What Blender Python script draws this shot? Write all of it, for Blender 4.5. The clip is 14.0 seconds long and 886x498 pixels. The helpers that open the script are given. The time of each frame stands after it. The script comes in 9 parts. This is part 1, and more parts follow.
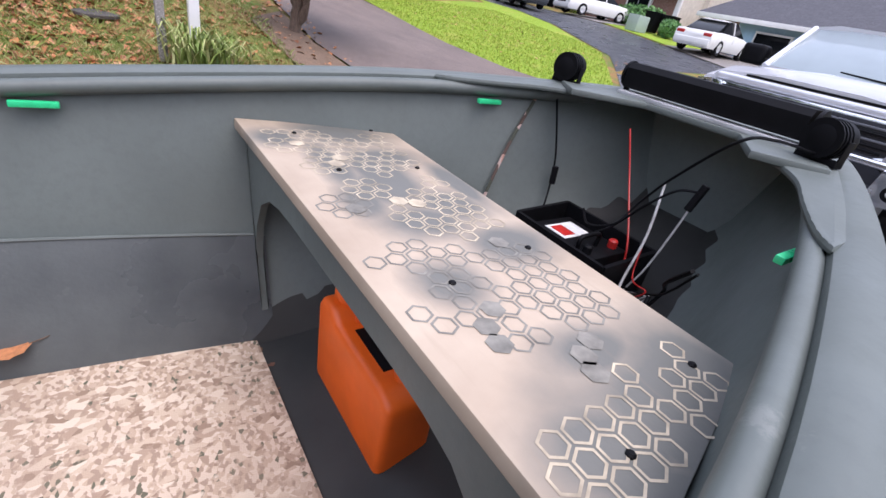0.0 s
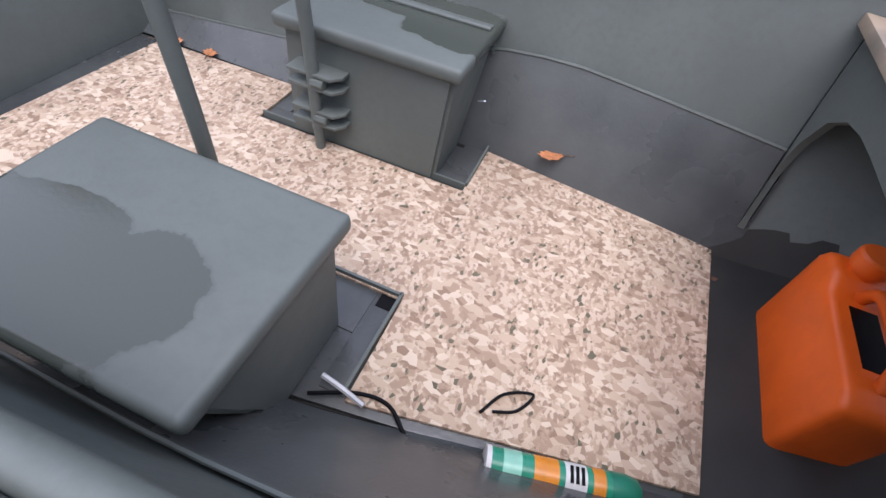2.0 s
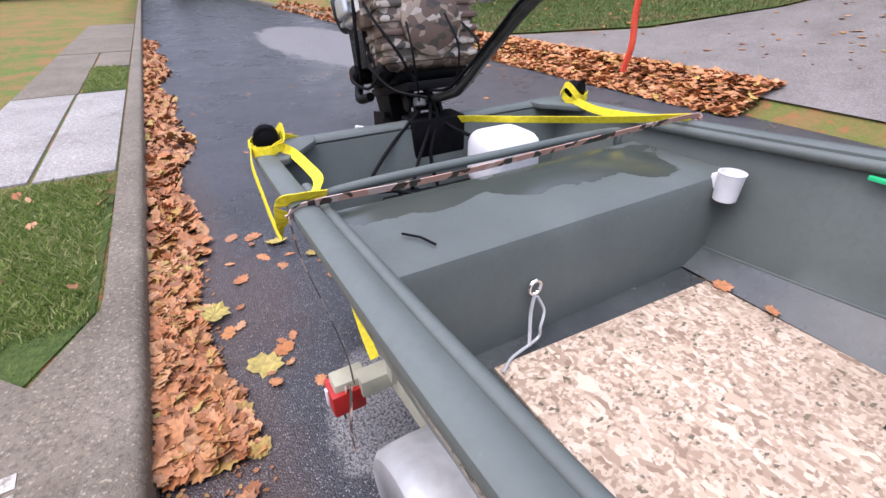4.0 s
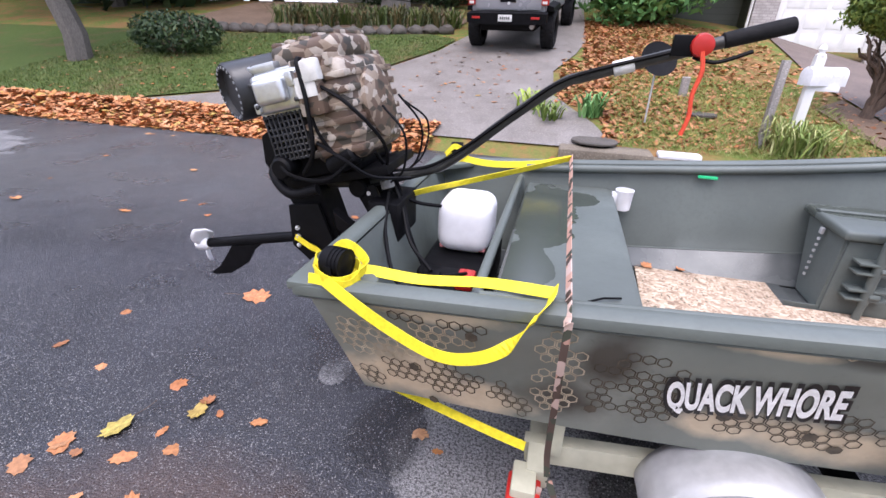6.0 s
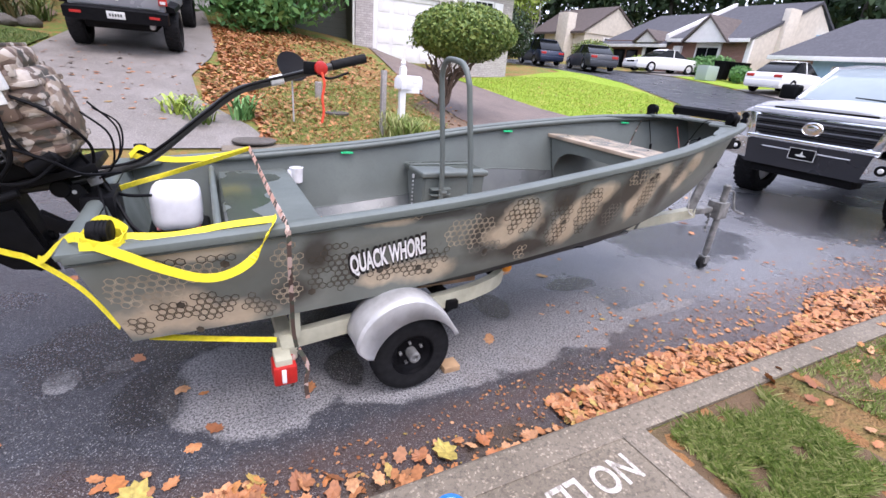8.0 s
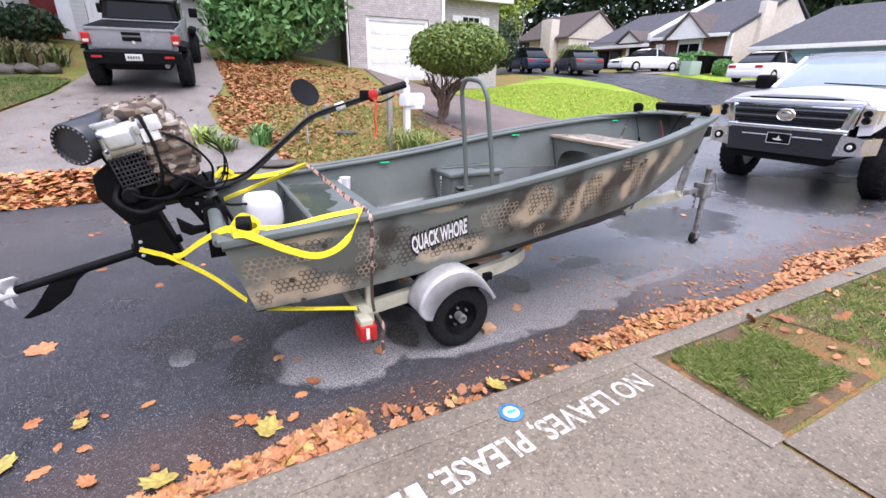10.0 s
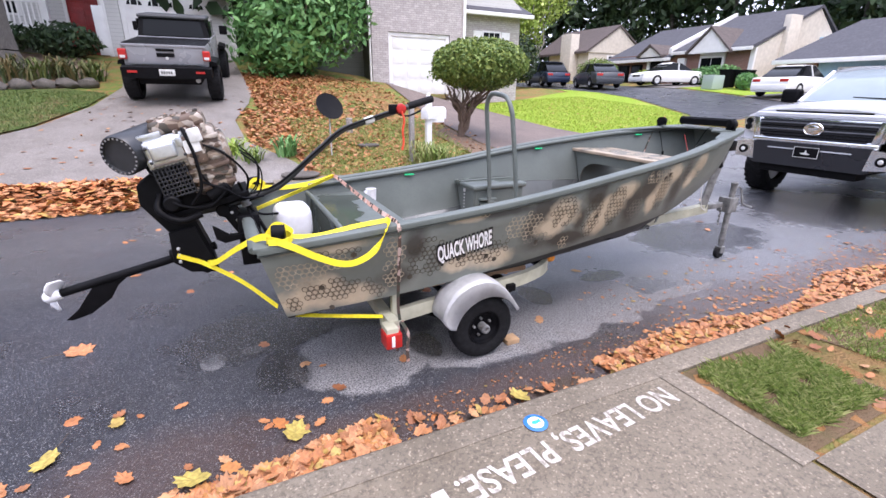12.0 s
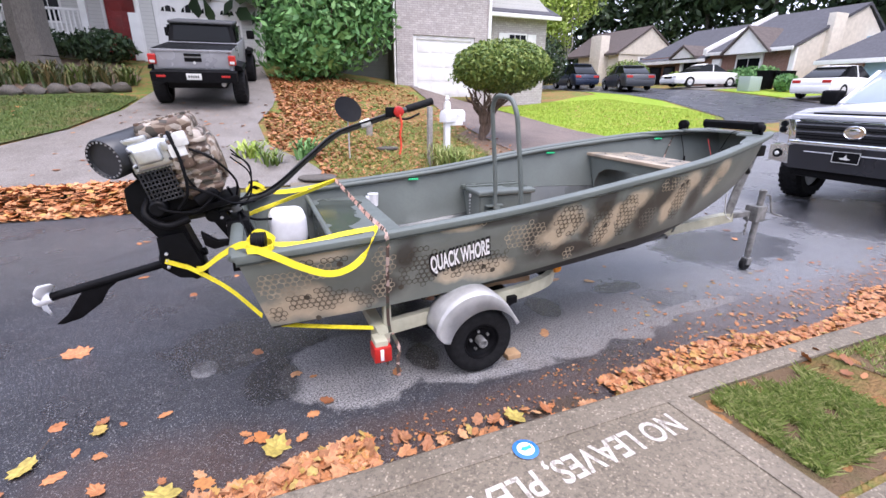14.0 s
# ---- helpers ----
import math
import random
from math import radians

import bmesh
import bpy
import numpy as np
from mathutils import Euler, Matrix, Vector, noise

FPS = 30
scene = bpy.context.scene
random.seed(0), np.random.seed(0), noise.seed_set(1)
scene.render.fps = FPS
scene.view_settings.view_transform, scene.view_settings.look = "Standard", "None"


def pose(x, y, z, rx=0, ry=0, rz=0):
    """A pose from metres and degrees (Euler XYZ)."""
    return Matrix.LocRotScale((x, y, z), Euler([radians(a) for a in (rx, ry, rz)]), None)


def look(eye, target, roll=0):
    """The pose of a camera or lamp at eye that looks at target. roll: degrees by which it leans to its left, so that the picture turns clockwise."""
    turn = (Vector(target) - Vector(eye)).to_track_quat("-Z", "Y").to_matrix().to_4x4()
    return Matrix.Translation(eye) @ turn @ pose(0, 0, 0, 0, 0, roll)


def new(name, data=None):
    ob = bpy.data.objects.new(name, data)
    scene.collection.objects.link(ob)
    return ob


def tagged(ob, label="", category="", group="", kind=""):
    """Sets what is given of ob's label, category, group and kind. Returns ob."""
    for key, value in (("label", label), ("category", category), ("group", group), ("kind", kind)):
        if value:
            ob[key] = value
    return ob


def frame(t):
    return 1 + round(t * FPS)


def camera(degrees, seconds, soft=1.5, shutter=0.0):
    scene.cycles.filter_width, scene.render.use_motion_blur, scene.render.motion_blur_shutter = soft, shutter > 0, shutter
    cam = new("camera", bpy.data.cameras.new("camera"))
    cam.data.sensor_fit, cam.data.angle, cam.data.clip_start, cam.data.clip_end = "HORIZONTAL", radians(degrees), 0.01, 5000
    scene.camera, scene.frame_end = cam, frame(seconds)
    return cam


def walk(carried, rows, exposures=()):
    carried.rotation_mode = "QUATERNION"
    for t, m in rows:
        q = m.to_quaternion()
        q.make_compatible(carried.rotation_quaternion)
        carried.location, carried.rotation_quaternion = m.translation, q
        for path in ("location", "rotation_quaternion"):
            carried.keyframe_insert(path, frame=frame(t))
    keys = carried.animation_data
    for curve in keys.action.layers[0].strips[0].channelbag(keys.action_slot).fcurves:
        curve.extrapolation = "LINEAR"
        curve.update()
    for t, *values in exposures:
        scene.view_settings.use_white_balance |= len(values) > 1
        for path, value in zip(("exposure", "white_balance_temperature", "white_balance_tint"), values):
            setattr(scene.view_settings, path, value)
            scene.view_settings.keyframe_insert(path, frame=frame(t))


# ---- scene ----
cam = camera(88.6, 14.0)
PATH = [
    (0, (2.464, -0.558, 1.370), (3.600, 0.786, 0.419), 12.5),
    (0.5, (2.522, -0.560, 1.374), (3.860, 0.626, 0.478), 11.8),
    (1, (2.475, -0.559, 1.357), (3.577, 0.707, 0.269), 11.2),
    (1.5, (2.317, -0.585, 1.352), (2.753, 0.779, -0.045), 12.1),
    (2, (2.282, -0.602, 1.326), (1.940, 0.643, -0.202), 9.9),
    (2.5, (2.252, -0.626, 1.329), (1.280, 0.265, -0.175), 2.8),
    (3, (2.116, -0.687, 1.337), (0.830, 0.033, -0.015), 0.6),
    (3.5, (1.855, -0.777, 1.346), (0.406, -0.042, 0.181), -1.9),
    (3.7, (1.727, -0.800, 1.340), (0.235, -0.042, 0.236), -1.8),
    (5.8, (0.572, -1.397, 1.361), (-0.067, 0.313, 0.545), 2.6),
    (6, (0.535, -1.501, 1.402), (0.107, 0.26, 0.557), 2.1),
    (6.5, (0.522, -1.735, 1.449), (0.448, 0.084, 0.621), 4.4),
    (7, (0.588, -1.968, 1.451), (0.752, -0.14, 0.656), 1.3),
    (7.5, (0.536, -2.084, 1.462), (1.038, -0.312, 0.682), 1.5),
    (8, (0.385, -2.235, 1.47), (1.265, -0.605, 0.715), 5.0),
    (8.2, (0.345, -2.298, 1.474), (1.254, -0.68, 0.728), 5.0),
    (10.3, (-0.078, -2.633, 1.504), (0.797, -0.978, 0.8), 0.3),
    (10.5, (-0.083, -2.633, 1.505), (0.785, -0.974, 0.803), 0.2),
    (11, (-0.096, -2.641, 1.505), (0.756, -0.967, 0.816), 0.1),
    (11.5, (-0.103, -2.643, 1.509), (0.734, -0.956, 0.837), 0.3),
    (12, (-0.11, -2.643, 1.506), (0.715, -0.944, 0.849), 0.7),
    (12.5, (-0.114, -2.636, 1.504), (0.702, -0.929, 0.856), 1.0),
    (13, (-0.089, -2.628, 1.503), (0.717, -0.914, 0.859), 0.9),
    (13.5, (-0.023, -2.612, 1.505), (0.771, -0.894, 0.859), 0.8),
    (14, (0.091, -2.599, 1.503), (0.814, -0.85, 0.856), 0.5),
]
walk(cam, [(t, look(e, g, r)) for t, e, g, r in PATH], exposures=[(0, 0.85, 6320, 21), (1.5, 0.65, 6320, 21), (3.5, 0.85, 6320, 21), (6.0, 1.09, 6320, 21), (10.5, 1.20, 6320, 21), (14, 1.20, 6320, 21)])

# ---- world and light ----
world = bpy.data.worlds.new("overcast")
scene.world = world
world.use_nodes = True
wn = world.node_tree
wsky = wn.nodes.new("ShaderNodeTexSky")
wsky.sky_type = "NISHITA"
wsky.sun_disc = False
wsky.sun_elevation = radians(58)
wsky.sun_rotation = radians(200)
wsky.dust_density = 6.0
wsky.air_density = 1.6
wsky.ozone_density = 1.0
wmix = wn.nodes.new("ShaderNodeMixRGB")
wmix.inputs["Fac"].default_value = 0.75
wmix.inputs["Color2"].default_value = (6.5, 7.3, 9.0, 1)
wn.links.new(wsky.outputs["Color"], wmix.inputs["Color1"])
wn.links.new(wmix.outputs["Color"], wn.nodes["Background"].inputs["Color"])
wn.nodes["Background"].inputs["Strength"].default_value = 0.15
sun_data = bpy.data.lights.new("sun", "SUN")
sun_data.energy = 1.3
sun_data.angle = radians(35)
sun_data.color = (1.0, 0.97, 0.92)
sun = new("sun", sun_data)
sun.matrix_world = look((0, 0, 20), (-3.0, 6.0, 0))

# ---- materials ----


def lin(r, g, b):
    return tuple(((c / 255 + 0.055) / 1.055) ** 2.4 if c > 10 else c / 255 / 12.92 for c in (r, g, b))


class Nodes:
    """Short-hand for one node material."""

    def __init__(self, name, rough=0.6, metal=0.0, spec=0.5):
        self.mat = bpy.data.materials.new(name)
        self.mat.use_nodes = True
        self.t = self.mat.node_tree
        self.b = self.t.nodes["Principled BSDF"]
        self.set("Roughness", rough), self.set("Metallic", metal), self.set("Specular IOR Level", spec)
        self.coord = None

    def set(self, key, value):
        if hasattr(value, "is_output"):
            self.t.links.new(value, self.b.inputs[key])
        elif isinstance(value, (tuple, list)):
            self.b.inputs[key].default_value = (*value[:3], 1)
        else:
            self.b.inputs[key].default_value = value
        return self

    def put(self, node, key, value):
        if hasattr(value, "is_output"):
            self.t.links.new(value, node.inputs[key])
        else:
            node.inputs[key].default_value = (*value, 1) if isinstance(value, (tuple, list)) and len(value) == 3 and node.inputs[key].type == "RGBA" else value

    def pos(self, scale=(1, 1, 1)):
        if self.coord is None:
            self.coord = self.t.nodes.new("ShaderNodeTexCoord")
        out = self.coord.outputs["Object"]
        if scale == (1, 1, 1):
            return out
        m = self.t.nodes.new("ShaderNodeMapping")
        m.inputs["Scale"].default_value = scale
        self.t.links.new(out, m.inputs["Vector"])
        return m.outputs["Vector"]

    def noise(self, scale, detail=4.0, rough=0.55, stretch=(1, 1, 1), warp=0.0):
        n = self.t.nodes.new("ShaderNodeTexNoise")
        n.inputs["Scale"].default_value, n.inputs["Detail"].default_value = scale, detail
        n.inputs["Roughness"].default_value, n.inputs["Distortion"].default_value = rough, warp
        self.t.links.new(self.pos(stretch), n.inputs["Vector"])
        return n.outputs["Fac"]

    def cells(self, scale, out="Color", feature="F1", stretch=(1, 1, 1)):
        n = self.t.nodes.new("ShaderNodeTexVoronoi")
        n.feature = feature
        n.inputs["Scale"].default_value = scale
        self.t.links.new(self.pos(stretch), n.inputs["Vector"])
        return n.outputs[out]

    def ramp(self, fac, *stops, hard=False):
        n = self.t.nodes.new("ShaderNodeValToRGB")
        n.color_ramp.interpolation = "CONSTANT" if hard else "LINEAR"
        el = n.color_ramp.elements
        while len(el) < len(stops):
            el.new(0.5)
        for e, (p, c) in zip(el, stops):
            e.position = p
            e.color = (c, c, c, 1) if isinstance(c, (int, float)) else (*c, 1)
        self.put(n, "Fac", fac)
        return n.outputs["Color"]

    def mix(self, fac, a, b, kind="MIX"):
        n = self.t.nodes.new("ShaderNodeMixRGB")
        n.blend_type = kind
        self.put(n, "Fac", fac), self.put(n, "Color1", a), self.put(n, "Color2", b)
        return n.outputs["Color"]

    def math(self, op, a, b=0.0, clamp=False):
        n = self.t.nodes.new("ShaderNodeMath")
        n.operation, n.use_clamp = op, clamp
        for key, v in ((0, a), (1, b)):
            if hasattr(v, "is_output"):
                self.t.links.new(v, n.inputs[key])
            else:
                n.inputs[key].default_value = v
        return n.outputs["Value"]

    def bump(self, height, strength=0.3, distance=0.01):
        n = self.t.nodes.new("ShaderNodeBump")
        n.inputs["Strength"].default_value, n.inputs["Distance"].default_value = strength, distance
        self.put(n, "Height", height)
        self.t.links.new(n.outputs["Normal"], self.b.inputs["Normal"])
        return self

    def random(self):
        return self.t.nodes.new("ShaderNodeObjectInfo").outputs["Random"]

    def island(self):
        return self.t.nodes.new("ShaderNodeNewGeometry").outputs["Random Per Island"]

    def blobs(self, spots, wobble=0.35, soft=0.5, scale=4.0, axes="xz"):
        """A 0..1 mask of soft ellipses (u, v, ru, rv) with a ragged edge."""
        sep = self.t.nodes.new("ShaderNodeSeparateXYZ")
        self.t.links.new(self.pos(), sep.inputs[0])
        u, v = (sep.outputs[a.upper()] for a in axes)
        rag = self.math("MULTIPLY", self.math("SUBTRACT", self.noise(scale, 5), 0.5), wobble * 2)
        total = None
        for cu, cv, ru, rv in spots:
            du = self.math("DIVIDE", self.math("SUBTRACT", u, cu), ru)
            dv = self.math("DIVIDE", self.math("SUBTRACT", v, cv), rv)
            d = self.math("SQRT", self.math("ADD", self.math("MULTIPLY", du, du), self.math("MULTIPLY", dv, dv)))
            m = self.math("DIVIDE", self.math("SUBTRACT", 1.0 + soft / 2, self.math("ADD", d, rag)), soft, clamp=True)
            total = m if total is None else self.math("MAXIMUM", total, m)
        return total


def plain(name, color, rough=0.5, metal=0.0, vary=0.15, scale=30.0, bump=0.0, spec=0.5):
    """Paint, plastic, rubber or metal with slight mottling."""
    n = Nodes(name, rough, metal, spec)
    low = tuple(c * (1 - vary) for c in color)
    high = tuple(min(1, c * (1 + vary)) for c in color)
    n.set("Base Color", n.mix(n.ramp(n.noise(scale), (0.3, 0.0), (0.7, 1.0)), low, high))
    n.set("Roughness", n.ramp(n.noise(scale * 0.4), (0.3, max(0, rough - 0.1)), (0.7, min(1, rough + 0.1))))
    if bump:
        n.bump(n.noise(scale * 3), bump, 0.004)
    return n.mat


OLIVE = (0.108, 0.126, 0.116)


def olive_paint(name, wet=None):
    n = Nodes(name, 0.42)
    c = n.mix(n.ramp(n.noise(3.0, 6), (0.35, 0.0), (0.7, 1.0)), tuple(v * 0.86 for v in OLIVE), tuple(v * 1.12 for v in OLIVE))
    c = n.mix(n.ramp(n.noise(60.0, 3), (0.45, 0.0), (0.8, 0.35)), c, tuple(v * 0.7 for v in OLIVE))
    c = n.mix(n.ramp(n.noise(9.0, 8, 0.7), (0.68, 0.0), (0.74, 0.3)), c, (0.26, 0.27, 0.25))
    rough = n.ramp(n.noise(7.0, 5), (0.3, 0.42), (0.7, 0.6))
    if wet:
        w = n.blobs(wet, 0.5, 0.09, 9.0, "xy")
        c = n.mix(w, c, (0.056, 0.066, 0.055))
        rough = n.mix(w, rough, (0.16, 0.16, 0.16))
    n.set("Base Color", c).set("Roughness", rough)
    n.bump(n.noise(120.0, 4), 0.12, 0.003)
    return n.mat


def camo_paint():
    n = Nodes("stencilled camouflage paint", 0.55)
    c = n.mix(n.ramp(n.noise(2.5, 6), (0.35, 0.0), (0.7, 1.0)), (0.135, 0.148, 0.128), (0.205, 0.218, 0.19))
    brown = n.blobs([(1.47, 0.80, 0.10, 0.10), (1.52, 0.88, 0.10, 0.06), (1.82, 0.78, 0.05, 0.10), (1.90, 0.93, 0.10, 0.10), (2.28, 0.80, 0.09, 0.14), (2.38, 0.94, 0.09, 0.12), (0.64, 0.60, 0.10, 0.07), (0.72, 0.74, 0.07, 0.10), (2.72, 0.86, 0.07, 0.12), (2.80, 1.0, 0.06, 0.08), (1.25, 0.89, 0.24, 0.03), (1.72, 0.66, 0.22, 0.05)], 1.2, 0.9, 4.0)
    c = n.mix(n.math("MULTIPLY", brown, 0.9), c, (0.045, 0.038, 0.030))
    tan = n.blobs([(0.20, 0.55, 0.17, 0.09), (0.40, 0.53, 0.17, 0.06), (0.28, 0.82, 0.19, 0.03), (0.98, 0.61, 0.10, 0.045), (1.16, 0.62, 0.14, 0.06), (1.60, 0.74, 0.09, 0.06), (1.68, 0.84, 0.11, 0.08), (1.98, 0.74, 0.08, 0.08), (2.06, 0.84, 0.10, 0.09), (2.16, 0.94, 0.10, 0.06),
                   (2.47, 0.80, 0.06, 0.09), (2.54, 0.90, 0.08, 0.09), (2.62, 1.0, 0.08, 0.06), (2.92, 0.95, 0.08, 0.07), (3.0, 1.04, 0.10, 0.06), (1.0, 0.875, 0.09, 0.022)], 1.25, 0.7, 4.5)
    c = n.mix(n.math("MULTIPLY", tan, 0.92), c, n.mix(n.noise(30.0, 4), (0.44, 0.355, 0.25), (0.60, 0.49, 0.345)))
    c = n.mix(n.ramp(n.noise(25.0, 7, 0.7), (0.62, 0.0), (0.72, 0.35)), c, (0.05, 0.05, 0.042))
    n.set("Base Color", c).bump(n.noise(140.0, 3), 0.1, 0.002)
    return n.mat


def bench_paint():
    n = Nodes("tan and grey sprayed plywood", 0.6)
    c = n.mix(n.ramp(n.noise(5.0, 6), (0.3, 0.0), (0.7, 1.0)), (0.33, 0.255, 0.185), (0.45, 0.365, 0.275))
    grey = n.blobs([(2.92, 0.445, 0.12, 0.10), (2.87, 0.125, 0.07, 0.09), (2.88, -0.005, 0.08, 0.06), (2.99, -0.115, 0.08, 0.06), (2.812, -0.180, 0.055, 0.055), (2.90, -0.355, 0.08, 0.05), (3.0, -0.415, 0.08, 0.07),
                    (2.81, -0.465, 0.08, 0.07), (2.92, -0.495, 0.13, 0.09), (2.81, 0.085, 0.04, 0.07), (2.76, 0.415, 0.06, 0.06), (2.95, 0.285, 0.09, 0.06), (3.04, 0.125, 0.03, 0.12),
                    (2.95, -0.44, 0.17, 0.11), (2.80, -0.52, 0.11, 0.05), (2.90, 0.20, 0.06, 0.18), (2.82, 0.26, 0.04, 0.15), (2.96, 0.04, 0.08, 0.07)], 0.5, 0.9, 8.0, "xy")
    c = n.mix(n.math("MULTIPLY", grey, 0.9), c, (0.10, 0.108, 0.10))
    c = n.mix(n.ramp(n.noise(3.0, 8, 0.6, (30, 2, 2)), (0.55, 0.0), (0.75, 0.25)), c, (0.25, 0.2, 0.14))
    n.set("Base Color", c).bump(n.noise(90.0, 4), 0.1, 0.003)
    return n.mat


def carpet():
    n = Nodes("tan camouflage carpet", 0.95, spec=0.15)
    a = n.ramp(n.cells(55.0, "Color", stretch=(1, 1.5, 1)), (0.0, (0.40, 0.29, 0.21)), (0.3, (0.55, 0.43, 0.32)), (0.5, (0.66, 0.55, 0.43)), (0.68, (0.30, 0.21, 0.15)), (0.8, (0.5, 0.38, 0.28)), (0.92, (0.13, 0.115, 0.08)), hard=True)
    b = n.ramp(n.cells(95.0, "Color", stretch=(1.5, 1, 1)), (0.0, (0.48, 0.36, 0.26)), (0.35, (0.6, 0.48, 0.37)), (0.62, (0.36, 0.26, 0.19)), (0.84, (0.14, 0.13, 0.09)), hard=True)
    c = n.mix(n.ramp(n.noise(26.0, 3), (0.46, 0.0), (0.54, 1.0)), a, b)
    c = n.mix(n.ramp(n.noise(5.0, 3), (0.45, 0.0), (0.65, 0.3)), c, (0.33, 0.24, 0.18))
    n.set("Base Color", c).bump(n.noise(420.0, 2), 0.5, 0.006)
    return n.mat


def asphalt():
    n = Nodes("damp asphalt", 0.5)
    dry = n.blobs([(0.50, -0.30, 0.42, 0.38), (1.30, -0.42, 0.55, 0.29), (1.75, -0.32, 0.70, 0.38), (2.30, -0.30, 0.50, 0.36), (3.05, -0.45, 0.42, 0.07),
                   (-0.31, -0.01, 0.07, 0.09), (-0.09, 0.03, 0.07, 0.05), (-10.0, 2.4, 4.0, 1.2)], 0.32, 0.09, 4.5, "xy")
    puddle = n.blobs([(2.75, 0.05, 0.22, 0.10), (-0.1, 0.22, 0.45, 0.30), (0.05, -0.25, 0.14, 0.24), (1.97, -0.04, 0.13, 0.17), (0.90, -0.36, 0.10, 0.16), (7.6, 0.6, 1.4, 1.0), (4.6, 0.5, 0.8, 0.5)], 0.55, 0.3, 4.0, "xy")
    big = n.ramp(n.noise(0.9, 7, 0.65), (0.35, 0.0), (0.65, 1.0))
    c = n.mix(big, (0.021, 0.022, 0.029), (0.050, 0.052, 0.065))
    c = n.mix(n.ramp(n.noise(6.0, 6, 0.7), (0.5, 0.0), (0.7, 0.4)), c, (0.035, 0.035, 0.042))
    # lighter grey painted in where the wet road ahead reflects the sky
    pale = n.blobs([(4.6, 0.1, 2.6, 1.0), (7.0, 2.6, 5.0, 2.0), (12.0, 3.5, 5.0, 3.0)], 0.5, 0.8, 1.2, "xy")
    c = n.mix(n.math("MULTIPLY", pale, 0.85), c, (0.255, 0.257, 0.272))
    # mid-grey mixed in at 0.55 along the street's far lane
    greyed = n.blobs([(-4.6, 2.9, 4.2, 1.6), (0.5, 3.2, 4.0, 1.0)], 0.5, 0.9, 1.5, "xy")
    c = n.mix(n.math("MULTIPLY", greyed, 0.55), c, (0.17, 0.168, 0.17))
    c = n.mix(dry, c, n.mix(n.noise(14.0, 5), (0.21, 0.205, 0.205), (0.30, 0.295, 0.30)))
    c = n.mix(n.math("MULTIPLY", puddle, 0.8), c, (0.022, 0.023, 0.028))
    c = n.mix(n.ramp(n.noise(95.0, 5, 0.75), (0.46, 0.0), (0.56, 0.8)), c, (0.016, 0.016, 0.018))
    chips = n.ramp(n.cells(150.0, "Color"), (0.0, 0.0), (0.55, 0.0), (0.66, 0.3), (0.80, 0.75), (1.0, 1.0))
    core = n.ramp(n.cells(150.0, "Distance"), (0.32, 1.0), (0.5, 0.0))
    c = n.mix(n.math("MULTIPLY", n.math("MULTIPLY", chips, core), 0.6), c, (0.46, 0.455, 0.455))
    mud = n.blobs([(1.42, -1.09, 0.24, 0.10), (0.85, -1.12, 0.30, 0.07)], 0.6, 0.5, 7.0, "xy")
    rust = n.blobs([(0.1, -0.95, 2.6, 0.16), (1.6, -0.92, 0.9, 0.14), (4.5, -0.8, 2.5, 0.3), (-0.45, -0.8, 0.5, 0.22)], 0.6, 0.9, 7.0, "xy")
    c = n.mix(n.math("MULTIPLY", rust, 0.32), c, n.mix(n.noise(45.0, 4), (0.05, 0.028, 0.02), (0.17, 0.08, 0.045)))
    c = n.mix(n.math("MULTIPLY", mud, 0.9), c, n.mix(n.noise(30.0, 6), (0.018, 0.013, 0.010), (0.10, 0.065, 0.042)))
    n.set("Base Color", c)
    r = n.mix(dry, n.ramp(n.noise(1.6, 4), (0.35, 0.24), (0.65, 0.42)), (0.85, 0.85, 0.85))
    r = n.mix(puddle, r, (0.14, 0.14, 0.14))
    n.set("Roughness", r)
    n.bump(n.mix(0.5, n.cells(150.0, "Distance"), n.noise(230.0, 3)), 0.75, 0.008)
    return n.mat


def concrete(name, a, b, fine=0.5, gloss=0.75):
    n = Nodes(name, gloss)
    c = n.mix(n.ramp(n.noise(1.4, 8, 0.65), (0.3, 0.0), (0.7, 1.0)), a, b)
    c = n.mix(n.ramp(n.cells(120.0, "Color"), (0.0, 0.0), (0.75, 0.0), (0.85, 0.6), (1.0, 0.8)), c, tuple(min(1, v * 1.7) for v in b))
    c = n.mix(n.ramp(n.noise(55.0, 6, 0.75), (0.48, 0.0), (0.62, 0.6)), c, tuple(v * 0.45 for v in a))
    c = n.mix(n.ramp(n.noise(4.0, 6, 0.7), (0.55, 0.0), (0.75, 0.5)), c, (0.10, 0.075, 0.05))
    n.set("Base Color", c).bump(n.noise(160.0, 4), fine, 0.006)
    return n.mat


def turf(name, a, b, brown, amount):
    n = Nodes(name, 0.9, spec=0.2)
    c = n.mix(n.ramp(n.noise(30.0, 6, 0.7), (0.35, 0.0), (0.65, 1.0)), a, b)
    c = n.mix(n.ramp(n.noise(1.1, 8, 0.7), (0.62 - amount, 0.0), (0.70 - amount * 0.6, 0.85)), c, brown)
    c = n.mix(n.ramp(n.cells(14.0, "Color"), (0.0, 0.0), (0.78, 0.0), (0.8, 1.0), (1.0, 1.0)), c, (0.30, 0.15, 0.06)) if amount > 0.15 else c
    n.set("Base Color", c).bump(n.noise(60.0, 5), 0.9, 0.03)
    return n.mat


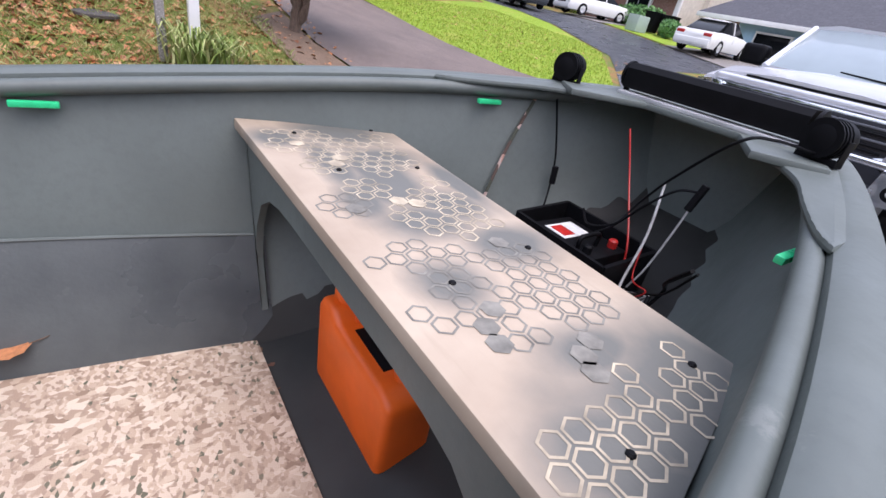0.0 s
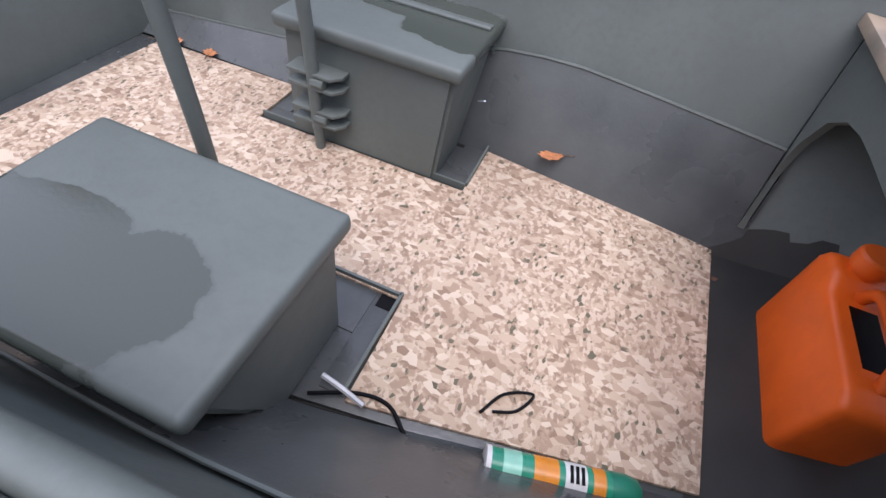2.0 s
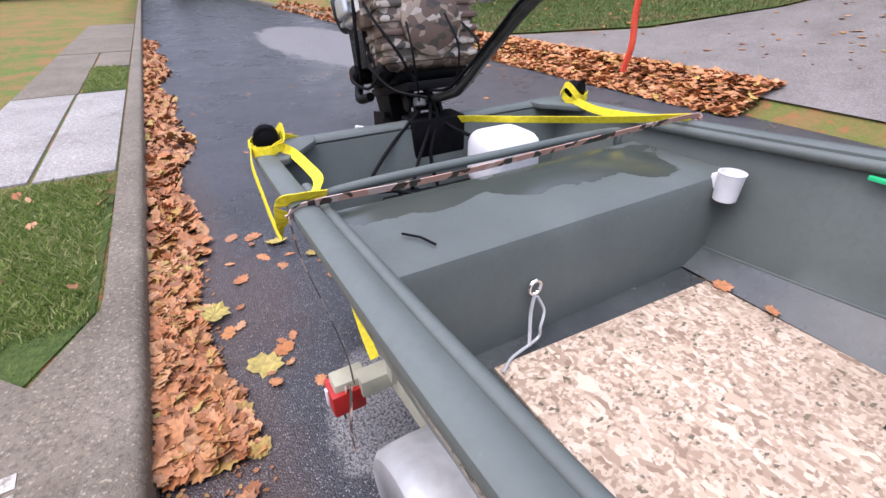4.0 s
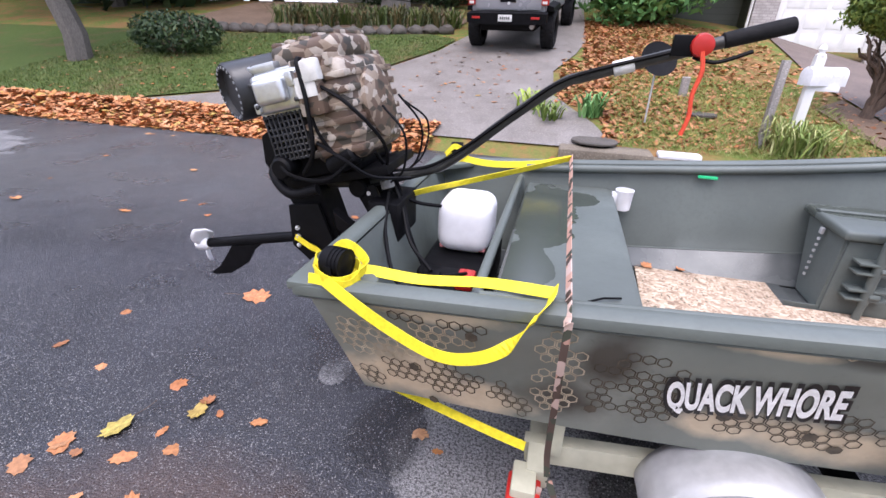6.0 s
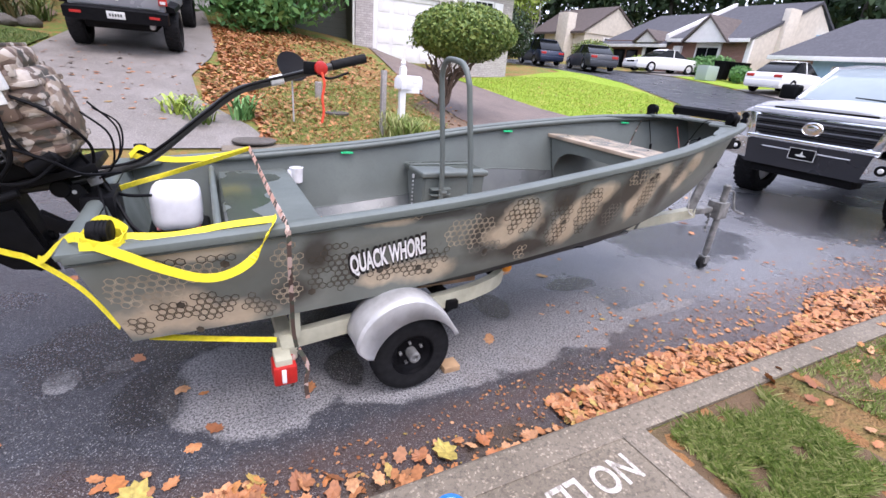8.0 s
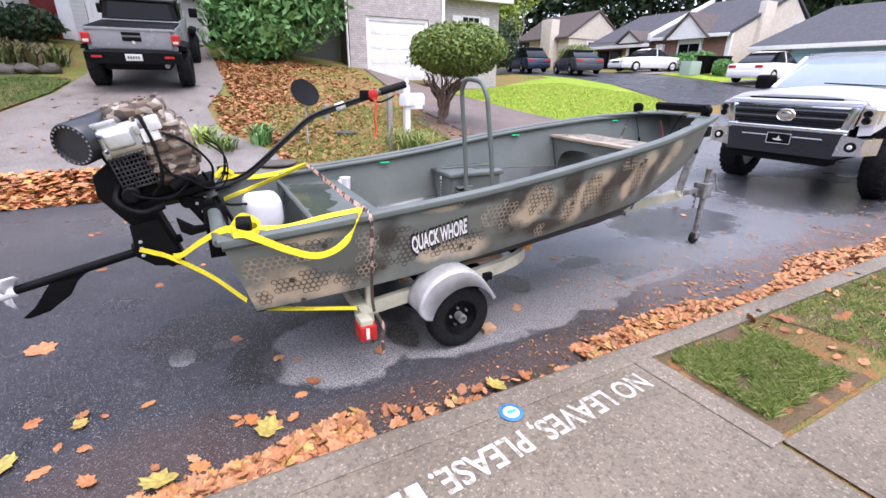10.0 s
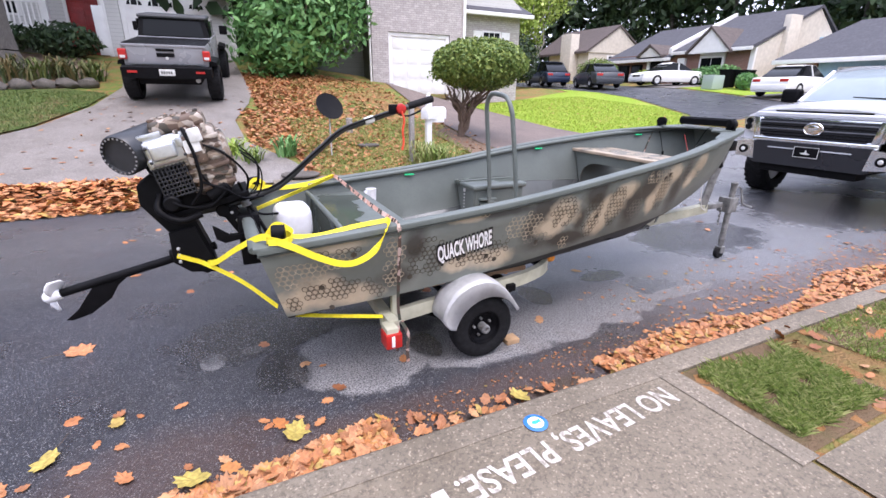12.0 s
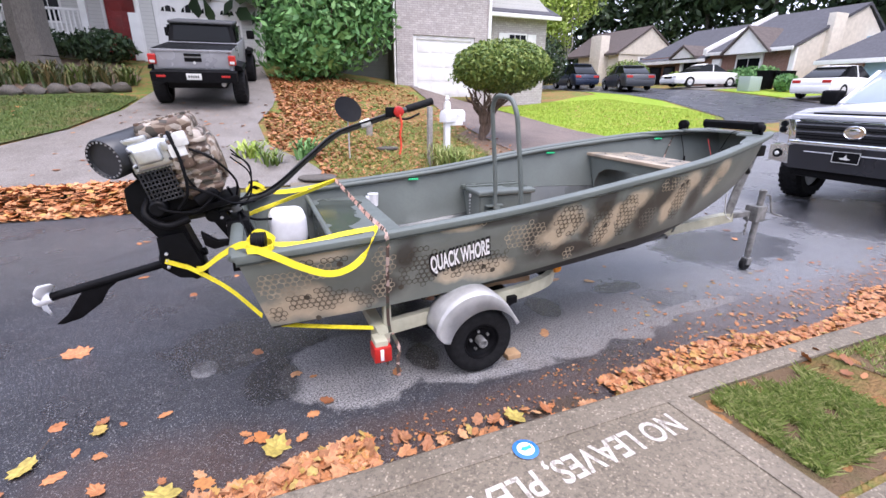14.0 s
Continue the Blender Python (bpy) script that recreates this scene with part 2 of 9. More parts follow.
def litter_mat(name, dull=1.0):
    n = Nodes(name, 0.55, spec=0.35)
    k = dull
    c = n.ramp(n.island(), (0.0, (0.40 * k, 0.145 * k, 0.055 * k)), (0.2, (0.56 * k, 0.25 * k, 0.105 * k)), (0.42, (0.24 * k, 0.085 * k, 0.035 * k)), (0.62, (0.60 * k, 0.33 * k, 0.165 * k)), (0.82, (0.48 * k, 0.165 * k, 0.055 * k)), (0.985, (0.44 * k, 0.32 * k, 0.09 * k)))
    c = n.mix(n.ramp(n.noise(60.0, 5), (0.4, 0.0), (0.7, 0.5)), c, (0.12, 0.05, 0.025))
    n.set("Base Color", c)
    return n.mat


def foliage(name, a, b, c3):
    n = Nodes(name, 0.5, spec=0.3)
    n.set("Base Color", n.ramp(n.island(), (0.0, a), (0.5, b), (0.9, c3)))
    n.set("Subsurface Weight", 0.0)
    return n.mat


def bark(name, color):
    n = Nodes(name, 0.9)
    c = n.mix(n.ramp(n.noise(12.0, 8, 0.7, (4, 4, 1)), (0.35, 0.0), (0.65, 1.0)), tuple(v * 0.5 for v in color), color)
    n.set("Base Color", c).bump(n.noise(14.0, 6, 0.7, (4, 4, 1)), 0.8, 0.02)
    return n.mat


def shingles(name, color):
    n = Nodes(name, 0.9)
    c = n.mix(n.noise(3.0, 8), tuple(v * 0.7 for v in color), tuple(v * 1.3 for v in color))
    c = n.mix(n.ramp(n.cells(6.0, "Color", stretch=(1, 2, 2)), (0.2, 0.0), (0.8, 0.5)), c, tuple(v * 0.6 for v in color))
    n.set("Base Color", c)
    return n.mat


def brickwork(name, a, b, mortar, axis="x"):
    """Courses of brick on an upright wall that runs along x or y."""
    n = Nodes(name, 0.85)
    sep = n.t.nodes.new("ShaderNodeSeparateXYZ")
    n.t.links.new(n.pos(), sep.inputs[0])
    com = n.t.nodes.new("ShaderNodeCombineXYZ")
    n.t.links.new(sep.outputs["X" if axis == "x" else "Y"], com.inputs[0])
    n.t.links.new(sep.outputs["Z"], com.inputs[1])
    t = n.t.nodes.new("ShaderNodeTexBrick")
    n.t.links.new(com.outputs[0], t.inputs["Vector"])
    for key, v in (("Scale", 1.0), ("Brick Width", 0.215), ("Row Height", 0.075), ("Mortar Size", 0.007), ("Bias", 0.0)):
        t.inputs[key].default_value = v
    for key, v in (("Color1", a), ("Color2", b), ("Mortar", mortar)):
        t.inputs[key].default_value = (*v, 1)
    c = n.mix(n.ramp(n.noise(7.0, 6, 0.7), (0.4, 0.0), (0.65, 0.6)), t.outputs["Color"], tuple(v * 0.7 for v in a))
    n.set("Base Color", c).bump(t.outputs["Fac"], -0.4, 0.01)
    return n.mat


def boards(name, color, pitch=0.12, dark=0.45):
    """Lap boards: a shadow line under each."""
    n = Nodes(name, 0.6)
    sep = n.t.nodes.new("ShaderNodeSeparateXYZ")
    n.t.links.new(n.pos(), sep.inputs[0])
    f = n.math("FRACT", n.math("DIVIDE", sep.outputs["Z"], pitch))
    c = n.mix(n.noise(2.0, 5), tuple(v * 0.9 for v in color), color)
    c = n.mix(n.ramp(f, (0.0, 1.0), (0.1, 0.0)), c, tuple(v * dark for v in color))
    n.set("Base Color", c).bump(f, 0.5, 0.012)
    return n.mat


M_OLIVE = olive_paint("olive hull paint")
def wet_floor(name, k):
    n = Nodes(name, 0.3)
    c = n.mix(n.ramp(n.noise(2.2, 7, 0.65), (0.35, 0.0), (0.68, 1.0)), (0.040 * k, 0.044 * k, 0.046 * k), (0.082 * k, 0.090 * k, 0.088 * k))
    c = n.mix(n.ramp(n.noise(16.0, 8, 0.7), (0.62, 0.0), (0.74, 0.4)), c, (0.16, 0.165, 0.155))
    n.set("Base Color", c).set("Roughness", n.ramp(n.noise(3.0, 5), (0.35, 0.16), (0.65, 0.45)))
    n.bump(n.noise(110.0, 4), 0.15, 0.003)
    return n.mat


M_FLOOR = wet_floor("wet dark floor paint", 1.0)
# floor colour raised by 1.3 to paint in the wet strip's reflection
M_STRIP = wet_floor("wet sloping side paint lightened as sheen", 1.3)
M_BOXTOP = olive_paint("wet olive lid paint", [(1.63, -0.49, 0.10, 0.11), (1.75, -0.48, 0.17, 0.11), (1.86, -0.44, 0.10, 0.08), (1.68, -0.40, 0.11, 0.05)])
M_AFT = olive_paint("wet olive bench paint", [(0.52, 0.2, 0.12, 0.4), (0.48, -0.3, 0.09, 0.26), (0.62, 0.42, 0.12, 0.1)])
M_CONSOLE = olive_paint("wet olive seat paint", [(1.82, 0.5, 0.32, 0.08), (1.95, 0.4, 0.14, 0.07)])
M_CAMO = camo_paint()
M_BENCH = bench_paint()
M_CARPET = carpet()
M_ROAD = asphalt()
M_WALK = concrete("exposed aggregate concrete", (0.115, 0.093, 0.066), (0.215, 0.178, 0.132), 0.8)
M_KERB = concrete("weathered kerb concrete", (0.125, 0.102, 0.074), (0.235, 0.197, 0.150), 0.7)
M_SLAB = concrete("pale slab concrete", (0.24, 0.222, 0.205), (0.36, 0.335, 0.315), 0.5)
M_DRIVE = concrete("pale driveway concrete", (0.15, 0.132, 0.118), (0.245, 0.222, 0.205), 0.4, 0.6)
M_BRICKDRIVE = concrete("reddish aggregate driveway", (0.115, 0.085, 0.075), (0.185, 0.14, 0.12), 0.6, 0.7)
M_SOIL = concrete("bare brown soil", (0.13, 0.085, 0.055), (0.21, 0.14, 0.095), 0.8, 0.95)
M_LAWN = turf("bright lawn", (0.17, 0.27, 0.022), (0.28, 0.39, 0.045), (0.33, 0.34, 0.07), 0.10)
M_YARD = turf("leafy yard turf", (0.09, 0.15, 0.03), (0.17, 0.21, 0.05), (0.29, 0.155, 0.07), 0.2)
# turf green darkened so that the lawn's shade is in its colour
M_GRASSL = turf("shade-painted lawn", (0.045, 0.075, 0.018), (0.095, 0.135, 0.035), (0.13, 0.10, 0.045), 0.12)
M_VERGE = turf("muddy verge turf", (0.075, 0.085, 0.03), (0.13, 0.12, 0.05), (0.16, 0.10, 0.062), 0.32)
M_LITTER = litter_mat("fallen brown leaves", 0.95)
M_LITTERF = litter_mat("dry leaf litter", 0.95)
M_LITTERP = litter_mat("heaped dry leaves", 1.2)
M_LITTERD = litter_mat("damp leaf crumbs", 0.7)
M_CRUMBS = litter_mat("wet dark leaf crumbs", 0.3)
M_GRASS = foliage("grass blades", (0.10, 0.16, 0.03), (0.22, 0.29, 0.07), (0.40, 0.40, 0.17))
M_LAWNBLADE = foliage("lawn blades", (0.16, 0.26, 0.02), (0.28, 0.38, 0.04), (0.42, 0.46, 0.09))
# blade greens darkened likewise, with the shade painted in
M_SHADEBLADE = foliage("shade-painted lawn blades", (0.035, 0.065, 0.015), (0.09, 0.13, 0.03), (0.17, 0.19, 0.06))
M_TOPIARY = foliage("clipped holly leaves", (0.055, 0.105, 0.02), (0.12, 0.185, 0.035), (0.22, 0.27, 0.06))
M_BUSH = foliage("broad green leaves", (0.05, 0.14, 0.04), (0.10, 0.24, 0.07), (0.17, 0.33, 0.11))
M_DARKLEAF = foliage("dark tree leaves", (0.012, 0.028, 0.012), (0.026, 0.052, 0.02), (0.055, 0.088, 0.035))
M_LIMELEAF = foliage("yellow green leaves", (0.16, 0.26, 0.03), (0.26, 0.36, 0.05), (0.35, 0.42, 0.10))
M_STRAW = foliage("yellowing strap leaves", (0.035, 0.06, 0.018), (0.075, 0.085, 0.028), (0.15, 0.11, 0.045))
M_BARK = bark("brown bark", (0.16, 0.11, 0.08))
M_GREYBARK = bark("grey oak bark", (0.15, 0.135, 0.12))
M_BLACK = plain("black plastic", (0.005, 0.005, 0.006), 0.5, spec=0.1)
M_BLACKPAINT = plain("black painted steel", (0.005, 0.005, 0.006), 0.5, 0.0, 0.3, 20, 0.1, 0.1)
M_RUBBER = plain("black rubber", (0.012, 0.012, 0.013), 0.75, 0, 0.3, 40, 0.3, 0.15)
M_STEEL = plain("galvanised steel", (0.47, 0.475, 0.48), 0.5, 0.25, 0.24, 9, 0.1)
M_OLDSTEEL = plain("weathered dull steel", (0.20, 0.20, 0.195), 0.6, 0.3, 0.5, 18, 0.2)
M_FIN = plain("dark cooling fins", (0.035, 0.036, 0.04), 0.45, 0.3, 0.3, 25)
M_SLEEVE = plain("grey wire sleeve", (0.33, 0.33, 0.32), 0.6, 0, 0.3, 60)
# near-black colour paints in the shadow under the hull
M_UNDER = plain("hull bottom blackened as shadow", (0.018, 0.018, 0.016), 0.6, 0, 0.3, 6, 0.1)
M_ALU = plain("bare cast aluminium", (0.62, 0.64, 0.66), 0.35, 0.85, 0.15, 25, 0.1)
M_CHROME = plain("bright chrome", (0.82, 0.83, 0.85), 0.18, 1.0, 0.04)
M_CREAM = plain("chalky cream trailer paint", (0.42, 0.41, 0.31), 0.6, 0.0, 0.2, 9, 0.1)
M_WHITE = plain("white plastic", (0.78, 0.78, 0.80), 0.4, 0, 0.05)
M_TRIM = plain("white trim paint", (0.74, 0.73, 0.71), 0.5, 0, 0.06, 3)
M_ORANGE = plain("orange plastic", (0.75, 0.115, 0.008), 0.45, 0, 0.12, 8)
M_YELLOW = plain("yellow webbing", (0.80, 0.66, 0.02), 0.7, 0, 0.15, 60, 0.2)
M_RED = plain("red plastic", (0.42, 0.018, 0.014), 0.4)
M_REDPAINT = plain("red paint", (0.28, 0.02, 0.018), 0.5, 0, 0.15, 6)
M_AMBER = plain("amber lens", (0.62, 0.22, 0.02), 0.3)
M_GREEN = plain("green marker lens", (0.02, 0.55, 0.22), 0.3)
M_GLASSDARK = plain("dark window glass", (0.006, 0.007, 0.008), 0.12, 0, 0.05, 3, 0, 0.15)
# pale base colour paints the sky's reflection into the truck's glass
M_GLASSPALE = plain("windscreen glass with painted sky", (0.20, 0.245, 0.26), 0.08, 0, 0.05, 3, 0, 0.8)
M_PLATE = plain("pale plate", (0.62, 0.62, 0.60), 0.5)
M_GREYCAR = plain("grey car paint", (0.30, 0.305, 0.325), 0.3, 0.2, 0.06, 2)
M_TRUCK = plain("silver car paint", (0.64, 0.65, 0.69), 0.22, 0.3, 0.05, 2)
M_TRUCKDARK = plain("dark bumper paint", (0.018, 0.019, 0.024), 0.3, 0.0, 0.06, 2)
M_WHITECAR = plain("white car paint", (0.75, 0.75, 0.73), 0.3, 0, 0.04, 2)
M_DARKCAR = plain("charcoal car paint", (0.05, 0.055, 0.065), 0.3, 0.2, 0.06, 2)
M_BLUECAR = plain("dark blue car paint", (0.02, 0.03, 0.06), 0.3, 0.2, 0.06, 2)
M_SIDING = boards("white lap siding", (0.58, 0.575, 0.55))
M_BEIGE = plain("beige stucco", (0.62, 0.57, 0.49), 0.8, 0, 0.1, 4)
M_BLUE = plain("light blue siding", (0.30, 0.45, 0.58), 0.7, 0, 0.08, 4)
M_GREYGREEN = boards("grey green lap siding", (0.085, 0.095, 0.08), 0.18)
M_BRICKGREY = brickwork("grey washed brick", (0.42, 0.38, 0.37), (0.54, 0.50, 0.49), (0.30, 0.265, 0.26))
M_MORTAR = plain("pale mortar", (0.50, 0.48, 0.46), 0.9, 0, 0.1, 20)
M_BRICKRED = brickwork("red brick", (0.27, 0.13, 0.095), (0.20, 0.095, 0.07), (0.33, 0.26, 0.22), "y")
M_ROOF = shingles("dark slate shingles", (0.075, 0.075, 0.088))
M_ROOF2 = shingles("brown shingles", (0.105, 0.085, 0.08))
M_STONE = concrete("mossy field stone", (0.05, 0.043, 0.036), (0.13, 0.115, 0.10), 0.8)
M_WOOD = plain("raw pine", (0.42, 0.27, 0.15), 0.7, 0, 0.2, 12, 0.2)
M_CAMOPLASTIC = None


def engine_camo():
    n = Nodes("woodland camouflage plastic", 0.5)
    c = n.ramp(n.cells(30.0, "Color", stretch=(1, 1, 1.5)), (0.0, (0.035, 0.03, 0.024)), (0.22, (0.26, 0.20, 0.15)), (0.42, (0.11, 0.07, 0.05)), (0.66, (0.40, 0.35, 0.30)), (0.78, (0.055, 0.045, 0.033)), (0.88, (0.16, 0.105, 0.072)), hard=True)
    n.set("Base Color", n.mix(n.ramp(n.noise(40), (0.4, 0.0), (0.7, 0.3)), c, (0.06, 0.05, 0.04))).bump(n.noise(60), 0.2, 0.004)
    return n.mat


def striped_webbing(name, k):
    n = Nodes(name, 0.8)
    n.set("Base Color", n.ramp(n.cells(38.0, "Color"), (0.0, (0.38 * k, 0.22 * k, 0.17 * k)), (0.22 + (k - 1) * 0.56, (0.07, 0.045, 0.035)), (0.62, (0.42 * k, 0.31 * k, 0.27 * k)), (0.74, (0.045, 0.05, 0.035)), hard=True))
    return n.mat


M_CAMOPLASTIC = engine_camo()
M_STRAPCAMO = striped_webbing("dark camouflage strap", 1.0)
M_STRAPPINK = striped_webbing("pink and brown camouflage strap", 1.5)

# ---- mesh helpers ----


def obj(name, bm, material, parent=None, label="", smooth=True):
    me = bpy.data.meshes.new(name)
    bmesh.ops.recalc_face_normals(bm, faces=bm.faces)
    bm.to_mesh(me)
    bm.free()
    for m in material if isinstance(material, (list, tuple)) else (material,):
        me.materials.append(m)
    if smooth:
        me.shade_smooth()
        me.set_sharp_from_angle(angle=radians(38))
    ob = new(name, me)
    if parent is not None:
        ob.parent = parent
    if label:
        ob["label"] = label
    return ob


def part(name, bm, material, parent, label="", smooth=True):
    return obj(name, bm, material, parent, label, smooth)


def raw(name, verts, faces, material, parent=None, label="", smooth=False):
    me = bpy.data.meshes.new(name)
    me.from_pydata(verts, [], faces)
    me.materials.append(material)
    if smooth:
        me.shade_smooth()
    ob = new(name, me)
    if parent is not None:
        ob.parent = parent
    if label:
        ob["label"] = label
    return ob


def thing(name, label, category, at=(0, 0, 0), group="", kind="", turn=0.0):
    e = new(name)
    e.empty_display_size = 0.05
    e.matrix_basis = pose(*at, 0, 0, turn)
    return tagged(e, label, category, group, kind)


def box(x0, x1, y0, y1, z0, z1, bevel=0.006, seg=2, bm=None, m=None):
    bm = bm or bmesh.new()
    made = bmesh.ops.create_cube(bm, size=1.0)["verts"]
    for v in made:
        v.co = Vector(((x0 + x1) / 2 + v.co.x * (x1 - x0), (y0 + y1) / 2 + v.co.y * (y1 - y0), (z0 + z1) / 2 + v.co.z * (z1 - z0)))
    if m is not None:
        bmesh.ops.transform(bm, matrix=m, verts=made)
    if bevel:
        edges = {e for v in made for e in v.link_edges}
        bmesh.ops.bevel(bm, geom=list(edges), offset=bevel, segments=seg, affect="EDGES", profile=0.6)
    return bm


def ring_frames(pts):
    """Tangent and two normals at each point of a line."""
    pts = [Vector(p) for p in pts]
    out, n = [], None
    for i, p in enumerate(pts):
        t = (pts[min(i + 1, len(pts) - 1)] - pts[max(i - 1, 0)]).normalized()
        if n is None:
            n = t.orthogonal().normalized() if abs(t.z) > 0.95 else Vector((0, 0, 1)).cross(t).normalized()
        n = (n - t * n.dot(t)).normalized()
        out.append((p, t, n, t.cross(n)))
    return out


def sweep(pts, profile, bm=None, cap=True):
    """A profile of (side, up) pairs carried along a line."""
    bm = bm or bmesh.new()
    rings = [[bm.verts.new(p + n * a + b * c) for a, c in profile] for p, t, n, b in ring_frames(pts)]
    k = len(profile)
    for r, s in zip(rings, rings[1:]):
        for i in range(k):
            bm.faces.new((r[i], r[(i + 1) % k], s[(i + 1) % k], s[i]))
    if cap:
        bm.faces.new(rings[0]), bm.faces.new(rings[-1][::-1])
    return bm


def oval(a, b, k=12):
    return [(a * math.cos(2 * math.pi * i / k), b * math.sin(2 * math.pi * i / k)) for i in range(k)]


def tube(pts, r, bm=None, k=10):
    return sweep(pts, oval(r, r, k), bm)


def smooth_line(pts, steps=6):
    """A Catmull-Rom line through the points."""
    p = [Vector(q) for q in pts]
    p = [2 * p[0] - p[1], *p, 2 * p[-1] - p[-2]]
    out = []
    for a, b, c, d in zip(p, p[1:], p[2:], p[3:]):
        for i in range(steps):
            t = i / steps
            out.append(0.5 * (2 * b + (c - a) * t + (2 * a - 5 * b + 4 * c - d) * t * t + (3 * b - a - 3 * c + d) * t ** 3))
    return out + [p[-2]]


def turned(profile, k=24, bm=None, m=None, cap=True):
    """A lathe shape round z from (radius, height) pairs."""
    bm = bm or bmesh.new()
    rings = []
    for r, z in profile:
        rings.append([bm.verts.new((max(r, 1e-4) * math.cos(2 * math.pi * i / k), max(r, 1e-4) * math.sin(2 * math.pi * i / k), z)) for i in range(k)])
    for a, b in zip(rings, rings[1:]):
        for i in range(k):
            bm.faces.new((a[i], a[(i + 1) % k], b[(i + 1) % k], b[i]))
    if cap:
        bm.faces.new(rings[0][::-1]), bm.faces.new(rings[-1])
    if m is not None:
        bmesh.ops.transform(bm, matrix=m, verts=[v for r in rings for v in r])
    return bm


def axis_to(a, b):
    """The pose that carries z onto the way from a to b, at a."""
    return Matrix.Translation(a) @ (Vector(b) - Vector(a)).to_track_quat("Z", "Y").to_matrix().to_4x4()


def rod(a, b, r, bm=None, k=12, bevel=0.0):
    n = (Vector(b) - Vector(a)).length
    c = min(bevel or r * 0.15, n / 3)
    return turned([(r - c, 0), (r, c), (r, n - c), (r - c, n)], k, bm, axis_to(a, b))


def prism(outline, y0, y1, bevel=0.0, bm=None, swap=None, seg=2):
    """An outline of (x, z) pairs, made thick from y0 to y1; swap carries it elsewhere."""
    bm = bm or bmesh.new()
    a = [bm.verts.new((x, y0, z)) for x, z in outline]
    b = [bm.verts.new((x, y1, z)) for x, z in outline]
    bm.faces.new(a), bm.faces.new(b[::-1])
    for i in range(len(a)):
        j = (i + 1) % len(a)
        bm.faces.new((a[i], b[i], b[j], a[j]))
    if swap is not None:
        bmesh.ops.transform(bm, matrix=swap, verts=a + b)
    if bevel:
        bmesh.ops.bevel(bm, geom=list({e for v in a + b for e in v.link_edges}), offset=bevel, segments=seg, affect="EDGES", profile=0.6)
    return bm


FLAT = Matrix(((1, 0, 0, 0), (0, 0, 1, 0), (0, 1, 0, 0), (0, 0, 0, 1)))  # carries an (x, z) outline to (x, y), its thickness to z


def letters(text, height, width, m, material, parent, name="lettering", depth=0.0015, fat=0.02, label=""):
    """Upright letters, scaled to the given height of capitals and length, centred on m."""
    cu = bpy.data.curves.new(name, "FONT")
    cu.body, cu.size, cu.extrude = text, 1.0, 0.0
    cu.align_x, cu.offset = "CENTER", fat
    tmp = bpy.data.objects.new(name, cu)
    scene.collection.objects.link(tmp)
    bpy.context.view_layer.update()
    me = bpy.data.meshes.new_from_object(tmp.evaluated_get(bpy.context.evaluated_depsgraph_get()))
    bpy.data.objects.remove(tmp)
    co = np.array([v.co[:] for v in me.vertices])
    x0, x1 = co[:, 0].min(), co[:, 0].max()
    for v in me.vertices:
        v.co = Vector(((v.co.x - (x0 + x1) / 2) * width / (x1 - x0), (v.co.y / 0.73 - 0.5) * height, depth))
    me.materials.clear()
    me.materials.append(material)
    me.name = name
    ob = new(name, me)
    ob.parent = parent
    ob.matrix_basis = m
    if label:
        ob["label"] = label
    return ob

# ---- ground ----


def lerp(a, b, t):
    return a + (b - a) * min(1.0, max(0.0, t))


def rise(x, y):
    """Height of the land: the street is level, the far yards climb."""
    s = y - 4.5
    if s <= 0:
        return 0.0
    k = lerp(0.2, 0.075, (x - 3) / 6)
    k2 = lerp(0.18, 0.075, (x - 6) / 4)
    east = 0.045 * max(0.0, min(x, 60) - 9) * lerp(0, 1, s / 3)
    return 0.1 * min(1, s / 0.3) + k * min(s, 5.5) + k2 * max(0, min(s, 13) - 5.5) + 0.03 * max(0, min(s, 60) - 13) + east


def drape(name, outline, material, lift, step, kind="structure", parent=None, label="", flat=None):
    """A sheet with the given (x, y) outline laid over the land."""
    bm = bmesh.new()
    bm.faces.new([bm.verts.new((x, y, 0)) for x, y in outline])
    for axis in (0, 1):
        lo, hi = min(p[axis] for p in outline), max(p[axis] for p in outline)
        n = int((hi - lo) / step)
        for i in range(1, n + 1):
            at = [0, 0, 0]
            at[axis] = lo + i * (hi - lo) / (n + 1)
            way = [0, 0, 0]
            way[axis] = 1
            bmesh.ops.bisect_plane(bm, geom=bm.verts[:] + bm.edges[:] + bm.faces[:], plane_co=at, plane_no=way)
    for v in bm.verts:
        v.co.z = (rise(v.co.x, v.co.y) if flat is None else flat) + lift
    ob = obj(name, bm, material, parent, label)
    if parent is None:
        tagged(ob, label, kind=kind)
    for p in ob.data.polygons:
        if p.normal.z < 0:
            p.flip()
    return ob


def ground_sheet():
    xs = [-900, -300, -120, -60, -30, *np.arange(-16, 40, 1.0), 50, 60, 80, 120, 300, 900]
    ys = [-900, -300, -100, -40, -15, -6, -2.2, -1.33, -1.32, 0, 2, 4, 4.5, 4.8, *np.arange(5.5, 40, 1.0), 45, 50, 60, 80, 120, 300, 900]
    verts = [(float(x), float(y), (0.120 if y < -1.325 else rise(x, y) - 0.02)) for y in ys for x in xs]
    n = len(xs)
    faces = [(j * n + i, j * n + i + 1, (j + 1) * n + i + 1, (j + 1) * n + i) for j in range(len(ys) - 1) for i in range(n - 1)]
    ob = raw("ground", verts, faces, M_YARD, smooth=True)
    tagged(ob, "leaf-strewn turf rising from the street to the houses", kind="structure")


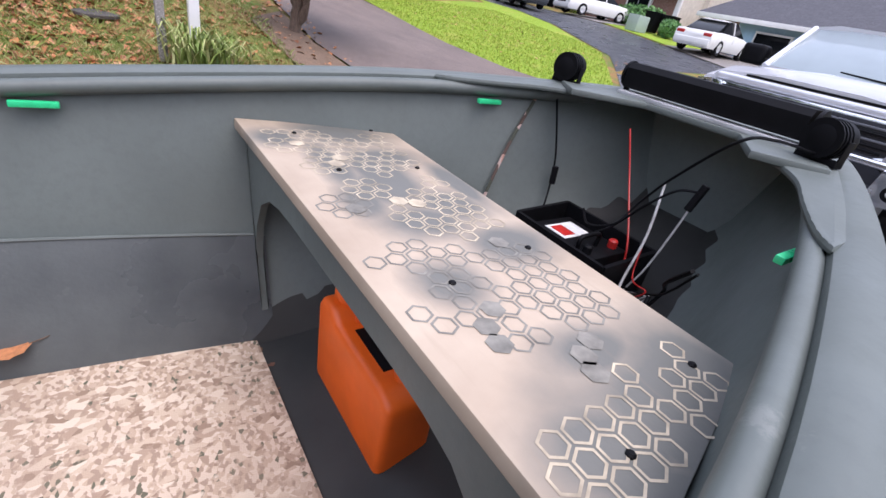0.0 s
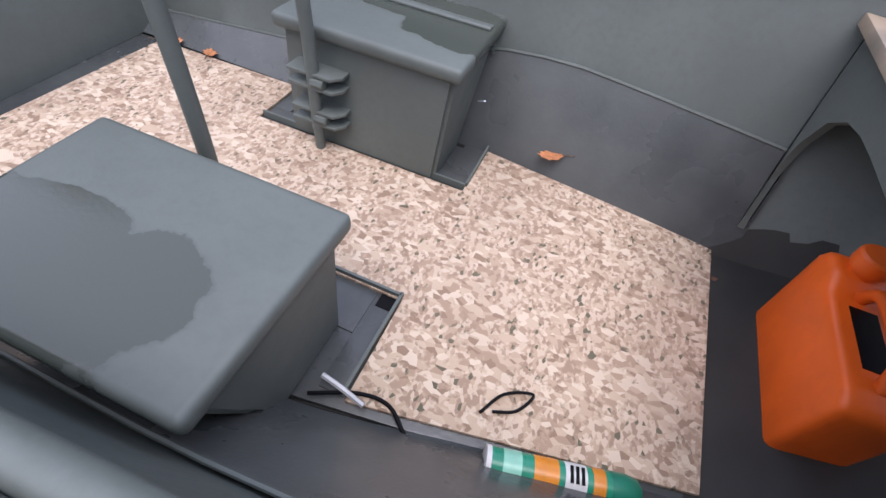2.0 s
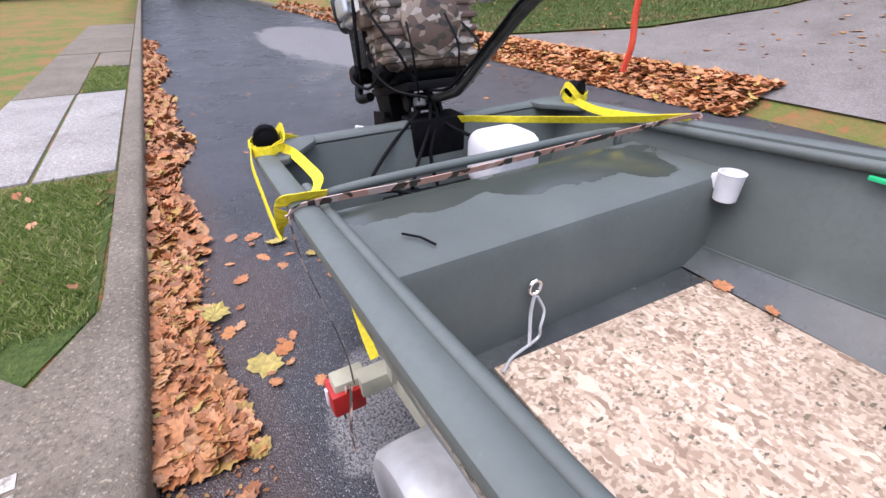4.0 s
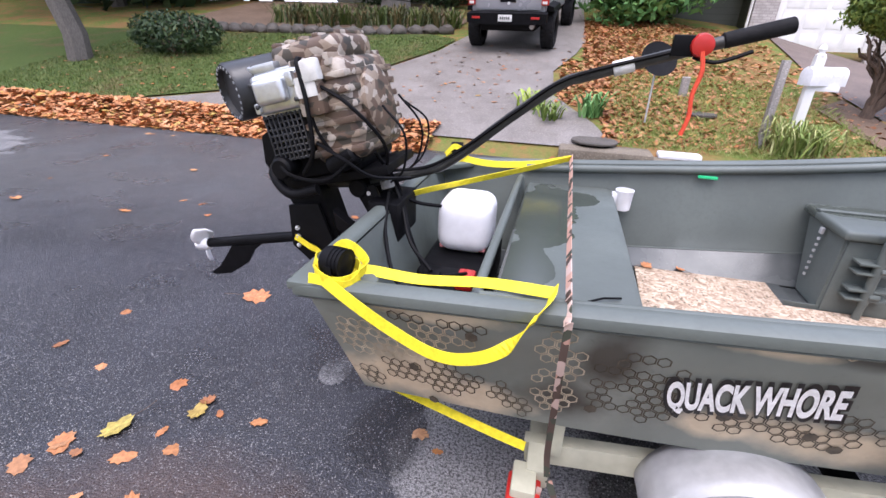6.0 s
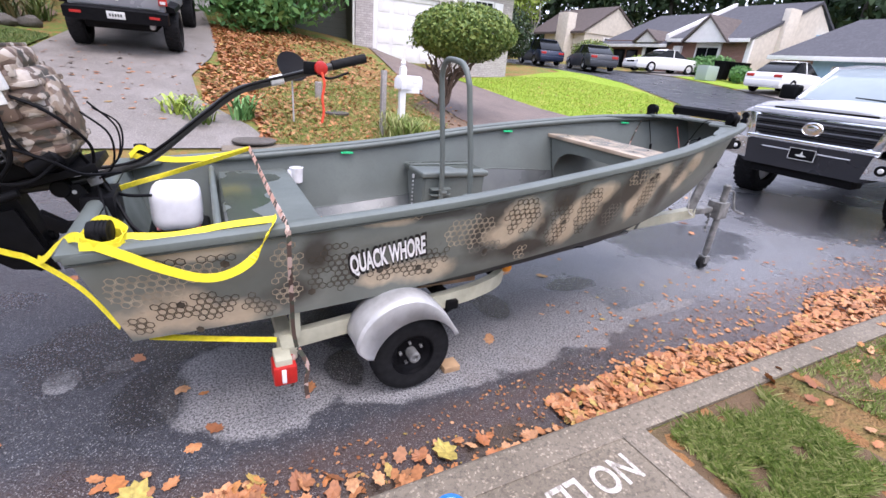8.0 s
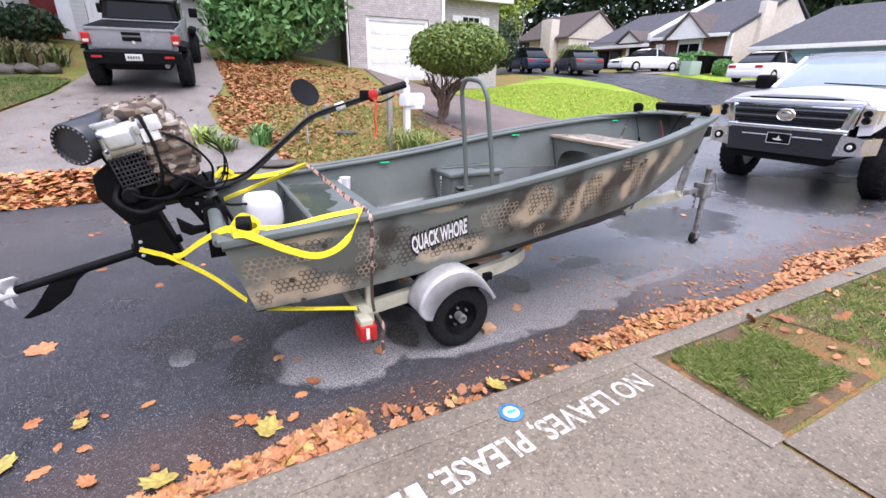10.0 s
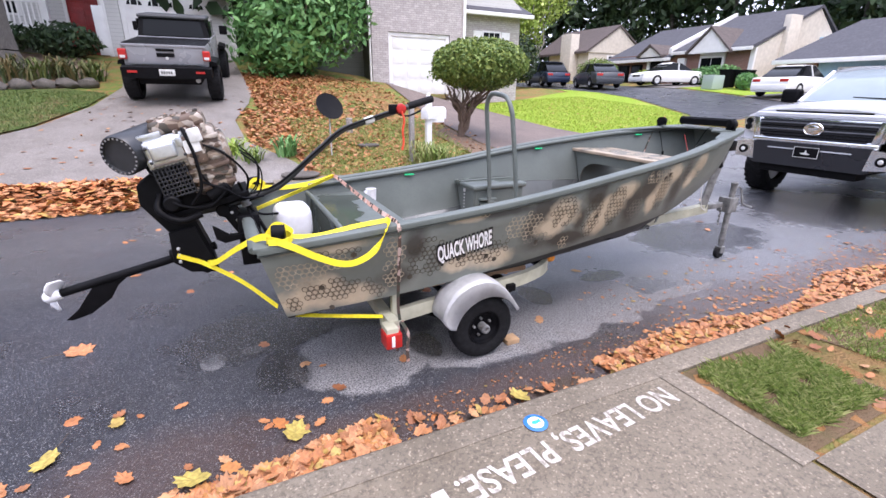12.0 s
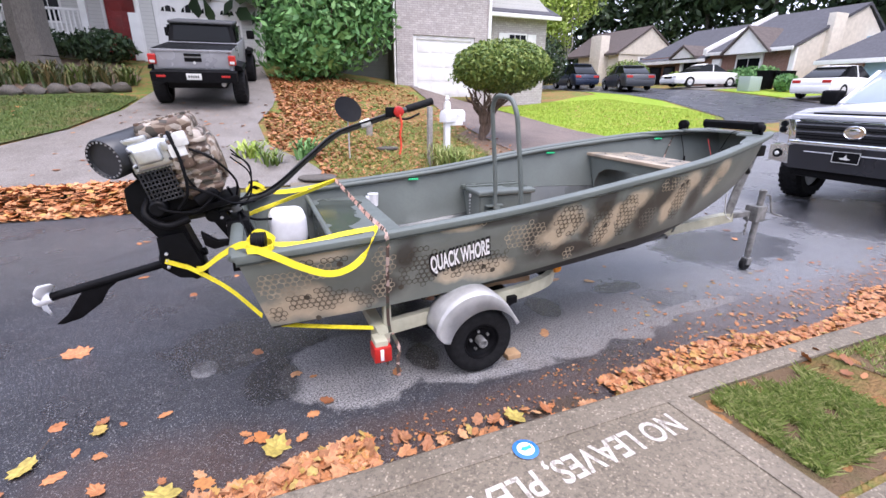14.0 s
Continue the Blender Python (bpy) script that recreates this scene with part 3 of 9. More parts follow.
ground_sheet()
ROAD = [(-80, -1.2), (14, -1.2), (20, 2), (23, 8), (25, 15), (26, 22), (27, 34), (21, 34), (20, 22), (18.6, 14.5), (16, 9.4), (12.4, 6.1), (9, 4.75), (6, 4.45), (-80, 4.45)]
drape("road", ROAD, M_ROAD, 0.0, 2.5, label="damp dark asphalt street with pale dry patches and painted-in sky sheen")
DRIVE = [(1.3, 4.75), (1.0, 5.6), (0.35, 6.8), (0.25, 8.3), (0.65, 9.8), (0.85, 11.2), (0.75, 17.2), (-2.6, 17.2), (-2.2, 12.6), (-2.1, 11.6), (-2.4, 9.6), (-3.0, 8.1), (-4.2, 6.5), (-6.5, 5.3), (-7.5, 4.75)]
drape("driveway", DRIVE, M_DRIVE, 0.012, 0.8, label="pale curved concrete driveway scattered with leaves")
BRICKWAY = [(5.6, 4.75), (5.2, 6.6), (5.2, 9), (5.6, 12), (6.0, 15.3), (9.0, 14.9), (9.3, 12), (9.3, 9), (9.6, 7.2), (10.6, 5.6)]
drape("driveway_2", BRICKWAY, M_BRICKDRIVE, 0.012, 0.8, label="reddish brown aggregate driveway to the brick garage")
LAWN = [(10.6, 5.6), (9.6, 7.2), (9.3, 9), (9.3, 12), (9.2, 15.0), (13, 16), (18.2, 19), (19.8, 22), (18.4, 14.6), (15.8, 9.6), (12.3, 6.3)]
drape("lawn", LAWN, M_LAWN, 0.014, 0.8, label="bright green mown lawn")
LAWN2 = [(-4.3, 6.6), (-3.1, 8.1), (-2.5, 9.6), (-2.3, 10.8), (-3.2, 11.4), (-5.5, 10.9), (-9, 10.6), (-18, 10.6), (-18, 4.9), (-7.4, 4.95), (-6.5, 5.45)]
drape("lawn_2", LAWN2, M_GRASSL, 0.014, 0.8, label="green lawn with shade painted in and few leaves")
drape("planting_bed", [(4.6, 5.0), (4.4, 7.2), (5.1, 8.0), (5.15, 6.6), (5.5, 4.85)], M_SOIL, 0.014, 0.6, label="bare brown soil under the clipped tree")
drape("lawn_3", [(23.5, 8), (25.2, 14.5), (26.0, 18.2), (29.5, 17.5), (29.5, 9)], M_LAWN, 0.016, 1.0, label="green front lawn beside the parked cars")
drape("driveway_3", [(23.2, 9), (24.5, 12.9), (30, 12.9), (30, 8.6)], M_DRIVE, 0.03, 1.0, label="tan concrete driveway")
drape("driveway_4", [(25.4, 17.8), (26.0, 21.5), (31, 22.5), (31, 18.5)], M_DRIVE, 0.03, 1.0, label="tan concrete driveway")

# near kerb, with its rounded edge, and what lies behind it
KERB_Y = -1.2


def kerb_profile(bm, pts, top, width=0.15):
    prof = [(0, -0.05), (0, top - 0.03), (-0.01, top - 0.01), (-0.03, top), (-width, top), (-width, -0.05)]
    rings = []
    for x, y, nx, ny in pts:
        rings.append([bm.verts.new((x - nx * a, y - ny * a, z)) for a, z in prof])
    for r, s in zip(rings, rings[1:]):
        for i in range(len(prof) - 1):
            bm.faces.new((r[i], r[i + 1], s[i + 1], s[i]))
    return bm


bm = bmesh.new()
kerb_profile(bm, [(x, KERB_Y, 0, -1) for x in np.arange(-80, 30, 1.0)], 0.138)
tagged(obj("kerb", bm, M_KERB), "weathered concrete kerb with a rounded edge", kind="structure")
bm = bmesh.new()
kerb_profile(bm, [(x, 4.5, 0, 1) for x in (-80, -40, -20, -7.5)] , 0.13)
tagged(obj("kerb_2", bm, M_KERB), "concrete kerb under drifted leaves", kind="structure")
bm = bmesh.new()
kerb_profile(bm, [(x, y, 0, 1) for x, y in ((1.3, 4.5), (3, 4.5), (5.6, 4.5))], 0.13)
tagged(obj("kerb_3", bm, M_KERB), "concrete kerb along the far yard", kind="structure")

APRON = [(1.86, -1.33), (1.84, -2.0), (1.84, -6), (-0.9, -6), (-0.75, -2.3), (-0.35, -1.75), (-0.12, -1.55), (-0.5, -1.36), (-0.9, -1.33)]
drape("pavement", APRON, M_WALK, 0.0, 0.7, flat=0.134, label="worn aggregate concrete drive apron with stencilled words")
drape("pavement_2", [(1.87, -2.0), (30, -2.0), (30, -3.2), (1.87, -3.2)], M_WALK, 0.0, 2.0, flat=0.132, label="aggregate concrete footpath")
drape("kerb_4", [(1.76, -1.34), (1.885, -1.34), (1.90, -2.0), (1.78, -2.0)], M_KERB, 0.0, 0.3, flat=0.1385, label="pale concrete edge beside the turf square")
drape("grass_verge", [(1.88, -1.36), (2.62, -1.355), (2.75, -1.97), (1.9, -1.97)], M_VERGE, 0.0, 0.3, flat=0.125, label="small square of turf in the footpath")
drape("grass_verge_2", [(2.95, -1.36), (9, -1.36), (9, -1.97), (3.1, -1.97)], M_VERGE, 0.0, 1, flat=0.125, label="turf strip between kerb and footpath")
# this turf and the footpath square share the shade-darkened lawn green
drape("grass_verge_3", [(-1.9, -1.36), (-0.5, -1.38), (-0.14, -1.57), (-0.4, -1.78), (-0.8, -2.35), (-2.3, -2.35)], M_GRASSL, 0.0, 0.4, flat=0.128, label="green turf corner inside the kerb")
slab_parent = tagged(drape("pavement_3", [(-80, -1.36), (-1.92, -1.36), (-2.32, -2.4), (-80, -2.4)], M_SOIL, 0.0, 4, flat=0.11), "footpath of pale and grey slabs", kind="structure")
for i, (x0, x1, y0, y1, mat) in enumerate([(-5.5, -2.38, -1.86, -1.37, M_SLAB), (-5.5, -2.4, -2.5, -1.89, M_SLAB), (-9.4, -5.54, -2.5, -1.87, M_WALK), (-9.4, -7.6, -1.84, -1.37, M_WALK), (-16, -9.5, -2.5, -1.37, M_WALK)]):
    part("slab", box(x0, x1, y0, y1, 0.08, 0.138, 0.008), mat, slab_parent)
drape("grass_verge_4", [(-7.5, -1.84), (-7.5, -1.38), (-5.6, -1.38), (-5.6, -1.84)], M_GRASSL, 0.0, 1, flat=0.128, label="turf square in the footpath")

# ---- the boat ----
#       x     yb    zb    yk    zk    yg    zg
HULL = [(0.00, 0.44, 0.40, 0.53, 0.455, 0.640, 0.845),
        (0.70, 0.45, 0.435, 0.55, 0.48, 0.650, 0.895),
        (1.40, 0.46, 0.470, 0.55, 0.54, 0.655, 0.958),
        (2.20, 0.44, 0.490, 0.525, 0.63, 0.646, 1.065),
        (2.70, 0.375, 0.503, 0.475, 0.69, 0.592, 1.125),
        (3.10, 0.27, 0.64, 0.37, 0.76, 0.490, 1.175),
        (3.45, 0.18, 0.78, 0.27, 0.86, 0.372, 1.205),
        (3.70, 0.12, 0.90, 0.18, 0.96, 0.265, 1.225),
        (3.82, 0.09, 0.96, 0.13, 1.02, 0.190, 1.230)]


def hull_at(x):
    """yb, zb, yk, zk, yg, zg at x, smoothly between the stations."""
    h = HULL
    i = max(0, min(len(h) - 2, sum(1 for r in h if r[0] <= x) - 1))
    p0, p1, p2, p3 = h[max(i - 1, 0)], h[i], h[i + 1], h[min(i + 2, len(h) - 1)]
    t = (x - p1[0]) / (p2[0] - p1[0])
    out = []
    for j in range(1, 7):
        m1 = (p2[j] - p0[j]) / (p2[0] - p0[0]) * (p2[0] - p1[0])
        m2 = (p3[j] - p1[j]) / (p3[0] - p1[0]) * (p2[0] - p1[0])
        out.append((2 * t ** 3 - 3 * t * t + 1) * p1[j] + (t ** 3 - 2 * t * t + t) * m1 + (-2 * t ** 3 + 3 * t * t) * p2[j] + (t ** 3 - t * t) * m2)
    return out


def rake(x, z):
    """The transom leans: its foot lies further forward than its top."""
    zg, zb = HULL[0][6], HULL[0][2]
    return x + max(0.0, 1 - x / 0.6) * (0.12 * (zg - z) / (zg - zb) - 0.03)


def side_point(x, s, out=0.0, hand=-1):
    """A point on the hull's side: s runs from the chine (0) to the gunwale (1)."""
    yb, zb, yk, zk, yg, zg = hull_at(x)
    z = zk + (zg - zk) * s
    y = yk + (yg - yk) * s
    return Vector((rake(x, z), hand * (y + out), z))


boat = thing("boat", "flat-bottomed olive duck boat with stencilled camouflage sides on its trailer", "boat", (0, 0, 0))


def keel_half(x, side):
    """Half the width of the flat bottom; it narrows sooner towards the bow on the kerb side."""
    yb = hull_at(x)[0]
    return yb if side > 0 else yb * float(np.interp(x, [1.5, 2.2, 2.7, 3.1, 3.82], [1, 0.80, 0.68, 0.78, 1]))


def build_hull():
    bm = bmesh.new()
    rows = []
    for x in np.linspace(0, 3.82, 46):
        yb, zb, yk, zk, yg, zg = hull_at(x)
        half = [(yb, zb), (yk, zk)] + [(yk + (yg - yk) * s, zk + (zg - zk) * s) for s in (0.33, 0.66, 1.0)]
        ring = [(-y, z) for y, z in reversed(half[1:])] + [(-keel_half(x, -1), zb), (0, zb)] + half
        rows.append([bm.verts.new((rake(x, z), y, z)) for y, z in ring])
    for a, b in zip(rows, rows[1:]):
        for i in range(len(a) - 1):
            f = bm.faces.new((a[i], a[i + 1], b[i + 1], b[i]))
            # chine and bottom faces get the painted-in shadow colour
            f.material_index = 0 if 3 <= i <= 6 else 1
    for f in (bm.faces.new(rows[0][::-1]), bm.faces.new(rows[-1])):
        f.material_index = 2
    hull = part("hull", bm, [M_UNDER, M_CAMO, M_OLIVE], boat, "olive shell with tan and black camouflage outside")
    sol = hull.modifiers.new("plate", "SOLIDIFY")
    sol.thickness, sol.offset, sol.material_offset = 0.012, -1, 0
    # the inner face is plain olive
    inner = bmesh.new()
    rows = []
    for x in np.linspace(0.03, 3.78, 46):
        yb, zb, yk, zk, yg, zg = hull_at(x)
        o = 0.016
        half = [(yb - 0.004, zb + 0.003), (yk - o, zk + o * 0.6)] + [(yk + (yg - yk) * s - o, zk + (zg - zk) * s) for s in (0.33, 0.66, 0.99)]
        ring = [(-y, z) for y, z in reversed(half[1:])] + [(0.004 - keel_half(x, -1), zb + 0.003), (0, zb + 0.003)] + half
        rows.append([inner.verts.new((rake(x, z), y, z)) for y, z in ring])
    for a, b in zip(rows, rows[1:]):
        for i in range(len(a) - 1):
            inner.faces.new((a[i], a[i + 1], b[i + 1], b[i]))
    inner.faces.new(rows[0]), inner.faces.new(rows[-1])
    part("lining", inner, M_OLIVE, boat)


build_hull()


def gunwale_line(side, inset, drop, x0=0.0, x1=3.80, n=60):
    out = []
    for x in np.linspace(x0, x1, n):
        yb, zb, yk, zk, yg, zg = hull_at(x)
        out.append((rake(x, zg), side * (yg - inset), zg - drop))
    return out


for side in (-1, 1):
    # the wide rolled rail, and the pipe inside it
    part("gunwale", sweep(gunwale_line(side, -0.010, -0.004), [(-0.030, 0.0), (-0.028, -0.016), (0.028, -0.016), (0.031, -0.004), (0.028, 0.009), (0.018, 0.015), (0.0, 0.017), (-0.018, 0.015), (-0.028, 0.009)]), M_OLIVE, boat)
    part("inner_pipe", tube(gunwale_line(side, 0.036, 0.008, 0.42, 3.6), 0.0165), M_OLIVE, boat)
    part("rub_strip", sweep(gunwale_line(side, -0.022, 0.022), [(-0.006, 0), (0, -0.006), (0.006, 0), (0, 0.006)]), M_OLIVE, boat)
zt = HULL[0][6]
part("transom_rail", sweep([(-0.03, y, zt + 0.004) for y in np.linspace(-0.64, 0.64, 14)], oval(0.03, 0.018)), M_OLIVE, boat)
for side in (-1, 1):
    part("corner_plate", prism([(-0.045, side * 0.68), (0.16, side * 0.67), (0.16, side * 0.60), (0.03, side * 0.48), (-0.045, side * 0.46)], 0.846, 0.868, 0.006, swap=FLAT), M_OLIVE, boat)
part("bow_deck", prism([(3.50, -0.33), (3.42, -0.22), (3.60, -0.12), (3.60, 0.12), (3.42, 0.22), (3.50, 0.33), (3.74, 0.23), (3.83, 0.17), (3.83, -0.17), (3.74, -0.23)], 1.222, 1.238, 0.005, swap=FLAT), M_OLIVE, boat)
for side in (-1, 1):
    # curved plates from the deck back along the rails, following their slope
    bm = prism([(p.x, side * p.z) for p in smooth_line([(3.66, 0, 0.10), (3.54, 0, 0.17), (3.47, 0, 0.255), (3.40, 0, 0.315), (3.30, 0, 0.362), (3.20, 0, 0.415), (3.16, 0, 0.45)], 3)] + [(3.20, side * 0.452), (3.32, side * 0.415), (3.45, side * 0.368), (3.58, side * 0.318), (3.70, side * 0.262)], 1.212, 1.226, 0.007, swap=FLAT)
    for v in bm.verts:
        v.co.z += (v.co.x - 3.45) * 0.085
    part("bow_gusset", bm, M_OLIVE, boat)
part("floor", prism([(0.12, -0.43), (0.12, 0.43), (1.0, 0.45), (2.2, 0.44), (2.75, 0.37), (2.9, 0.30), (2.9, -0.22), (2.75, -0.25), (2.2, -0.35), (1.5, -0.45), (1.0, -0.45)], 0.495, 0.512, 0.003, swap=FLAT), M_FLOOR, boat, "wet dark floor")
for side in (-1, 1):
    # sloping strips between the floor and the sides
    bm = bmesh.new()
    rows = []
    for x in np.linspace(0.83, 2.75, 20):
        yb, zb, yk, zk, yg, zg = hull_at(x)
        s = 0.16 + 0.20 * min(1, max(0, (x - 1.60) / 0.40)) - 0.16 * max(0, (x - 2.2) / 0.5)
        rows.append([bm.verts.new((x, side * y, z)) for y, z in (((0.452 if x < 2.1 else 0.452 - 0.135 * (x - 2.1)) * keel_half(x, side) / yb, 0.5145), (yk + (yg - yk) * s - 0.024, zk + (zg - zk) * s + 0.004))])
    top_edge = [v[1].co.copy() for v in rows]
    for a, b in zip(rows, rows[1:]):
        bm.faces.new((a[0], a[1], b[1], b[0]))
    part("chine_strip", bm, M_STRIP, boat)
    part("chine_weld", tube([tuple(p) for p in top_edge], 0.004, k=6), M_OLIVE, boat)

# aft bench with a rounded nose
ab = [(0.42, 0.513), (0.42, 0.785), (0.43, 0.795), (0.775, 0.805), (0.80, 0.795), (0.812, 0.77), (0.835, 0.513)]


def inner_half(x, z):
    """Half the inside width of the hull at a height."""
    yb, zb, yk, zk, yg, zg = hull_at(x)
    return (yk + (yg - yk) * (z - zk) / (zg - zk) if z > zk else yb + (yk - yb) * (z - zb) / (zk - zb)) - 0.017


def across(profile, material, name, label=""):
    """A shape of (x, z) outline that spans the hull from side to side."""
    bm = bmesh.new()
    ends = [[bm.verts.new((x, side * inner_half(x, z), z)) for x, z in profile] for side in (-1, 1)]
    bm.faces.new(ends[0]), bm.faces.new(ends[1][::-1])
    for i in range(len(profile)):
        j = (i + 1) % len(profile)
        bm.faces.new((ends[0][i], ends[1][i], ends[1][j], ends[0][j]))
    return part(name, bm, material, boat, label)


across(ab, M_AFT, "aft_bench", "olive aft bench with a wet top")
part("bench_rail", tube(smooth_line([(0.40, -0.56, 0.70), (0.395, -0.56, 0.80), (0.39, -0.52, 0.835), (0.39, 0, 0.84), (0.39, 0.52, 0.835), (0.395, 0.56, 0.80), (0.40, 0.56, 0.70)], 5), 0.014), M_OLIVE, boat)
# front bench
fb = [(2.705, -0.545), (2.705, 0.552), (3.068, 0.482), (3.068, -0.458)]
part("front_bench", prism(fb, 1.020, 1.044, 0.004, swap=FLAT), M_BENCH, boat, "tan sprayed plywood bench with honeycomb stencils")
def bench_panel():
    """The upright below the bench, cut out in a wide flat arch."""
    bm = bmesh.new()
    cols = []
    for y in np.concatenate([np.linspace(-1, -0.9, 9), np.linspace(-0.8, 0.8, 13), np.linspace(0.9, 1, 9)]):
        k = abs(y)
        low = 0.60 + 0.345 * (1 - min(1.0, (k / 0.985)) ** 6) ** 0.5
        cols.append([bm.verts.new((x, y * inner_half(2.74, z), z)) for x, z in ((2.725, 1.019), (2.725, low), (2.741, low), (2.741, 1.019))])
    for a, b in zip(cols, cols[1:]):
        for i in range(4):
            bm.faces.new((a[i], a[(i + 1) % 4], b[(i + 1) % 4], b[i]))
    bm.faces.new(cols[0]), bm.faces.new(cols[-1][::-1])
    part("bench_panel", bm, M_OLIVE, boat)


bench_panel()
for x, y in ((2.813, -0.179), (3.004, -0.424), (2.813, -0.467), (3.0, -0.134), (2.997, 0.215), (3.011, 0.468), (2.807, 0.442), (2.821, 0.221)):
    part("bolt", turned([(0.0055, 0), (0.0055, 0.003), (0.003, 0.005)], 8, None, pose(x, y, 1.043)), M_BLACKPAINT, boat)


def seat_box(name, label, x0, x1, y0, y1, z, mat, lip=0.03, taper=0.03):
    e = thing(name, label, "storage seat", (0, 0, 0), "storage seats in the boat")
    bm = bmesh.new()
    low0, low1 = max(y0, -0.42), min(y1, 0.44)
    lo = [bm.verts.new(p) for p in ((x0, low0, 0.512), (x1 - taper, low0, 0.512), (x1 - taper, low1, 0.512), (x0, low1, 0.512))]
    hi = [bm.verts.new(p) for p in ((x0 + 0.01, y0 + 0.01, z - 0.03), (x1 - 0.01, y0 + 0.01, z - 0.03), (x1 - 0.01, y1 - 0.01, z - 0.03), (x0 + 0.01, y1 - 0.01, z - 0.03))]
    bm.faces.new(lo[::-1]), bm.faces.new(hi)
    for i in range(4):
        bm.faces.new((lo[i], lo[(i + 1) % 4], hi[(i + 1) % 4], hi[i]))
    bmesh.ops.bevel(bm, geom=bm.edges[:], offset=0.01, segments=2, affect="EDGES")
    part("body", bm, M_OLIVE, e)
    part("lid", box(x0 - 0.008, x1 + 0.008, y0 - 0.008, y1 + 0.008, z - 0.035, z, 0.014, 3), mat, e, "olive lid with a wet patch")
    return e


port_seat = seat_box("storage_seat", "olive metal storage seat with a hinged lid and rail brackets", 1.553, 2.014, 0.262, 0.575, 0.840, M_CONSOLE)
stbd_seat = seat_box("storage_seat", "olive metal storage seat with a large wet patch on its lid", 1.573, 2.022, -0.540, -0.213, 0.840, M_BOXTOP)
part("hinge", rod((1.55, 0.475, 0.843), (2.01, 0.475, 0.843), 0.006), M_OLIVE, port_seat)
part("hinge_strip", box(1.55, 2.01, 0.478, 0.50, 0.840, 0.845, 0.002), M_OLIVE, port_seat)
for z in (0.60, 0.70):
    for dz in (0, 0.035):
        part("bracket", prism([(1.60, 0.285), (1.60, 0.215), (1.72, 0.215), (1.74, 0.24), (1.74, 0.285)], z + dz, z + dz + 0.008, 0.002, swap=FLAT), M_OLIVE, port_seat)
    part("bracket_bolt", rod((1.665, 0.222, z + 0.02), (1.70, 0.222, z + 0.02), 0.014, k=8), M_OLIVE, port_seat)
# steel angles round the seats, with their upturned edges and a dark corner hole
for a, b in (((2.072, 0.278, 0.526), (2.072, 0.475, 0.526)), ((1.45, 0.272, 0.526), (2.07, 0.272, 0.526)), ((2.076, -0.34, 0.526), (2.076, -0.106, 0.526)), ((1.55, -0.112, 0.526), (2.076, -0.112, 0.526))):
    part("angle_lip", sweep([a, b], [(-0.003, -0.010), (0.003, -0.010), (0.003, 0.010), (-0.003, 0.010)]), M_OLIVE, boat)
part("corner_hole", box(2.035, 2.07, -0.15, -0.118, 0.5165, 0.519, 0), M_BLACK, boat)
for x0, x1, y0, y1 in ((1.445, 2.065, 0.278, 0.325), (1.445, 1.50, 0.325, 0.46), (2.005, 2.065, 0.325, 0.48), (2.025, 2.078, -0.345, -0.108), (1.50, 2.025, -0.225, -0.108)):
    part("base_angle", box(x0, x1, y0, y1, 0.511, 0.5165, 0.002), M_FLOOR, boat)

rail = thing("grab_rail", "olive steel hoop grab rail clamped to the storage seat", "grab rail")
part("hoop", tube(smooth_line([(1.665, 0.228, 0.585), (1.66, 0.230, 0.9), (1.625, 0.235, 1.30), (1.612, 0.225, 1.42), (1.605, 0.165, 1.485), (1.605, 0.07, 1.49), (1.61, -0.02, 1.47), (1.615, -0.075, 1.40), (1.625, -0.09, 1.30), (1.66, -0.115, 0.9), (1.665, -0.125, 0.59)], 8), 0.0155, k=14), M_OLIVE, rail)
for p in ((1.665, 0.228, 0.585), (1.665, -0.125, 0.59)):
    part("foot", rod((p[0], p[1], 0.513), p, 0.013), M_OLIVE, rail)

MAT = [(0.90, -0.345), (0.93, 0.43), (1.445, 0.440), (1.445, 0.256), (2.07, 0.258), (2.07, 0.450), (2.708, 0.382), (2.70, -0.24), (2.083, -0.353), (2.08, -0.118), (1.49, -0.118), (1.49, -0.345)]
mat_ob = obj("floor_mat", prism(MAT, 0.5125, 0.524, 0.003, swap=FLAT), M_CARPET)
tagged(mat_ob, "tan camouflage carpet cut round the seats of the boat", "floor mat")

# green marker lenses under the rail, far and near
for x, side in ((1.17, 1), (2.36, 1), (3.30, 1), (3.22, -1)):
    yb, zb, yk, zk, yg, zg = hull_at(x)
    part("marker_lens", box(x - 0.038, x + 0.038, side * (yg - 0.05) - 0.007, side * (yg - 0.05) + 0.007, zg - 0.042, zg - 0.030, 0.003), M_GREEN, boat, "green marker lens")

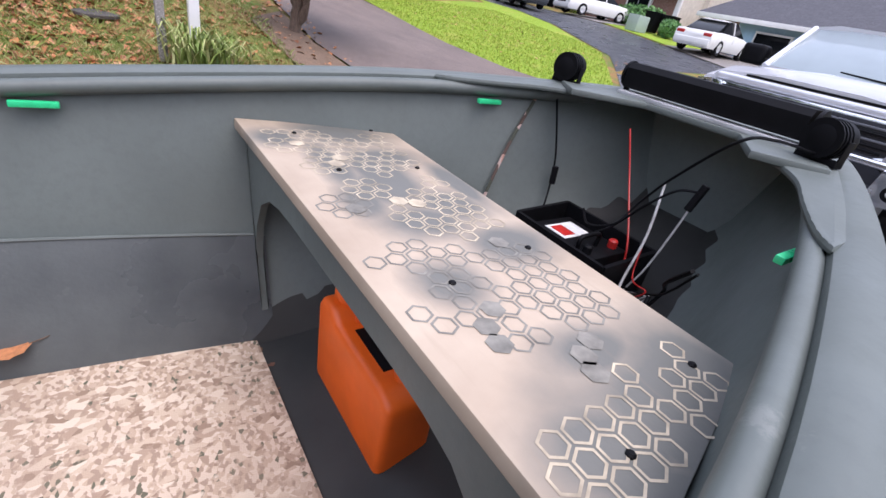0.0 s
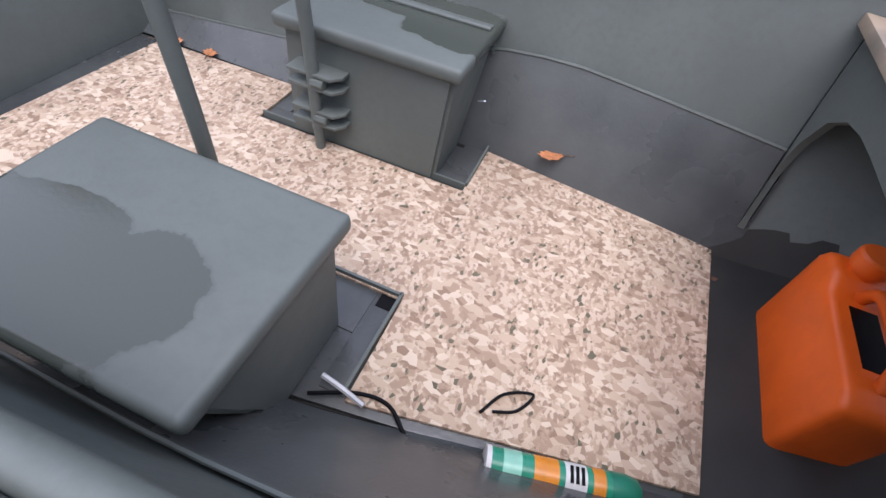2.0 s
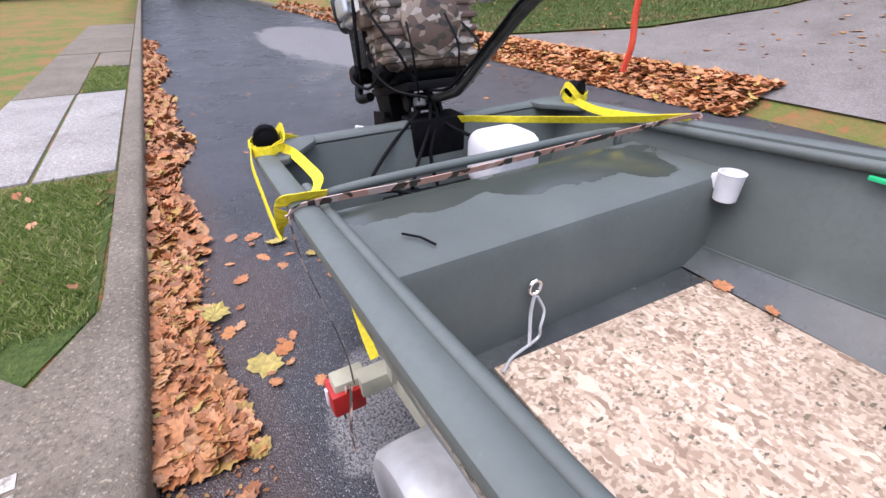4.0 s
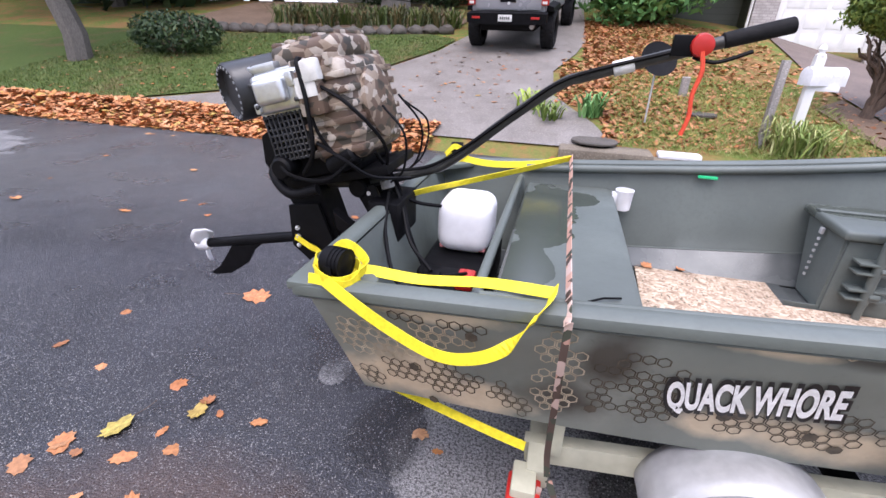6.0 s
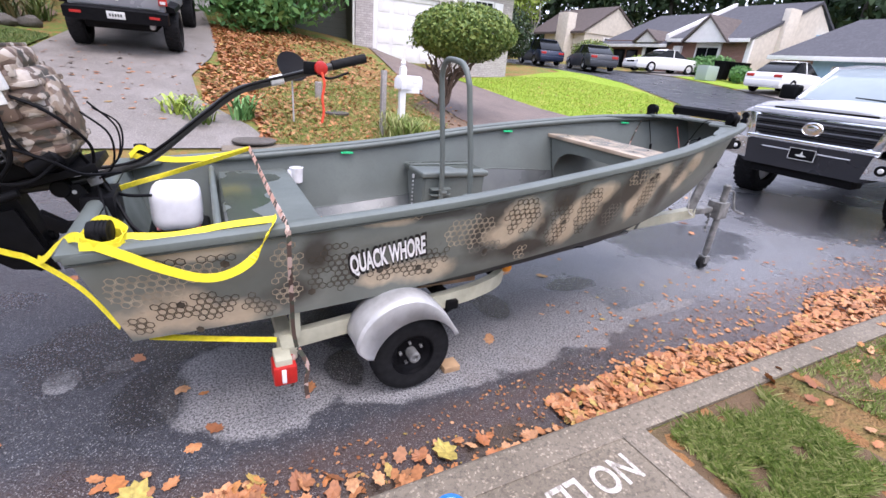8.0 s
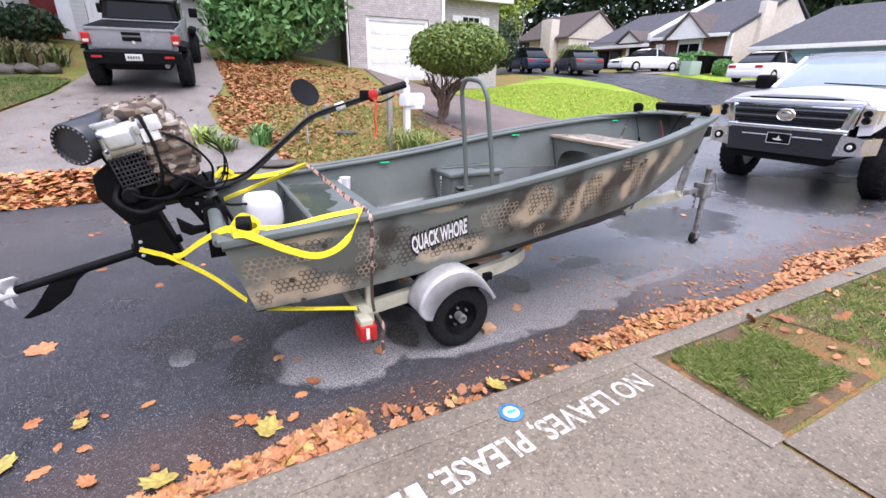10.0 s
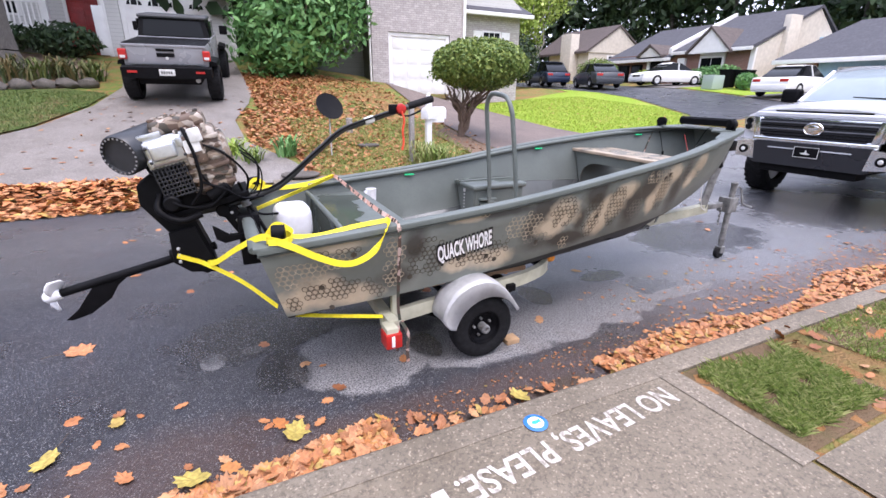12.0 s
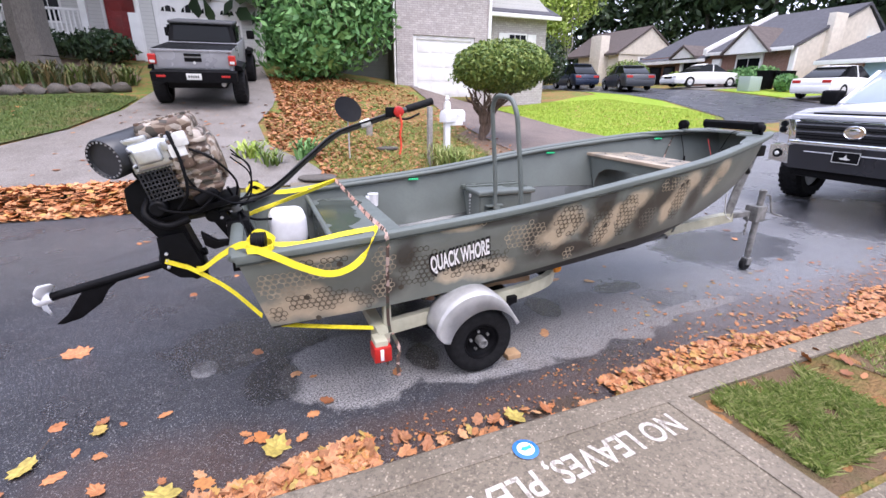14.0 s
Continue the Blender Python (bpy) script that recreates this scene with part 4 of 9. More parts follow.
# ---- bow fittings ----


def light_pod(at, turn):
    e = thing("work_light", "black round work light on the boat rail", "work light", at, "work lights on the boat", turn=turn)
    part("housing", turned([(0.02, -0.028), (0.034, -0.022), (0.036, 0.02), (0.033, 0.03), (0.028, 0.026)], 18, None, pose(0, 0, 0.045, 0, 90, 0)), M_BLACK, e)
    for i in range(4):
        part("fin", turned([(0.037, 0), (0.037, 0.003)], 18, None, pose(-0.026 + i * 0.01, 0, 0.045, 0, 90, 0)), M_BLACK, e)
    part("lens", turned([(0.027, 0), (0.02, 0.003)], 18, None, pose(0.027, 0, 0.045, 0, 90, 0)), M_GLASSDARK, e)
    part("bracket", prism([(-0.012, 0), (0.012, 0), (0.012, 0.012), (-0.012, 0.012)], -0.04, 0.04, 0.002), M_BLACKPAINT, e)
    for y in (-0.04, 0.037):
        part("bracket_arm", box(-0.01, 0.01, y, y + 0.003, 0, 0.05, 0.001), M_BLACKPAINT, e)
    return e


light_pod((3.53, 0.34, 1.228), 10)
light_pod((3.56, -0.285, 1.236), -15)
light_pod((0.07, 0.635, 0.87), 190)
light_pod((0.07, -0.635, 0.87), 170)

bar = thing("light_bar", "long black LED light bar across the bow deck", "light bar")
part("housing", sweep([(3.665, 0.23, 1.285), (3.665, -0.22, 1.285)], [(-0.03, -0.03), (0.03, -0.03), (0.036, -0.01), (0.036, 0.02), (0.024, 0.034), (-0.024, 0.034), (-0.036, 0.02), (-0.036, -0.01)]), M_BLACK, bar)
part("lens", box(3.70, 3.704, -0.2, 0.21, 1.262, 1.312, 0.001), M_GLASSDARK, bar)
part("mount_rail", box(3.61, 3.68, -0.215, 0.225, 1.238, 1.248, 0.003), M_STEEL, bar, "dull metal mounting rail")
for y in (0.236, -0.226):
    part("end_cap", turned([(0.034, 0), (0.034, 0.008), (0.02, 0.012)], 16, None, pose(3.665, y, 1.288, -90 if y > 0 else 90, 0, 0)), M_BLACK, bar)
    part("foot", box(3.655, 3.675, y - 0.004, y + 0.004, 1.236, 1.275, 0.002), M_BLACKPAINT, bar)

battery = thing("battery_tray", "open black battery tray with a battery and wires under the bow", "battery", (0.06, -0.05, 0.055))
tray = [(3.24, -0.06), (3.24, 0.22), (3.46, 0.24), (3.46, -0.05)]
part("tray", prism(tray, 0.78, 0.79, 0.0, swap=FLAT), M_BLACK, battery)
for (x0, y0), (x1, y1) in zip(tray, tray[1:] + tray[:1]):
    part("tray_wall", sweep([(x0, y0, 0.83), (x1, y1, 0.83)], [(-0.005, -0.05), (0.005, -0.05), (0.005, 0.05), (-0.005, 0.05)]), M_BLACK, battery)
part("leg", box(3.27, 3.43, 0.0, 0.18, 0.60, 0.78, 0.004), M_BLACKPAINT, battery)
part("case", box(3.27, 3.43, 0.0, 0.2, 0.79, 0.855, 0.006), M_BLACK, battery)
part("sticker", box(3.30, 3.40, 0.10, 0.17, 0.855, 0.8565, 0), M_PLATE, battery, "white and red label")
part("sticker", box(3.31, 3.35, 0.11, 0.16, 0.8565, 0.858, 0), M_RED, battery, "red patch")
part("handle", tube(smooth_line([(3.29, 0.05, 0.856), (3.29, 0.05, 0.885), (3.33, 0.05, 0.89), (3.36, 0.05, 0.885), (3.36, 0.05, 0.856)]), 0.006), M_BLACKPAINT, battery)
for x, m in ((3.40, M_RED), (3.30, M_BLACK)):
    part("terminal", turned([(0.012, 0), (0.012, 0.018), (0.008, 0.022)], 10, None, pose(x, 0.03, 0.855)), m, battery)


def wire(name, pts, r, mat, label):
    ob = obj(name, tube(smooth_line(pts, 7), r * 0.62, k=6), mat)
    return tagged(ob, label, "wire", "loose wires in the bow")


wire("power_wire", [(3.40, 0.03, 0.875), (3.50, 0.10, 0.86), (3.54, 0.02, 0.80), (3.47, -0.06, 0.90), (3.56, 0.06, 1.05), (3.57, 0.12, 1.17)], 0.004, M_RED, "thin red power wire hanging in the bow")
wire("power_wire", [(3.47, -0.06, 0.90), (3.44, -0.10, 0.84), (3.40, -0.13, 0.80), (3.34, -0.14, 0.75)], 0.004, M_RED, "thin red power wire hanging in the bow")
wire("light_wire", [(3.50, 0.345, 1.225), (3.48, 0.30, 1.17), (3.49, 0.26, 1.04), (3.48, 0.24, 0.95), (3.43, 0.2, 0.88)], 0.005, M_BLACK, "black light wire hanging from the rail")
wire("light_wire", [(3.55, -0.29, 1.25), (3.45, -0.24, 1.262), (3.40, -0.20, 1.245), (3.48, -0.08, 1.12), (3.50, -0.02, 1.03), (3.46, 0.0, 0.96), (3.42, 0.06, 0.9)], 0.005, M_BLACK, "black light wire looped over the bow deck")
wire("light_wire", [(3.50, -0.06, 1.10), (3.42, -0.11, 1.0), (3.36, -0.13, 0.9), (3.30, -0.16, 0.83)], 0.005, M_SLEEVE, "pale sleeved wire lying in the bow")
wire("light_wire", [(3.24, -0.19, 0.80), (3.33, -0.2, 0.86), (3.36, -0.22, 0.93), (3.30, -0.24, 0.98), (3.22, -0.3, 1.06)], 0.007, M_BLACK, "taped black wire loop against the bow side")
wire("light_wire", [(3.42, -0.12, 0.85), (3.36, -0.19, 0.9), (3.30, -0.2, 0.88), (3.26, -0.17, 0.82)], 0.003, M_SLEEVE, "thin white wire loop")
wire("taped_wire", [(3.45, -0.17, 1.125), (3.44, -0.12, 1.11), (3.43, -0.07, 1.05), (3.43, -0.02, 0.98), (3.42, 0.04, 0.95), (3.42, 0.07, 0.98)], 0.005, M_BLACK, "taped black wire running up the bow")
wire("taped_wire", [(3.45, -0.16, 1.12), (3.44, -0.155, 1.05), (3.42, -0.14, 0.93), (3.40, -0.12, 0.85), (3.36, -0.16, 0.86), (3.33, -0.21, 0.92)], 0.004, M_SLEEVE, "pale grey wire hanging in the bow")
wire("taped_wire", [(3.33, -0.21, 0.92), (3.31, -0.215, 0.89), (3.30, -0.19, 0.85), (3.29, -0.17, 0.81), (3.27, -0.15, 0.78)], 0.007, M_BLACK, "taped black wire loop in the bow")
wire("taped_wire", [(3.22, -0.31, 1.06), (3.29, -0.26, 0.98), (3.33, -0.22, 0.93), (3.38, -0.14, 0.88), (3.42, -0.06, 0.86)], 0.004, M_BLACK, "thin black wire from the green lens")
wire("power_wire", [(3.36, -0.16, 0.87), (3.33, -0.2, 0.925), (3.40, -0.13, 0.9), (3.44, -0.1, 0.98)], 0.003, M_RED, "thin red power wire hanging in the bow")
for p, q in (((3.455, -0.165, 1.14), (3.445, -0.155, 1.08)), ((3.485, 0.245, 1.02), (3.485, 0.24, 0.97))):
    tagged(obj("wire_tape", rod(p, q, 0.009, k=8), M_BLACK), "black tape wound round a wire joint", "tape", "taped wire joints")
cord = obj("cord", tube(smooth_line([(3.45, 0.35, 1.2), (3.36, 0.33, 1.04), (3.28, 0.30, 0.86)], 6), 0.005, k=6), M_STRAPCAMO)
tagged(cord, "speckled cord hanging from the rail", "cord")

# ---- loose things in the boat ----
can = thing("fuel_can", "flat bright orange plastic fuel can standing under the front bench", "fuel can")
can_out = [(-0.095, 0.515), (0.20, 0.515), (0.215, 0.535), (0.225, 0.73), (0.21, 0.757), (0.15, 0.76), (0.13, 0.735), (-0.08, 0.735), (-0.11, 0.715), (-0.11, 0.53)]
cx = Matrix(((0, 1, 0, 0), (1, 0, 0, 0), (0, 0, 1, 0), (0, 0, 0, 1)))
part("body", prism(can_out, 2.80, 2.92, 0.018, swap=cx, seg=3), M_ORANGE, can)
part("spout_neck", turned([(0.026, 0), (0.026, 0.022)], 16, None, pose(2.852, 0.175, 0.752)), M_ORANGE, can)
part("cap", turned([(0.033, 0), (0.034, 0.004), (0.034, 0.026), (0.029, 0.031)], 20, None, pose(2.852, 0.175, 0.770)), M_ORANGE, can, "ribbed orange screw cap")
part("handle", tube(smooth_line([(2.855, 0.13, 0.73), (2.855, 0.10, 0.775), (2.855, 0.03, 0.78), (2.855, -0.03, 0.775), (2.855, -0.06, 0.73)], 5), 0.012), M_ORANGE, can)
# thin black sheet stands in for the shade below the handle
part("handle_shade", box(2.832, 2.878, -0.03, 0.10, 0.733, 0.7365, 0.001), M_BLACK, can, "black sheet for the shade under the handle")

spray = thing("spray_can", "green aerosol can with orange and white bands lying on the mat", "spray can", (2.345, -0.35, 0.55), turn=13)
along = pose(0, 0, 0, 0, 90, 0)
part("body", turned([(0.022, 0), (0.0255, 0.004), (0.0255, 0.20)], 22, None, along), plain("green printed tin", (0.01, 0.22, 0.13), 0.3), spray)
part("base_rim", turned([(0.022, -0.004), (0.0265, -0.002), (0.0265, 0.006)], 22, None, along), M_PLATE, spray, "pale metal base rim")
for z0, z1, m in ((0.075, 0.115, M_AMBER), (0.125, 0.16, M_PLATE), (0.17, 0.19, M_AMBER), (0.025, 0.055, plain("pale mint print", (0.25, 0.55, 0.42), 0.35))):
    part("band", turned([(0.0258, z0), (0.026, z0 + 0.001), (0.026, z1), (0.0258, z1)], 22, None, along), m, spray, "printed band")
for i in range(3):
    part("print_bar", box(0.132 + i * 0.009, 0.137 + i * 0.009, -0.012, 0.014, 0.0245, 0.0268, 0.0), M_BLACK, spray, "dark bar of print")
part("cap", turned([(0.0262, 0.20), (0.0265, 0.225), (0.022, 0.245), (0.014, 0.252)], 22, None, along), plain("dark green cap", (0.01, 0.16, 0.10), 0.35), spray)

strap_end = obj("bungee_cord", tube(smooth_line([(2.02, -0.37, 0.53), (2.10, -0.335, 0.535), (2.16, -0.33, 0.53), (2.22, -0.37, 0.525), (2.32, -0.40, 0.53)], 6), 0.004, k=6), M_BLACK)
tagged(strap_end, "thin black cord lying on the floor", "cord")
clip = obj("cable_clip", tube(smooth_line([(2.03, -0.335, 0.545), (2.07, -0.34, 0.54), (2.12, -0.35, 0.535)], 4), 0.0055, k=6), M_STEEL)
tagged(clip, "bright metal clip beside the storage seat", "clip")
loop = obj("wire_scrap", tube(smooth_line([(2.31, -0.27, 0.527), (2.34, -0.22, 0.53), (2.39, -0.2, 0.535), (2.37, -0.24, 0.53), (2.33, -0.26, 0.53)], 6), 0.003, k=6), M_BLACK)
tagged(loop, "short loop of black wire on the mat", "wire")

cup = thing("plastic_cup", "white plastic cup holder fixed to the aft bench end", "cup", (0.845, 0.545, 0.735))
part("cup_wall", turned([(0.029, 0), (0.034, 0.004), (0.038, 0.085), (0.040, 0.09), (0.036, 0.09), (0.031, 0.01)], 20), M_WHITE, cup)
part("clip", box(-0.05, -0.03, -0.02, 0.02, 0.03, 0.075, 0.003), M_WHITE, cup)

hook = thing("tie_hook", "steel eye and chain standing at the aft bench", "hook")
part("eye", tube([(0.838, -0.185 + 0.018 * math.cos(a), 0.665 + 0.02 * math.sin(a)) for a in np.linspace(0, 2 * math.pi, 18)], 0.005, k=6), M_CHROME, hook)
part("stem", tube(smooth_line([(0.84, -0.185, 0.645), (0.85, -0.20, 0.60), (0.87, -0.215, 0.56), (0.89, -0.23, 0.53)], 5), 0.005, k=6), M_STEEL, hook)
part("chain_end", tube(smooth_line([(0.845, -0.18, 0.64), (0.86, -0.165, 0.60), (0.88, -0.19, 0.57), (0.885, -0.2, 0.54), (0.90, -0.29, 0.53), (0.93, -0.34, 0.53)], 5), 0.004, k=6), M_STEEL, hook)
twig = obj("twig", tube([(0.66, -0.46, 0.812), (0.70, -0.43, 0.813), (0.745, -0.415, 0.812)], 0.003, k=6), M_BLACK)
tagged(twig, "thin dark twig lying on the aft bench", "twig")
latch = thing("latch_chain", "small steel chain and latch on the storage seat's end", "latch")
for i in range(7):
    part("link", turned([(0.006, 0), (0.006, 0.009)], 6, None, pose(1.545, 0.40, 0.60 + i * 0.025)), M_STEEL, latch)
part("hasp", box(1.540, 1.550, 0.39, 0.41, 0.775, 0.80, 0.002), M_STEEL, latch)

catch = thing("seat_catch", "bright wire catch on the storage seat's end", "catch")
for z in (0.590, 0.635):
    part("catch_loop", tube(smooth_line([(2.005, 0.50, z), (2.03, 0.505, z + 0.006), (2.035, 0.52, z + 0.004), (2.03, 0.535, z - 0.004), (2.005, 0.535, z)], 4), 0.003, k=6), M_CHROME, catch)
for i in range(9):
    part("link", turned([(0.005, 0), (0.005, 0.008)], 6, None, pose(2.008, 0.545, 0.60 + i * 0.022)), M_OLIVE, catch)

# stern well: white tank with a dark base, hoses and a red fitting
tank = thing("fuel_tank", "white rounded fuel tank with a dark base in the stern well", "fuel tank")
part("base", box(0.10, 0.36, -0.12, 0.30, 0.513, 0.645, 0.02, 3), M_BLACKPAINT, tank)
part("body", box(0.125, 0.335, 0.04, 0.265, 0.645, 0.858, 0.07, 5), M_WHITE, tank)
part("red_band", box(0.14, 0.32, 0.06, 0.25, 0.660, 0.676, 0.005), plain("pale red print", (0.5, 0.2, 0.2), 0.4), tank, "thin red printed band")
bat2 = thing("cranking_battery", "dark battery with a red terminal cover in the stern well", "battery")
part("case", box(0.13, 0.34, -0.30, -0.09, 0.513, 0.66, 0.012), M_BLACK, bat2)
part("terminal_cover", box(0.27, 0.33, -0.25, -0.16, 0.66, 0.70, 0.012), M_RED, bat2, "red terminal cover")
part("terminal_cover", box(0.16, 0.21, -0.25, -0.17, 0.66, 0.685, 0.01), M_BLACK, bat2)
for i, pts in enumerate([[(0.30, -0.2, 0.70), (0.24, -0.28, 0.72), (0.12, -0.34, 0.70), (0.02, -0.2, 0.80), (-0.02, -0.06, 0.9)],
                         [(0.18, -0.2, 0.69), (0.08, -0.12, 0.75), (0.02, -0.04, 0.86), (-0.05, 0.0, 0.98)],
                         [(0.22, 0.2, 0.76), (0.16, 0.08, 0.82), (0.05, 0.04, 0.84), (-0.02, -0.02, 0.90)],
                         [(0.12, -0.05, 0.6), (0.06, -0.06, 0.75), (0.0, 0.0, 0.9), (-0.05, -0.1, 1.05)]]):
    tagged(obj("hose", tube(smooth_line(pts, 6), 0.007, k=8), M_BLACK), "black hose running from the stern well to the motor", "hose", "hoses at the motor")

# ---- mud motor ----
motor = thing("mud_motor", "air-cooled long-shaft outboard with camouflaged covers and black steel frame", "outboard motor")
tilt = pose(-0.24, 0.03, 0.95, 0, -14, 0)


def mpart(name, bm, mat, label="", parent=None):
    bmesh.ops.transform(bm, matrix=tilt, verts=bm.verts[:])
    return part(name, bm, mat, parent or motor, label)


mpart("crankcase", box(-0.13, 0.16, -0.15, 0.16, 0.0, 0.22, 0.03, 3), M_BLACKPAINT)
mpart("blower_cover", box(0.02, 0.20, -0.19, 0.20, 0.04, 0.36, 0.045, 3), M_CAMOPLASTIC, "camouflage printed shroud")
mpart("flywheel_screen", turned([(0.12, 0), (0.12, 0.02), (0.10, 0.03), (0.03, 0.032)], 24, None, pose(0.20, 0.0, 0.2, 0, 90, 0)), M_CAMOPLASTIC)
mpart("top_cover", box(-0.07, 0.175, -0.135, 0.145, 0.35, 0.43, 0.03, 3), M_CAMOPLASTIC, "camouflage printed air box")
mpart("air_box", box(-0.06, 0.15, -0.12, 0.13, 0.24, 0.37, 0.02, 2), M_CAMOPLASTIC, "camouflage printed air box")
for i in range(5):
    mpart("cover_rib", box(-0.06 + i * 0.05, -0.037 + i * 0.05, -0.12, 0.13, 0.424, 0.44, 0.006), M_CAMOPLASTIC)
for s in (-1, 1):
    # two finned cylinders in a vee, each with a bright valve cover
    y = s * 0.20
    for i in range(8):
        mpart("cooling_fin", box(-0.12, 0.02, min(y, y * 0.5) if s < 0 else y * 0.5, max(y, y * 0.5) if s < 0 else y, 0.08 + i * 0.02, 0.088 + i * 0.02, 0.002, 1), M_FIN)
    out = (lambda a, b: (-b, -a)) if s < 0 else (lambda a, b: (a, b))
    mpart("valve_cover", box(-0.115, 0.06, *out(0.17, 0.222), 0.235, 0.355, 0.022, 3), M_ALU, "bright cast valve cover")
    mpart("cover_lid", box(-0.09, 0.02, *out(0.215, 0.252), 0.262, 0.338, 0.018, 4), M_ALU, "polished rounded lid")
    mpart("cover_flange", box(-0.124, 0.068, *out(0.185, 0.196), 0.225, 0.364, 0.01, 2), M_ALU)
    mpart("cover_boss", box(0.028, 0.056, *out(0.215, 0.240), 0.30, 0.345, 0.008, 2), M_ALU)
    mpart("cover_boss", box(-0.112, -0.093, *out(0.215, 0.236), 0.24, 0.275, 0.008, 2), M_ALU)
    mpart("rocker_bracket", box(-0.12, -0.02, *out(0.16, 0.20), 0.360, 0.385, 0.006, 2), M_ALU)
    for i in range(9):
        mpart("fin_web", box(-0.118 + i * 0.017, -0.112 + i * 0.017, *out(0.12, 0.203), 0.078, 0.232, 0.0015, 1), M_FIN)
    mpart("breather_hose", tube(smooth_line([(0.07, y * 0.9, 0.37), (0.074, y * 1.1, 0.36), (0.078, y * 1.2, 0.24), (0.05, y * 1.2, 0.10), (-0.02, y * 1.1, 0.03)], 6), 0.0075, k=8), M_BLACK)
    mpart("cover_plate", box(0.085, 0.14, *out(0.20, 0.238), 0.30, 0.365, 0.01, 2), M_PLATE, "pale moulded plate")
    mpart("plug_lead", tube(smooth_line([(0.0, y, 0.35), (0.06, y * 1.05, 0.30), (0.07, y * 1.05, 0.15), (0.12, y * 0.9, 0.02)], 6), 0.0055, k=8), M_BLACK)
    mpart("side_cover", box(0.04, 0.13, y - 0.03 if s < 0 else y - 0.02, y + 0.02 if s < 0 else y + 0.03, 0.2, 0.34, 0.02, 2), M_CAMOPLASTIC, "camouflage printed side shroud")
    mpart("side_label", box(0.05, 0.12, y - 0.033 if s < 0 else y + 0.029, y - 0.029 if s < 0 else y + 0.033, 0.26, 0.32, 0.0), M_PLATE, "pale printed label")
for i in range(6):
    mpart("shroud_rib", box(0.012, 0.208, -0.197, 0.205, 0.07 + i * 0.045, 0.092 + i * 0.045, 0.008), M_CAMOPLASTIC)
for i in range(4):
    mpart("shroud_rib", box(0.03 + i * 0.04, 0.05 + i * 0.04, -0.20, 0.21, 0.335, 0.372, 0.006), M_CAMOPLASTIC)
for x in (-0.10, 0.045):
    for z in (0.262, 0.328):
        mpart("cover_bolt", turned([(0.008, 0), (0.008, 0.008), (0.004, 0.011)], 6, None, pose(x, -0.228, z, 90, 0, 0)), M_FIN)
for i, pts in enumerate([[(0.10, -0.21, 0.30), (0.20, -0.22, 0.22), (0.26, -0.16, 0.08), (0.22, -0.1, -0.03)], [(0.05, -0.2, 0.12), (0.14, -0.23, 0.06), (0.2, -0.18, -0.02), (0.3, -0.1, -0.06)], [(-0.12, -0.2, 0.10), (-0.06, -0.24, 0.04), (0.05, -0.22, 0.0), (0.16, -0.2, 0.05)]]):
    mpart("engine_cable", tube(smooth_line(pts, 6), 0.006, k=6), M_BLACK)
mpart("starter", turned([(0.03, 0), (0.036, 0.005), (0.036, 0.10), (0.028, 0.11)], 16, None, pose(0.06, -0.17, 0.03, 0, 70, 0)), M_BLACKPAINT, "black starter motor")
mpart("oil_filter", turned([(0.03, 0), (0.038, 0.004), (0.038, 0.07), (0.03, 0.078)], 18, None, pose(-0.10, -0.15, 0.06, 90, 0, 0)), M_BLACK)
mpart("intake_hose", tube(smooth_line([(-0.14, -0.12, 0.1), (-0.17, -0.17, 0.04), (-0.10, -0.21, -0.03), (0.0, -0.2, -0.03)], 7), 0.018, k=10), M_BLACK)
mpart("base_plate", box(-0.14, 0.24, -0.14, 0.14, -0.03, 0.0, 0.004), M_BLACKPAINT)
part("muffler", turned([(0.06, -0.17), (0.085, -0.16), (0.093, -0.14), (0.093, 0.11), (0.087, 0.12), (0.084, 0.10), (0.079, 0.095)], 28, None, axis_to((-0.46, -0.07, 1.235), (-0.56, -0.23, 1.20))), plain("dark grey muffler paint", (0.022, 0.024, 0.028), 0.45, 0, 0.35, 14, 0.1), motor, "dark grey drum muffler with a drilled rim")
part("muffler_face", turned([(0.0835, 0.098), (0.06, 0.094), (0.005, 0.092)], 28, None, axis_to((-0.46, -0.07, 1.235), (-0.56, -0.23, 1.20))), plain("dark grey pressed steel", (0.035, 0.036, 0.04), 0.5), motor, "dark pressed end plate")
for i in range(24):
    a = 2 * math.pi * i / 24
    part("rim_hole", turned([(0.005, 0), (0.005, 0.002)], 6, None, axis_to((-0.46, -0.07, 1.235), (-0.56, -0.23, 1.20)) @ pose(0.0795 * math.cos(a), 0.0795 * math.sin(a), 0.1195)), M_ALU, motor)
part("exhaust_pipe", tube(smooth_line([(-0.43, -0.10, 1.18), (-0.40, -0.14, 1.13), (-0.36, -0.15, 1.13), (-0.33, -0.12, 1.16)], 6), 0.022), M_BLACKPAINT, motor)
part("belt_guard", prism([(-0.50, 1.06), (-0.42, 1.12), (-0.34, 1.08), (-0.29, 0.92), (-0.22, 0.70), (-0.20, 0.60), (-0.26, 0.565), (-0.31, 0.60), (-0.36, 0.78), (-0.50, 0.96)], -0.07, 0.05, 0.012), M_BLACKPAINT, motor, "tall black belt housing")
part("drive_plate", prism([(-0.40, 0.82), (-0.28, 0.84), (-0.19, 0.58), (-0.33, 0.60), (-0.40, 0.66)], -0.10, -0.085, 0.003), M_BLACKPAINT, motor)
for z in (0.665, 0.70, 0.735):
    part("bolt", turned([(0.009, 0), (0.009, 0.008), (0.005, 0.012)], 6, None, pose(-0.37, -0.10, z, 90, 0, 0)), M_STEEL, motor)
